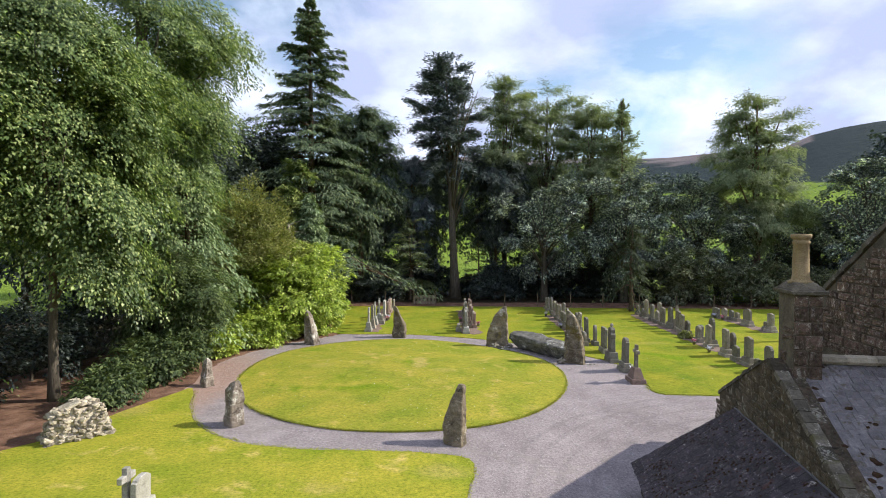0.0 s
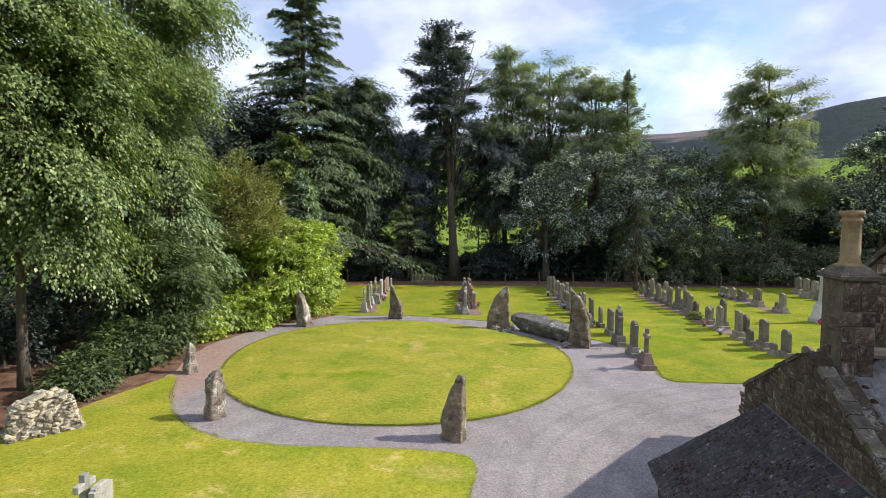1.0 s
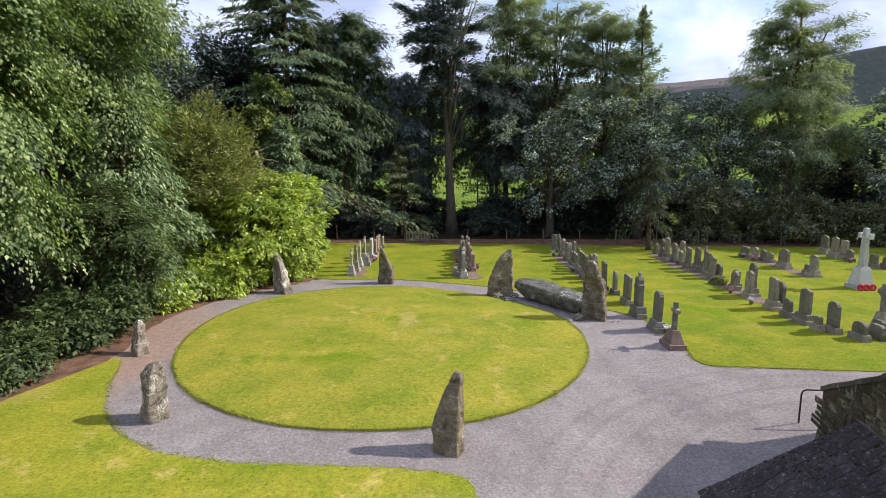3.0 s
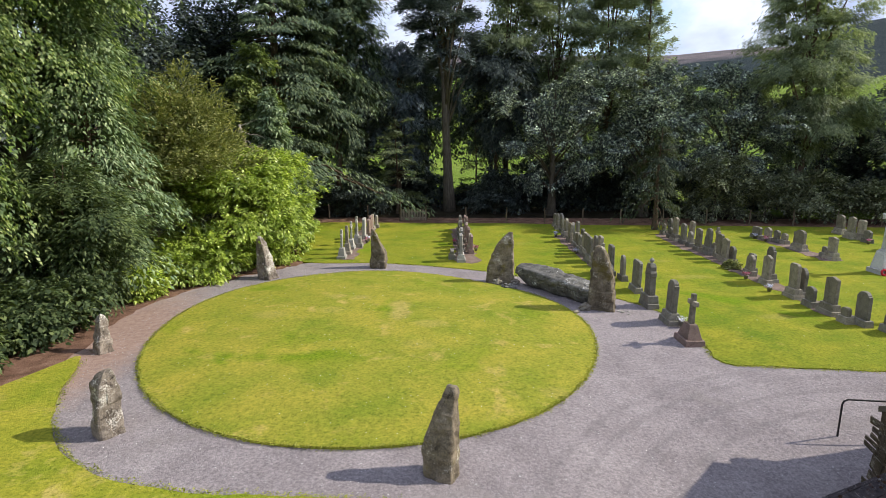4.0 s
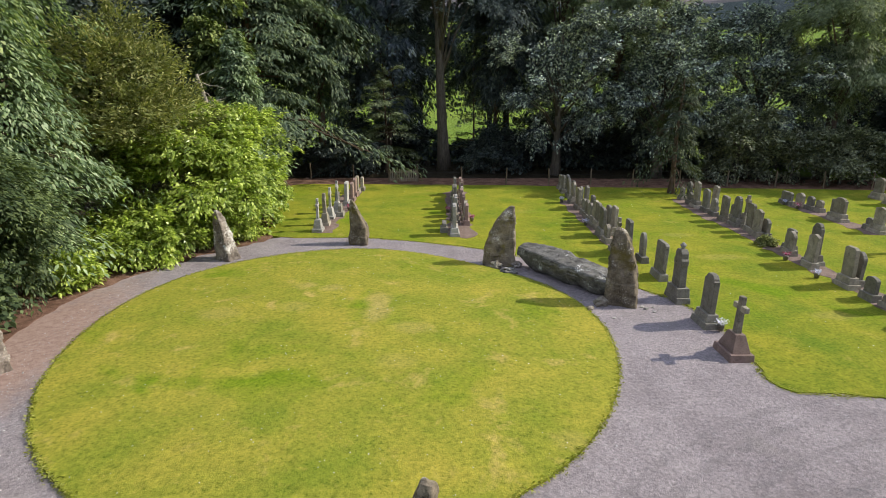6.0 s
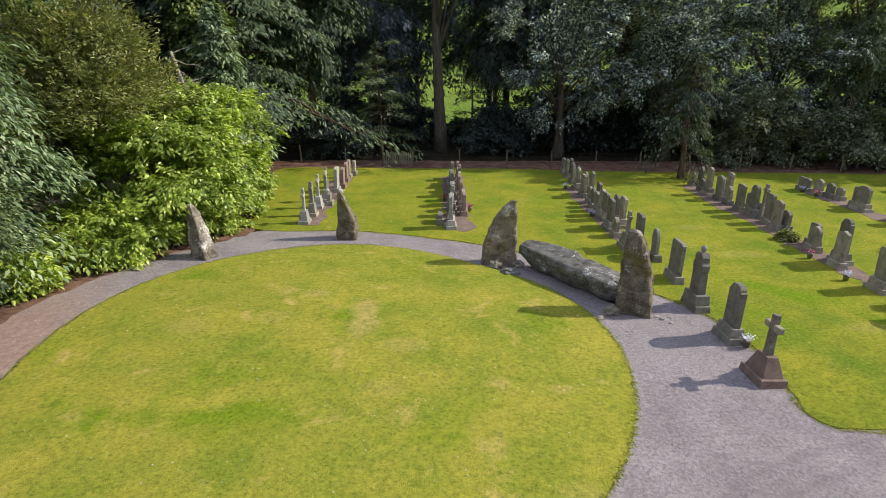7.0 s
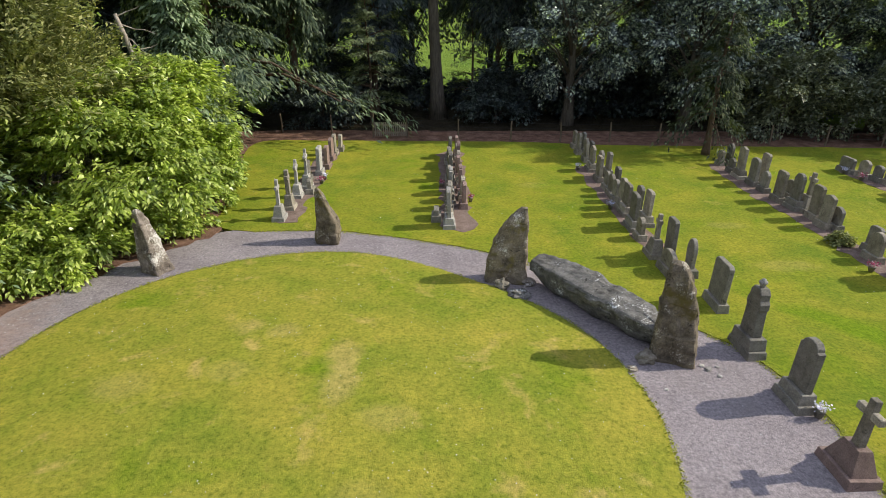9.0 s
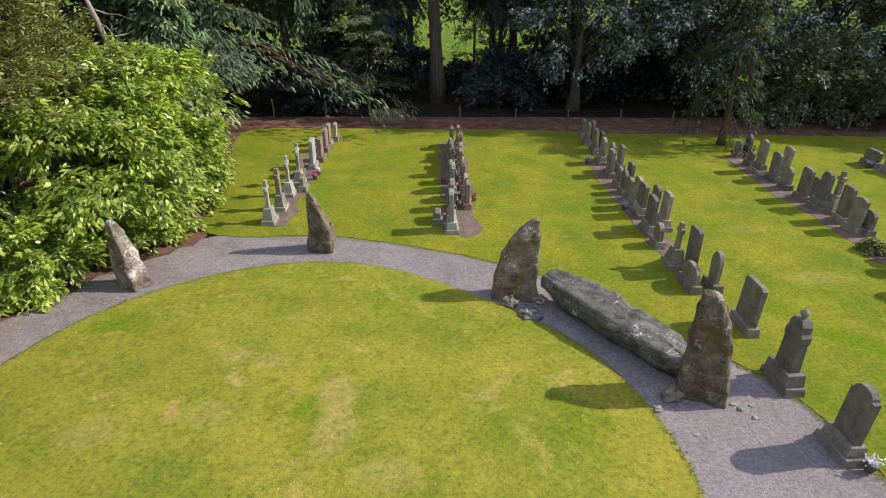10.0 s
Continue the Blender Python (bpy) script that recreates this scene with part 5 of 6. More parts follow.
for x, y, k, h, w, mt in E_ROW:
    headstone(x + 0.035 * (y - 35), y + 0.5, k, h * 0.95, w * 0.9, mt, "east row", 2 if h > 1.25 else 1, 0.15)

# the next row, farther from the circle
for x, y, k, h, w, mt in [(15.35, 26.05, "shoulder", 1.22, .62, GD), (14.98, 26.35, "round", 0.55, .4, G), (15.12, 27.4, "peak", 1.42, .66, G), (14.98, 28.3, "round", 0.78, .55, GD), (15.1, 29.55, "flat", 1.42, .62, G), (15.52, 29.75, "gothic", 1.2, .6, GD),
                          (15.08, 31.55, "peak", 1.32, .6, G), (15.5, 32.0, "shoulder", 1.62, .58, GD), (15.15, 33.05, "gothic", 0.98, .66, G), (15.5, 33.6, "flat", 0.9, .6, GD), (15.55, 35.6, "gothic", 0.86, .66, GD), (15.25, 35.8, "peak", 1.26, .62, G),
                          (15.42, 36.65, "flat", 1.34, .62, G), (15.35, 37.85, "shoulder", 1.45, .64, GD), (15.9, 39.1, "round", 0.8, .6, GD), (15.2, 38.75, "flat", 1.3, .66, G), (15.28, 40.0, "gothic", 0.92, .58, GD), (15.28, 40.95, "round", 1.26, .7, GD),
                          (16.0, 41.5, "flat", 1.32, .6, G), (15.28, 42.15, "peak", 1.48, .66, G), (15.3, 43.0, "gothic", 0.68, .5, GD), (15.4, 44.35, "round", 0.76, .5, G), (15.85, 44.4, "gothic", 1.08, .55, GD)]:
    far = min(1.0, max(0.0, (y - 31.0) / 3.0))
    headstone(x + 0.35 * far, y + 0.5 * far, k, h, w * 0.9, mt, "middle row", 2 if h > 1.35 else 1, 0.15)
cross_stone(16.05, 38.1, 1.55, G, "middle row", 0.5, 0.42, 0.13)
for x, y, k, h, w, mt in [(15.75, 25.2, "round", 0.66, .62, GD), (17.0, 25.9, "flat", 0.45, .5, GD), (16.5, 25.3, "flat", 0.4, .6, GD), (21.8, 36.9, "peak", 1.22, .6, G), (21.85, 37.5, "flat", 0.56, .4, GD), (21.6, 39.35, "shoulder", 1.18, .8, G), (21.9, 40.05, "peak", 1.0, .6, GD),
                          (21.95, 41.4, "round", 0.64, .5, G), (21.8, 41.95, "round", 0.74, .5, GD), (21.6, 42.6, "gothic", 0.82, .6, G), (21.4, 43.5, "flat", 0.72, .9, GD),
                          (28.0, 45.0, "round", 1.3, .7, G), (27.5, 43.3, "peak", 1.42, .6, G), (27.8, 42.8, "flat", 1.26, .6, G), (27.5, 41.8, "round", 0.76, .6, GD), (27.3, 39.5, "flat", 0.82, .6, GD), (27.7, 39.0, "round", 0.74, .5, GP), (28.4, 36.8, "gothic", 1.1, .7, G), (28.4, 35.4, "flat", 1.0, .7, GD)]:
    headstone(x, y, k, h, w, mt, "far rows", 2 if h > 1.15 else 1)
cross_stone(17.45, 26.25, 1.85, G, "far rows", 0.6, 0.62, 0.17, True)
root = grave_root(28.4, 39.3, "tall pink granite pedestal monument with an urn", "monument", "far rows")
for z0, z1, a, b in ((-0.08, 0.25, 1.0, .95), (0.25, 0.5, .8, .72), (0.5, 1.45, .6, .5), (1.45, 1.6, .7, .74)):
    bm = bmesh.new()
    frustum(bm, 0, 0, z0, z1, a, a, b, b)
    part("block", bm, GP, root)
v, f = loft(turned([(0.12, 1.6), (0.09, 1.7), (0.24, 1.95), (0.26, 2.1), (0.14, 2.25), (0.1, 2.35), (0.02, 2.42)], 16))
mesh_ob("urn", v, f, GP, root, "pinkish urn", True)

# the double row behind the circle, and the row of crosses by the laurel
for k, y in enumerate([36.55, 37.5, 38.4, 39.3, 40.3, 41.3, 42.3, 43.3, 44.3, 45.3, 46.3]):
    a = ["flat", "round", "peak", "gothic", "shoulder"]
    headstone(1.56 + 0.02 * k + grave_rng.uniform(-.05, .05), y, a[k % 5], (1.46, 0.95, 1.15, 0.9, 1.25, 1.0)[k % 6] * (1 - 0.012 * k), 0.56, GW if k in (0, 4) else (G if k % 2 else GD), "double row", 2 if k % 3 == 0 else 1, 0.16)
for k, y in enumerate([38.6, 39.6, 40.6, 41.7, 42.8, 43.9, 44.9, 45.9, 46.8]):
    a = ["peak", "flat", "shoulder", "round"]
    headstone(2.16 + grave_rng.uniform(-.05, .05), y, a[k % 4], (1.05, 0.95, 1.2, 0.85)[k % 4], 0.56, G if k % 2 else GP, "double row", 1, 0.16)
headstone(1.05, 37.2, "round", 0.4, 0.55, GD, "double row", 1, 0.2)
cross_stone(-5.0, 37.25, 1.56, GW, "cross row", 0.42, 0.44, 0.11, slim=0.75)
cross_stone(-4.88, 38.45, 1.58, G, "cross row", 0.45, 0.40, 0.15, slim=0.72)
cross_stone(-4.9, 39.9, 1.62, GW, "cross row", 0.42, 0.48, 0.11, True, slim=0.74)
cross_stone(-4.75, 41.15, 1.74, GW, "cross row", 0.46, 0.48, 0.11, True, slim=0.74)
for x, y, k, h, w, mt in [(-4.75, 42.0, "flat", 1.0, .6, GD), (-4.42, 43.15, "flat", 1.42, .66, GW), (-4.25, 44.2, "peak", 1.2, .55, GP), (-4.3, 45.8, "round", 1.2, .6, GP), (-4.3, 46.8, "flat", 1.15, .55, G), (-4.1, 47.7, "peak", 0.95, .55, G), (-4.3, 40.3, "gothic", 0.7, .5, GD)]:
    headstone(x - 0.15, y + 0.15, k, h * 0.94, w, mt, "cross row")

# by the front lawn
cross_stone(-7.38, 12.85, 1.02, GW, "front graves", 0.1, 0.56, 0.13, turn=0)
headstone(-7.06, 12.85, "shoulder", 0.86, 0.62, GW, "front graves", 1, 0.14)


def war_memorial(x, y):
    root = empty("war_memorial", x, y, gz(x, y) + 0.05, "white granite memorial cross on a stepped tapered pedestal", "memorial")
    for z0, z1, a, b in ((-0.1, 0.20, 1.0, 0.97), (0.20, 1.04, 0.80, 0.56), (1.04, 1.14, 0.50, 0.44)):
        bm = bmesh.new()
        frustum(bm, 0, 0, z0, z1, a, a, b, b)
        part("step" if z1 < 0.3 else "pedestal", bm, M_memorial, root)
    bm = bmesh.new()
    frustum(bm, 0, 0, 1.14, 3.1, 0.26, 0.40, 0.2, 0.24)
    box(bm, 0, 0, 2.74, 0.2, 0.80, 0.22, 0.015)
    for sy, sz in ((0.36, 2.74), (-0.36, 2.74), (0, 3.1)):
        box(bm, 0, sy, sz, 0.205, 0.17, 0.29 if sy else 0.10, 0.015)
    part("cross", bm, M_memorial, root)
    return root


war_memorial(22.18, 33.75)
m = Mat("poppy_red", rough=0.7)
M_poppy = m.color(m.ramp(m.noise(30), [(0.35, (0.35, 0.01, 0.02)), (0.65, (0.62, 0.03, 0.05))])).m
for k, dx in enumerate((-0.36, 0.0, 0.38)):
    bm = bmesh.new()
    rings = []
    for i in range(25):
        a = 2 * math.pi * i / 24
        rings.append([((0.13 + 0.055 * math.cos(b)) * math.cos(a), 0.05 * math.sin(b), (0.13 + 0.055 * math.cos(b)) * math.sin(a)) for b in (2 * math.pi * q / 8 for q in range(8))])
    v, f = loft(rings, False)
    v = [tuple(Vector(p) * (1 + 0.12 * noise.noise(Vector(p) * 22))) for p in v]
    bm.free()
    ob = mesh_ob("poppy_wreath", v, f, M_poppy, smooth=True)
    ob.matrix_basis = pose(22.06 + dx * 0.85, 33.75 - 0.60, 0.19, -14, 0, 0)
    tagged(ob, "red poppy wreath leaning on the memorial step", "wreath", "wreaths")


def flower_pot(x, y, material, label, seed):
    rng = np.random.default_rng(seed)
    root = empty("flower_pot", x, y, gz(x, y) + 0.06, label, "flowers", "grave flowers")
    v, f = loft(turned([(0.07, -0.02), (0.1, 0.14), (0.11, 0.15)], 10))
    mesh_ob("pot", v, f, M_grave_dark, root, smooth=True)
    C = rng.normal(0, 1, (70, 3)) * np.array([[.07, .07, .04]]) + np.array([[0, 0, .24]])
    tagged(leaf_cloud("blooms", C, rng.normal(0, 1, (70, 3)), rng.normal(0, 1, (70, 3)) + np.array([[0, 0, 1]]), np.full(70, 0.06), np.full(70, 0.05), material, root), kind="stuff")


L_bloom = leaf_mat("mixed_blooms", (0.30, 0.03, 0.06), (0.55, 0.10, 0.16), (0.7, 0.55, 0.5), 0.2)
L_bloom_w = leaf_mat("white_blooms", (0.6, 0.6, 0.55), (0.72, 0.7, 0.66), (0.8, 0.78, 0.75), 0.2)
for k, (x, y, mt, lab) in enumerate([(14.75, 32.55, L_bloom, "red flowers in a grave pot"), (8.15, 43.9, L_bloom_w, "white flowers in a grave pot"), (8.15, 38.3, L_bloom_w, "faded white flowers in a pot"), (1.3, 41.2, L_bloom, "red flowers in a small pot"),
                                     (2.5, 39.2, L_bloom, "pink flowers in a grave pot"), (-4.2, 41.7, L_bloom, "red flowers by the cross"), (-4.15, 42.3, L_bloom_w, "white flowers by the headstone"), (21.1, 43.2, L_bloom_w, "white flowers on the dark grave"), (21.2, 42.1, L_bloom, "red flowers by the headstone"),
                                     (14.6, 30.4, L_bloom_w, "pale flowers by the plinth"), (27.1, 41.2, L_bloom, "red flowers beside the grave"), (8.88, 25.95, L_bloom_w, "white flowers at the plinth corner")]):
    flower_pot(x, y, mt, lab, 100 + k)
for k, (x, y) in enumerate([(15.2, 34.7)]):
    broadleaf("grave_shrub", x, y, "small brown-green shrub planted on a grave", 0.36, 0.22, 0.25, 0.0, L_yew, seed=90 + k, boughs=12, per_bough=8, per=24, size=0.10, spray=0.3, trunk_r=0.03, category="shrub")

m = Mat("grave_border", rough=0.95)
c = m.ramp(m.noise(3.0, 6, 0.7), [(0.3, (0.13, 0.09, 0.07)), (0.7, (0.27, 0.20, 0.17))])
M_border = m.color(m.mix(0.7, c, m.ramp(m.noise(40, 3, 0.8), [(0.3, (0.5, 0.5, 0.5)), (0.7, (1.45, 1.4, 1.4))]), 'MULTIPLY')).bump(m.noise(50, 3, 0.7), 0.7, 0.03).m
for x0, x1, y0, y1 in ((1.3, 2.45, 36.25, 47.4), (-5.25, -4.3, 37.0, 48.1), (8.15, 9.0, 34.6, 44.5), (15.0, 15.8, 27.0, 44.8), (21.2, 22.2, 36.4, 43.8)):
    n = 10
    sheet("grave_border", [(x0, y0)] + [(x0 - 0.05, y0 + (y1 - y0) * k / n) for k in range(1, n)] + [(x0, y1), (x1, y1)] + [(x1, y1 - (y1 - y0) * k / n) for k in range(1, n)] + [(x1, y0)], M_border, 0.032, 0.03,
          "narrow bare strip of soil and chippings under headstones", "soil", 0.6, None, 0.35)


# ---- fence ----
FENCE = [(-8.6, 52.3), (-5.4, 51.8), (-2.74, 51.0), (-0.68, 51.0), (2.43, 50.6), (5.55, 50.1), (8.5, 49.9), (11.4, 49.75), (14.2, 49.4), (17.4, 49.2), (20.6, 49.0), (23.8, 48.8), (27.0, 48.6), (30.2, 48.4), (33.4, 48.2), (36.6, 48.0), (39.8, 47.8), (43, 47.6)]
root = empty("wire_fence", 0, 0, 0, "post and wire fence along the wood edge", "fence")
for k, (x, y) in enumerate(FENCE):
    hh = 1.55 if k in (2,) else 1.2
    v, f = tube([(x, y, -0.2), (x + 0.02, y, hh * 0.5), (x + 0.03 * (k % 3 - 1), y, hh)], [0.055, 0.052, 0.045], 8)
    mesh_ob("post", v, f, M_wood, root)
for z in (0.45, 0.78, 1.08):
    for k in range(len(FENCE) - 1):
        if k == 2:
            continue
        a, b = FENCE[k], FENCE[k + 1]
        v, f = tube([(a[0], a[1], z), ((a[0] + b[0]) / 2, (a[1] + b[1]) / 2, z - 0.02), (b[0], b[1], z)], [0.006] * 3, 4)
        mesh_ob("wire", v, f, M_iron, root)
gate = empty("wooden_gate", -2.66, 50.97, 0.02, "low weathered wooden paling gate", "gate")
for k in range(16):
    bm = bmesh.new()
    box(bm, 0.06 + k * 0.124, 0, 0.50, 0.075, 0.022, 0.86, 0.004)
    part("paling", bm, M_gate, gate)
for z in (0.28, 0.74):
    bm = bmesh.new()
    box(bm, 0.96, 0.03, z, 1.92, 0.03, 0.09, 0.004)
    part("rail", bm, M_gate, gate)

# ---- church ----
church = empty("church", 8.05, 16.30, 0.0, "old rubble stone church with slated roofs, vestry and lean-to", "church", rz=-9.65)
GX = 0.10                    # face of the vestry gable
V_EAVE, V_RIDGE, V_HALF = 1.82, 3.62, 3.40
M_X, M_FAR, M_HALF, M_EAVE, M_SLOPE = 3.60, 3.22, 6.30, 3.65, 0.63


def gable_plate(x0, x1, yc, half, z0, eave, ridge):
    pts = [(yc - half, z0), (yc + half, z0), (yc + half, eave), (yc, ridge), (yc - half, eave)]
    v = [(x0, y, z) for y, z in pts] + [(x1, y, z) for y, z in pts]
    f = [(4, 3, 2, 1, 0), (5, 6, 7, 8, 9)] + [(k, (k + 1) % 5, 5 + (k + 1) % 5, 5 + k) for k in range(5)]
    return v, f


v, f = gable_plate(GX, GX + 0.55, -V_HALF, V_HALF, -1.0, V_EAVE, V_RIDGE)
vestry_gable = mesh_ob("vestry_gable", v, f, M_mossy, church)
v, f = joined([gable_plate(GX + 0.55, M_X, -V_HALF, V_HALF - 0.05, -1.0, V_EAVE - 0.2, V_RIDGE - 0.2)])
mesh_ob("vestry_wall", v, f, M_mortar, church)
v, f = gable_plate(M_X, M_X + 0.7, M_FAR - M_HALF, M_HALF, -1.0, M_EAVE, M_EAVE + M_SLOPE * M_HALF)
main_gable = mesh_ob("main_gable", v, f, M_mortar, church)
v, f = gable_plate(M_X + 0.7, M_X + 17, M_FAR - M_HALF, M_HALF - 0.08, -1.0, M_EAVE - 0.25, M_EAVE + M_SLOPE * M_HALF - 0.25)
mesh_ob("nave_wall", v, f, M_mortar, church)


def slope_board(x0, x1, y0, z0, y1, z1, t=0.10):
    """A roof slope between two lines along x."""
    d = Vector((0, y1 - y0, z1 - z0)).normalized()
    n = Vector((0, -d.z, d.y)) * t
    if n.z < 0:
        n = -n
    c = [(x0, y0, z0), (x1, y0, z0), (x1, y1, z1), (x0, y1, z1)]
    v = c + [(p[0], p[1] + n.y, p[2] + n.z) for p in c]
    return v, [(3, 2, 1, 0), (4, 5, 6, 7)] + [(k, (k + 1) % 4, 4 + (k + 1) % 4, 4 + k) for k in range(4)]


VY0, VYR, VY1 = -2 * V_HALF, -V_HALF, 0.0
v, f = slope_board(GX + 0.30, M_X, VY0 - 0.12, V_EAVE - 0.22, VYR, V_RIDGE - 0.16)
vestry_roof = mesh_ob("vestry_roof", v, f, M_slate, church, "blue-grey slated roof slope")
v, f = slope_board(GX + 0.30, M_X, VY1 + 0.12, V_EAVE - 0.22, VYR, V_RIDGE - 0.16)
mesh_ob("vestry_roof", v, f, M_slate, church, "blue-grey slated roof slope")
MR = M_EAVE + M_SLOPE * M_HALF
for y in (M_FAR + 0.2, M_FAR - 2 * M_HALF - 0.2):
    v, f = slope_board(M_X + 0.5, M_X + 17, y, M_EAVE - 0.35, M_FAR - M_HALF, MR - 0.18)
    mesh_ob("nave_roof", v, f, M_slate, church, "blue-grey slated roof slope")


def ridge_roll(x0, x1, y, z):
    n = 4
    for k in range(n):
        a, b = x0 + (x1 - x0) * k / n + 0.006, x0 + (x1 - x0) * (k + 1) / n - 0.006
        rings = [[(x, y + 0.20 * math.cos(q), z - 0.10 + 0.20 * math.sin(q)) for q in (0.35, 0.9, 1.57, 2.24, 2.79)] + [(x, y - 0.15, z - 0.10), (x, y + 0.15, z - 0.10)] for x in (a, b)]
        v, f = loft(rings)
        mesh_ob("ridge_tile", v, f, M_ridge, vestry_roof)


ridge_roll(1.06, M_X, VYR, V_RIDGE + 0.03)


def skew(x0, x1, ya, za, yb, zb, parent, n, t=0.13, lift=0.02):
    """Coping stones up a gable slope, from foot to top."""
    a, b = Vector((0, ya, za)), Vector((0, yb, zb))
    d = (b - a).normalized()
    up = Vector((0, -d.z, d.y))
    if up.z < 0:
        up = -up
    rng = random.Random(n)
    for k in range(n):
        p, q = a.lerp(b, k / n) + d * 0.008, a.lerp(b, (k + 1) / n) - d * 0.008
        j = lift + rng.uniform(-0.012, 0.012)
        e = rng.uniform(-0.02, 0.02)
        c = []
        for r in (p, q):
            c += [(x0 + e, r.y + up.y * j, r.z + up.z * j), (x1, r.y + up.y * j, r.z + up.z * j), (x1 - 0.02, r.y + up.y * (j + t), r.z + up.z * (j + t)), (x0 + 0.02 + e, r.y + up.y * (j + t), r.z + up.z * (j + t))]
        mesh_ob("coping_stone", c, [(0, 1, 2, 3), (7, 6, 5, 4), (0, 4, 5, 1), (1, 5, 6, 2), (2, 6, 7, 3), (3, 7, 4, 0)], M_cope, parent)


skew(GX - 0.03, GX + 0.26, VY0 - 0.06, V_EAVE - 0.05, VYR - 0.45, V_RIDGE - 0.27, vestry_gable, 11, 0.10)
skew(GX - 0.03, GX + 0.26, VY1 + 0.06, V_EAVE - 0.05, VYR + 0.40, V_RIDGE - 0.25, vestry_gable, 11, 0.10)
skew(M_X - 0.06, M_X + 0.55, M_FAR + 0.08, M_EAVE - 0.03, M_FAR - M_HALF, MR + 0.02, main_gable, 10, 0.16)
skew(M_X - 0.06, M_X + 0.55, M_FAR - 2 * M_HALF - 0.08, M_EAVE - 0.03, M_FAR - M_HALF, MR + 0.02, main_gable, 10, 0.16)

# chimney
CX0, CX1, CY0, CY1 = 0.42, 1.02, -3.96, -3.10
chimney = part("chimney", (lambda b: (box(b, (CX0 + CX1) / 2, (CY0 + CY1) / 2, 4.15, CX1 - CX0 - 0.04, CY1 - CY0 - 0.04, 2.02), b)[1])(bmesh.new()), M_mortar, church)
bm = bmesh.new()
frustum(bm, (CX0 + CX1) / 2, (CY0 + CY1) / 2, 5.16, 5.25, CX1 - CX0 + 0.14, CY1 - CY0 + 0.14, CX1 - CX0 + 0.17, CY1 - CY0 + 0.17)
part("cap", bm, M_cope, chimney)
bm = bmesh.new()
frustum(bm, (CX0 + CX1) / 2, (CY0 + CY1) / 2, 5.25, 5.42, 0.70, 0.86, 0.44, 0.46)
part("haunching", bm, M_mortar, chimney)
v, f = loft(turned([(0.257, 5.38), (0.261, 5.44), (0.193, 5.47), (0.193, 5.51), (0.176, 5.55), (0.168, 5.95), (0.160, 6.27), (0.184, 6.29), (0.184, 6.34), (0.160, 6.36), (0.160, 6.39), (0.209, 6.42), (0.215, 6.49), (0.193, 6.51), (0.143, 6.51), (0.135, 6.2)], 12, (CX0 + CX1) / 2, (CY0 + CY1) / 2))
mesh_ob("chimney_pot", v, f, M_pot, chimney, "tall buff fireclay pot", True)

# lean-to
LX0, LZ0, LZ1, LY0, LY1 = -2.48, 0.18, 1.80, -6.75, -1.34
v = [(LX0 + 0.14, LY0, -1.0), (GX, LY0, -1.0), (GX, LY1 - 0.06, -1.0), (LX0 + 0.14, LY1 - 0.06, -1.0), (LX0 + 0.14, LY0, LZ0 - 0.03), (GX, LY0, LZ1 - 0.1), (GX, LY1 - 0.06, LZ1 - 0.1), (LX0 + 0.14, LY1 - 0.06, LZ0 - 0.03)]
mesh_ob("lean_to_wall", v, [(3, 2, 1, 0), (4, 5, 6, 7), (0, 1, 5, 4), (1, 2, 6, 5), (2, 3, 7, 6), (3, 0, 4, 7)], M_mortar, church)
v = [(LX0, LY0, LZ0), (GX, LY0, LZ1), (GX, LY1, LZ1), (LX0, LY1, LZ0)]
lean_roof = mesh_ob("lean_to_roof", v + [(p[0], p[1], p[2] - 0.07) for p in v], [(0, 1, 2, 3), (7, 6, 5, 4), (0, 4, 5, 1), (1, 5, 6, 2), (2, 6, 7, 3), (3, 7, 4, 0)], M_slate_old, church, "mossy old slate roof")
bm = bmesh.new()
box(bm, GX - 0.02, (LY0 + LY1) / 2, LZ1 + 0.03, 0.04, LY1 - LY0, 0.035, 0.008, Matrix.Translation((GX, 0, LZ1)) @ Matrix.Rotation(-math.atan2(LZ1 - LZ0, GX - LX0) * 0.9, 4, 'Y') @ Matrix.Translation((-GX, 0, -LZ1)))
part("flashing", bm, M_leadgrey, church, "grey lead strip")

# iron rail by the church door
rail = empty("iron_handrail", 9.62, 19.08, gz(9.62, 19.08), "thin black iron handrail beside the church path", "handrail")
v, f = tube([(0, 0, -0.1), (0, 0, 0.80), (0.03, 0, 0.88), (0.12, 0, 0.92), (1.9, -0.3, 0.95)], [0.022] * 5, 8)
mesh_ob("rail", v, f, M_iron, rail)
v, f = tube([(1.9, -0.3, -0.1), (1.9, -0.3, 0.95)], [0.02] * 2, 8)
mesh_ob("post", v, f, M_iron, rail)

# ---- stone pile on the bank ----
cairn = empty("stone_pile", -11.75, 17.75, 0.0, "rough mound of pale rubble stones with a slab top", "cairn", rz=42)
bm = bmesh.new()
frustum(bm, 0, 0, -0.1, 0.95, 1.75, 1.05, 1.15, 0.5)
core = part("core", bm, M_cairn, cairn)
crng = random.Random(9)
shapes = []
for k in range(8):
    bm = bmesh.new()
    bmesh.ops.create_icosphere(bm, subdivisions=1, radius=1.0)
    for w in bm.verts:
        w.co *= 1 + 0.35 * noise.noise(w.co * 1.3 + Vector((k * 3.7, 0, 0)))
        w.co = Vector((max(-.8, min(.8, w.co.x)), max(-.75, min(.75, w.co.y)), max(-.42, min(.42, w.co.z * 0.7))))
    me = bpy.data.meshes.new("stone")
    bm.to_mesh(me)
    bm.free()
    me.materials.append(M_cairn)
    shapes.append(me)


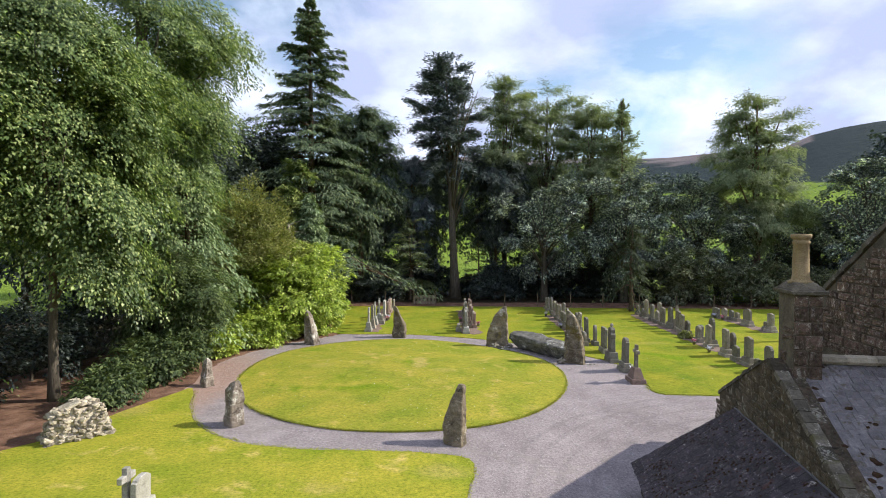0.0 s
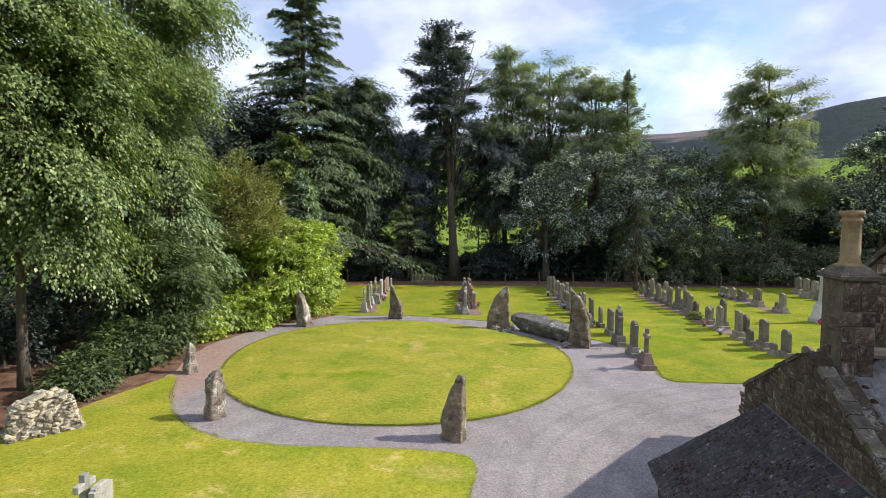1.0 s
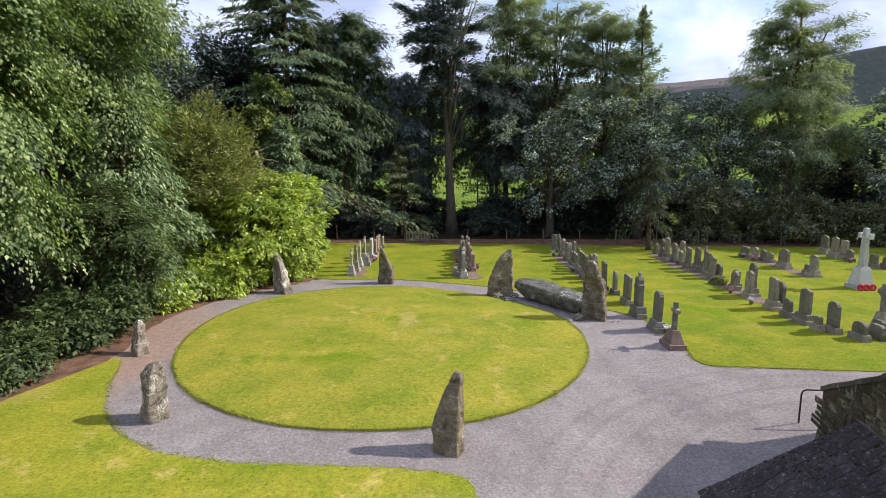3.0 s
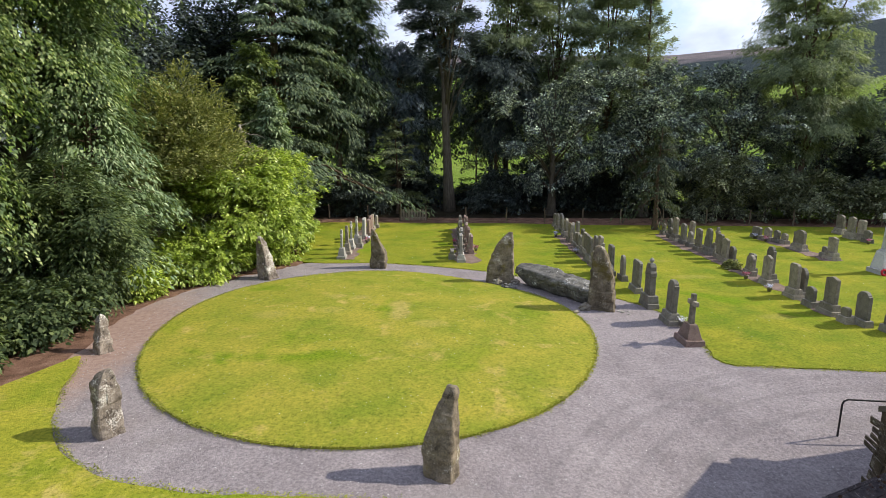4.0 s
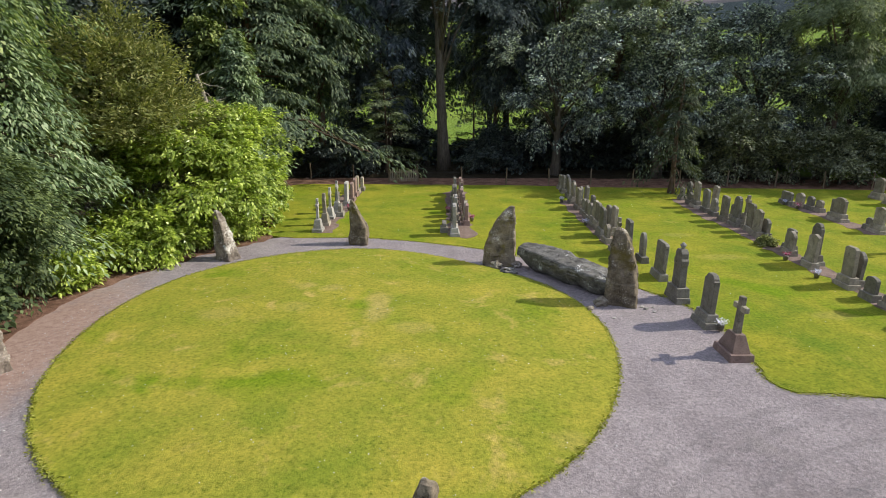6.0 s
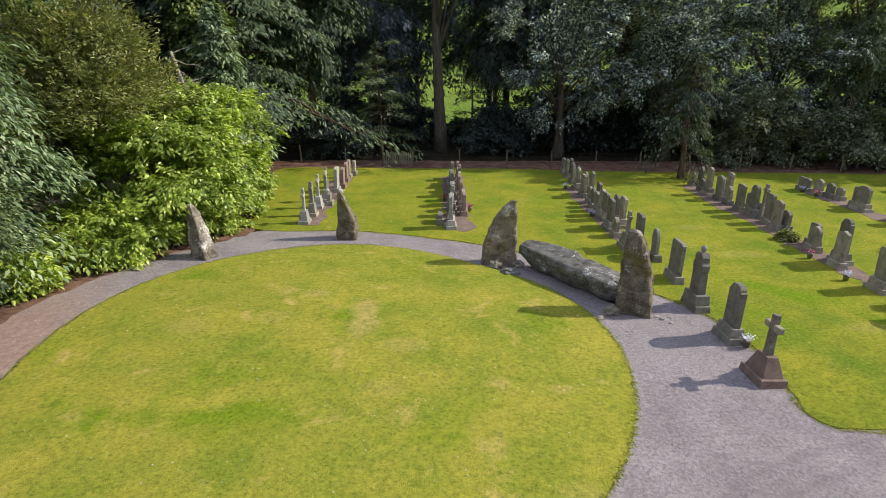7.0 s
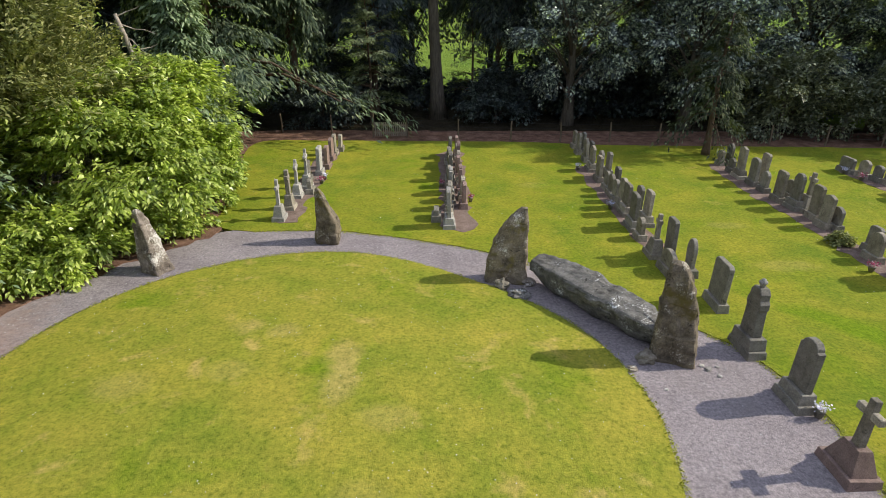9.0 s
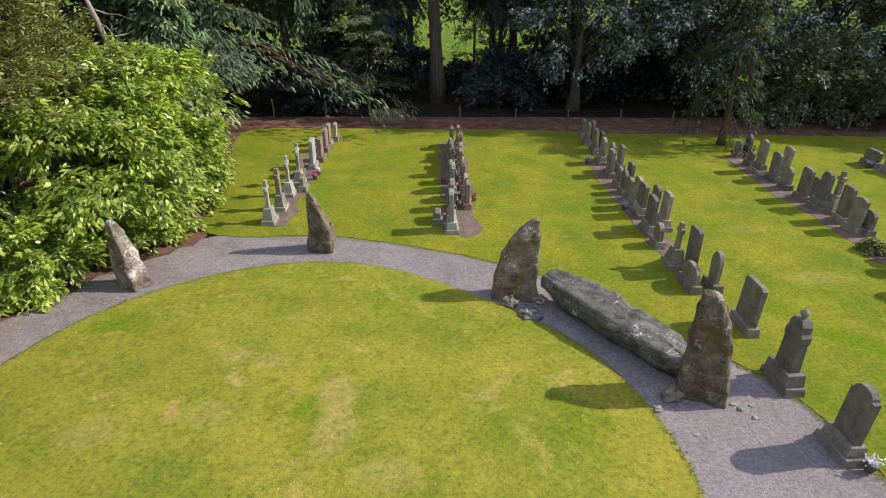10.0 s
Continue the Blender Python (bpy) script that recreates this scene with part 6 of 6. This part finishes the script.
def pile_stone(x, y, z, r, nx, ny):
    ob = new("stone", shapes[crng.randrange(8)])
    ob.parent = core
    ob.matrix_basis = pose(x, y, z, crng.uniform(-25, 25), crng.uniform(-25, 25), crng.uniform(0, 360)) @ Matrix.Diagonal((r * crng.uniform(.9, 1.4), r, r * crng.uniform(.9, 1.1), 1))


for lev in range(12):
    z = 0.03 + lev * 0.085
    t = z / 1.05
    hx, hy = 0.90 - 0.34 * t, 0.54 - 0.26 * t
    count = int((hx + hy) * 4 / 0.19)
    for k in range(count):
        u = (k + crng.random() * 0.6) / count * 4
        s = u % 1.0 * 2 - 1
        x, y = [(s * hx, -hy), (hx, s * hy), (-s * hx, hy), (-hx, -s * hy)][int(u) % 4]
        pile_stone(x + crng.uniform(-.05, .05), y + crng.uniform(-.05, .05), z + crng.uniform(-.04, .04), crng.uniform(0.07, 0.15), 0, 0)
for k in range(14):
    pile_stone(crng.uniform(-.1, .6), crng.uniform(-.3, .3), 1.02 + crng.uniform(-.03, .12), crng.uniform(.13, .2), 0, 0)
bm = bmesh.new()
box(bm, -0.38, 0, 0.98, 0.95, 0.62, 0.09, 0.02, Matrix.Translation((-0.38, 0, 0.98)) @ Matrix.Rotation(radians(-24), 4, 'Y') @ Matrix.Translation((0.38, 0, -0.98)))
part("slab", bm, M_cairn, cairn, "flat sloping grey slab")

# ---- wall stones and slates ----
prng = random.Random(21)
block_meshes = {}


def block_mesh(material, k):
    """A handful of shared rough blocks, one unit in size, their face towards -x."""
    key = (material.name, k)
    if key not in block_meshes:
        r = random.Random(k * 13 + 1)
        j = lambda s: r.uniform(-s, s)
        v = [(0, -.5, -.5), (0, .5, -.5), (0, .5, .5), (0, -.5, .5)]
        fr = [(-.75 + j(.2), -.42 + j(.05), -.40 + j(.08)), (-.75 + j(.2), .42 + j(.05), -.40 + j(.08)), (-.75 + j(.2), .42 + j(.05), .40 + j(.08)), (-.75 + j(.2), -.42 + j(.05), .40 + j(.08)), (-1.05, j(.12), j(.12))]
        me = bpy.data.meshes.new("stone")
        me.from_pydata(v + fr, [], [(0, 1, 5, 4), (1, 2, 6, 5), (2, 3, 7, 6), (3, 0, 4, 7), (4, 5, 8), (5, 6, 8), (6, 7, 8), (7, 4, 8)])
        me.materials.append(material)
        block_meshes[key] = me
    return block_meshes[key]


def stone_wall(parent, x, y0, y1, z0, z1, inside, course, length, depth=0.045, material=None):
    """Rough stones in uneven courses over a wall that faces -x."""
    z = z0
    while z < z1:
        h = course * prng.uniform(0.75, 1.3)
        y = y0 + prng.uniform(-0.3, 0)
        while y < y1:
            w = length * prng.uniform(0.6, 1.45)
            cuts = (1.0,) if w < length * 0.8 or prng.random() < 0.75 else (prng.uniform(0.35, 0.65), 1.0)
            low = 0.0
            for cut in cuts:
                a, b = z + h * low, z + h * cut
                if inside(y + w / 2, (a + b) / 2, w / 2, (b - a) / 2):
                    ob = new("stone", block_mesh(material or M_rubble, prng.randrange(7)))
                    ob.parent = parent
                    ob.matrix_basis = pose(x, y + w / 2, (a + b) / 2, prng.uniform(-7, 7), 0, 0) @ Matrix.Diagonal((depth * prng.uniform(.4, 1.5), w - 0.03, (b - a) - 0.03, 1))
                low = cut
            y += w
        z += h


def in_vestry(y, z, a, b):
    roof = V_RIDGE - (V_RIDGE - V_EAVE) / V_HALF * (abs(y + V_HALF) + a)
    return z + b < roof + 0.06 and not (LY0 < y < LY1 - 0.05 and z < LZ1)


def in_main(y, z, a, b):
    return z + b < MR - M_SLOPE * (abs(y - (M_FAR - M_HALF)) + a) + 0.05


stone_wall(vestry_gable, GX, VY0, VY1, 0.2, V_RIDGE, in_vestry, 0.27, 0.36, 0.028, M_mossy)
stone_wall(main_gable, M_X, -4.6, M_FAR, 3.0, MR, in_main, 0.25, 0.34)
stone_wall(chimney, CX0 + 0.02, CY0 + 0.02, CY1 - 0.02, 3.2, 5.12, lambda y, z, a, b: CY0 < y - a * 0.9 and y + a * 0.9 < CY1 and z + b < 5.16, 0.34, 0.5, 0.035)


def front_stones(parent, y, x0, x1, z0, z1, course):
    """Dressed blocks on a face towards -y."""
    z = z0
    k = 0
    while z + course * 0.6 < z1:
        h = min(course * prng.uniform(0.85, 1.1), z1 - z)
        cut = x0 + (x1 - x0) * prng.choice((0.36, 0.6, 0.5, 1.0))
        for a, b in ((x0, cut), (cut, x1)):
            if b - a < 0.05:
                continue
            ob = new("stone", block_mesh(M_rubble, prng.randrange(7)))
            ob.parent = parent
            ob.matrix_basis = pose((a + b) / 2, y, z + h / 2, 0, 0, 90) @ Matrix.Diagonal((0.035, b - a - 0.015, h - 0.015, 1))
        z += h
        k += 1


front_stones(chimney, CY0 + 0.02, CX0, CX1, 3.2, 5.14, 0.34)

slate_meshes = {}


def slate_mesh(material, k):
    key = (material.name, k)
    if key not in slate_meshes:
        r = random.Random(k * 7 + 3)
        c = [(-.5, 0), (.5, 0), (.5 - r.uniform(0, .06), 1 + r.uniform(-.06, .04)), (-.5 + r.uniform(0, .06), 1 + r.uniform(-.06, .04))]
        v = [(x, y, 0.0) for x, y in c] + [(x, y, 1.0) for x, y in c]
        me = bpy.data.meshes.new("slate")
        me.from_pydata(v, [], [(3, 2, 1, 0), (4, 5, 6, 7), (0, 1, 5, 4), (1, 2, 6, 5), (2, 3, 7, 6), (3, 0, 4, 7)])
        me.materials.append(material)
        slate_meshes[key] = me
    return slate_meshes[key]


def slates(parent, top, along, down, width, length, course, slate_w, material, single=(0.0, 99.0)):
    """Slates from the top edge: a point, a unit way along the roof, a unit way down it."""
    nrm = Vector(along).cross(Vector(down)).normalized()
    if nrm.z < 0:
        nrm = -nrm
    basis = Matrix((Vector(along), Vector(down), nrm)).transposed().to_4x4()
    row, vs, fs = 0, [], []
    while row * course < length:
        s = -slate_w * prng.uniform(0, 1)
        while s < width:
            w = slate_w * prng.uniform(0.75, 1.3)
            a, b = max(s, 0), min(s + w, width)
            if b - a > 0.06:
                p = Vector(top) + Vector(along) * ((a + b) / 2) + Vector(down) * (row * course) + nrm * (0.012 + prng.uniform(0, 0.006))
                me = slate_mesh(material, prng.randrange(6))
                at = Matrix.Translation(p) @ basis @ pose(0, 0, 0, -2.6 + prng.uniform(-1, 1), prng.uniform(-.6, .6), prng.uniform(-1, 1)) @ Matrix.Diagonal((b - a - 0.008, course * 1.22, 0.011, 1))
                if single[0] <= (a + b) / 2 <= single[1]:
                    ob = new("slate", me)
                    ob.parent = parent
                    ob.matrix_basis = at
                else:
                    o = len(vs)
                    vs += [tuple(at @ q.co) for q in me.vertices]
                    fs += [tuple(i + o for i in q.vertices) for q in me.polygons]
            s += w
        row += 1
    if vs:
        tagged(mesh_ob("slate_course", vs, fs, material, parent), kind="stuff")


vd = Vector((0, (VY0 - 0.12) - VYR, (V_EAVE - 0.22) - (V_RIDGE - 0.16)))
slates(vestry_roof, (GX + 0.40, VYR - 0.05, V_RIDGE - 0.16 + 0.085), (1, 0, 0), vd.normalized(), M_X - GX - 0.4, vd.length, 0.225, 0.27, M_slate)
ld = Vector((LX0 - GX, 0, LZ0 - LZ1))
slates(lean_roof, (GX, LY0, LZ1 + 0.004), (0, 1, 0), ld.normalized(), LY1 - LY0, ld.length, 0.225, 0.29, M_slate_old, (1.6, 99.0))


def moss_tufts(parent, top, along, down, width, length, n, seed, low, high):
    """Small cushions of moss lying on a roof."""
    rng = random.Random(seed)
    nrm = Vector(along).cross(Vector(down)).normalized()
    if nrm.z < 0:
        nrm = -nrm
    vs, fs = [], []
    for _ in range(n):
        s, d = rng.uniform(0, width), rng.uniform(0, 1) ** 0.8 * length
        if noise.noise(Vector((s * 0.9, d * 0.9, seed))) < -0.05:
            continue
        r = rng.uniform(low, high)
        c = Vector(top) + Vector(along) * s + Vector(down) * d + nrm * 0.022
        o = len(vs)
        for k in range(6):
            a = k * math.pi / 3 + rng.uniform(-.3, .3)
            q = r * rng.uniform(0.7, 1.2)
            vs.append(tuple(c + Vector(along) * math.cos(a) * q + Vector(down) * math.sin(a) * q * 0.8))
        vs.append(tuple(c + nrm * r * 0.55))
        fs += [(o + k, o + (k + 1) % 6, o + 6) for k in range(6)]
    return tagged(mesh_ob("moss", vs, fs, M_moss, parent, smooth=True), "dark brown-green moss cushions", kind="stuff")


m = Mat("roof_moss", rough=1.0, spec=0.05)
M_moss = m.color(m.ramp(m.noise(9.0, 5, 0.7), [(0.3, (0.028, 0.017, 0.013)), (0.55, (0.055, 0.034, 0.022)), (0.75, (0.085, 0.070, 0.028))])).bump(m.noise(40, 3, 0.7), 0.8, 0.02).m
moss_tufts(lean_roof, (GX, LY0, LZ1 + 0.004), (0, 1, 0), ld.normalized(), LY1 - LY0, ld.length, 1000, 3, 0.012, 0.05)
moss_tufts(vestry_roof, (GX + 0.40, VYR - 0.05, V_RIDGE - 0.07), (1, 0, 0), vd.normalized(), M_X - GX - 0.4, vd.length, 70, 5, 0.03, 0.10)


# ---- short grass and loose stones ----
L_turf = leaf_mat("turf_blades", (0.25, 0.29, 0.028), (0.33, 0.34, 0.040), (0.42, 0.41, 0.09), 0.25, 0.8, 0.1)

def oval_fringe():
    """Longer grass that hangs over the cut edge of the oval lawn."""
    rng = np.random.default_rng(7)
    n = 9000
    a = rng.uniform(0, 2 * math.pi, n)
    p = np.array([oval_point(t) for t in a]) + rng.normal(0, 0.05, (n, 2))
    out = np.stack((np.cos(a), np.sin(a), rng.normal(0.2, 0.4, n)), 1) + rng.normal(0, 0.4, (n, 3))
    L = rng.uniform(0.04, 0.10, n)
    C = np.stack((p[:, 0], p[:, 1], np.array([gz(u, v) for u, v in p]) + 0.05 + rng.uniform(-0.02, 0.03, n)), 1)
    ob = leaf_cloud("grass_fringe", C, out, rng.normal(0, 1, (n, 3)) + np.array([[0, 0, 1]]), L, L * 0.3, L_turf, None)
    return tagged(ob, "uneven grass fringe round the lawn edge", "grass", kind="stuff")


oval_fringe()


def edge_fringe(line, n, lift, seed, label):
    """Grass blades along a cut lawn edge."""
    rng = np.random.default_rng(seed)
    P = np.array(line, float)
    seg = np.linalg.norm(np.diff(P, axis=0), axis=1)
    at = np.concatenate(([0], np.cumsum(seg)))
    s = rng.uniform(0, at[-1], n)
    p = np.stack((np.interp(s, at, P[:, 0]), np.interp(s, at, P[:, 1])), 1) + rng.normal(0, 0.07, (n, 2))
    D = rng.normal(0, 0.6, (n, 3)) * np.array([[1, 1, 0.3]]) + np.array([[0, 0, 0.12]])
    L = rng.uniform(0.04, 0.085, n)
    C = np.stack((p[:, 0], p[:, 1], np.array([gz(u, v) for u, v in p]) + lift + rng.uniform(-0.025, 0.0, n)), 1)
    ob = leaf_cloud("grass_fringe", C, D, rng.normal(0, 0.4, (n, 3)) + np.array([[0, 0, 1]]), L, L * 0.35, L_turf, None)
    return tagged(ob, label, "grass", kind="stuff")


edge_fringe([(13.2, 22.15), (10.1, 22.6), (9.1, 22.75), (8.78, 23.3), (8.95, 24.3), (9.1, 25.6), (8.95, 27.2), (8.5, 28.4), (7.9, 29.2)], 2600, 0.03, 11, "uneven grass edge of the graveyard lawn")
edge_fringe([(0.3, 11), (0.62, 14.0), (0.88, 15.3), (0.72, 16.1), (0.0, 16.38), (-2.2, 16.5), (-4.4, 16.62), (-6.1, 17.05), (-7.5, 17.9), (-8.75, 19.3), (-9.7, 21.2), (-10.3, 22.9)], 2600, 0.05, 12, "uneven grass edge of the front lawn")
edge_fringe([(4.9, 32.6), (2.5, 34.3), (-0.4, 35.5), (-3.1, 36.15), (-5.6, 36.05), (-7.2, 36.7)], 1800, 0.03, 13, "uneven grass edge behind the path")


def loose_gravel(n, seed):
    """Scattered small stones on the path."""
    rng = np.random.default_rng(seed)
    vs, fs = [], []
    made = 0
    while made < n:
        x, y = rng.uniform(-10.5, 13), rng.uniform(13.5, 36)
        cx, cy, rx, ry = OVAL
        q = ((x - cx) / rx) ** 2 + ((y - cy) / ry) ** 2
        if q < 1.02 or (q > 1.75 and not (x > 1.2 and y < 22.5 and x < 12.5)):
            continue
        r = rng.uniform(0.009, 0.02)
        z = gz(x, y)
        o = len(vs)
        j = rng.uniform(0.6, 1.3, 5)
        vs += [(x - r * j[0], y - r * 0.5, z), (x + r * j[1], y - r * 0.7, z), (x + r * 0.3, y + r * j[2], z), (x + r * (j[3] - 1), y + r * (j[4] - 1), z + r * 0.9)]
        fs += [(o, o + 1, o + 3), (o + 1, o + 2, o + 3), (o + 2, o, o + 3)]
        made += 1
    ob = mesh_ob("gravel_stones", vs, fs, M_chip)
    return tagged(ob, "scattered loose gravel stones on the path", "gravel", kind="stuff")


m = Mat("loose_chippings", rough=0.9)
M_chip = m.color(m.ramp(m.geo.outputs["Random Per Island"], [(0.0, (0.34, 0.32, 0.32)), (0.8, (0.46, 0.44, 0.43)), (1.0, (0.75, 0.72, 0.7))])).m
loose_gravel(5000, 8)


def lawn_specks(n, seed, name, label, material, low, high, rise, where):
    """Small plants standing out of the mown grass."""
    rng = np.random.default_rng(seed)
    x0, x1, y0, y1, on = where
    P = []
    while len(P) < n:
        x, y = rng.uniform(x0, x1), rng.uniform(y0, y1)
        if on(x, y) and noise.noise(Vector((x * 0.55, y * 0.55, seed))) > -0.12:
            P.append((x, y, gz(x, y) + rise + (oval_dome(x, y) + 0.04 if inside_oval(x, y) else 0.0)))
    C = np.array(P)
    L = rng.uniform(low, high, n)
    ob = leaf_cloud(name, C, rng.normal(0, 1, (n, 3)) * np.array([[1, 1, 0.25]]), rng.normal(0, 0.3, (n, 3)) + np.array([[0, 0, 1]]), L, L * 0.8, material, None)
    return tagged(ob, label, "grass", kind="stuff")


def inside_oval(x, y):
    cx, cy, rx, ry = OVAL
    return math.hypot((x - cx) / rx, (y - cy) / ry) < oval_reach(math.atan2((y - cy) / ry, (x - cx) / rx)) - 0.02


def on_graveyard(x, y):
    return x > 9.3 or (y > 37.2 and -7.0 < x)


L_daisy = leaf_mat("daisy_petals", (0.62, 0.60, 0.50), (0.72, 0.70, 0.62), (0.80, 0.78, 0.72), 0.2, 0.8, 0.1)
lawn_specks(420, 31, "daisies", "tiny white daisies in the oval lawn", L_daisy, 0.018, 0.032, 0.035, (-9.6, 6.0, 18.0, 34.2, inside_oval))
lawn_specks(260, 33, "daisies", "tiny white daisies between the graves", L_daisy, 0.02, 0.035, 0.04, (-7, 22, 23.5, 48, on_graveyard))
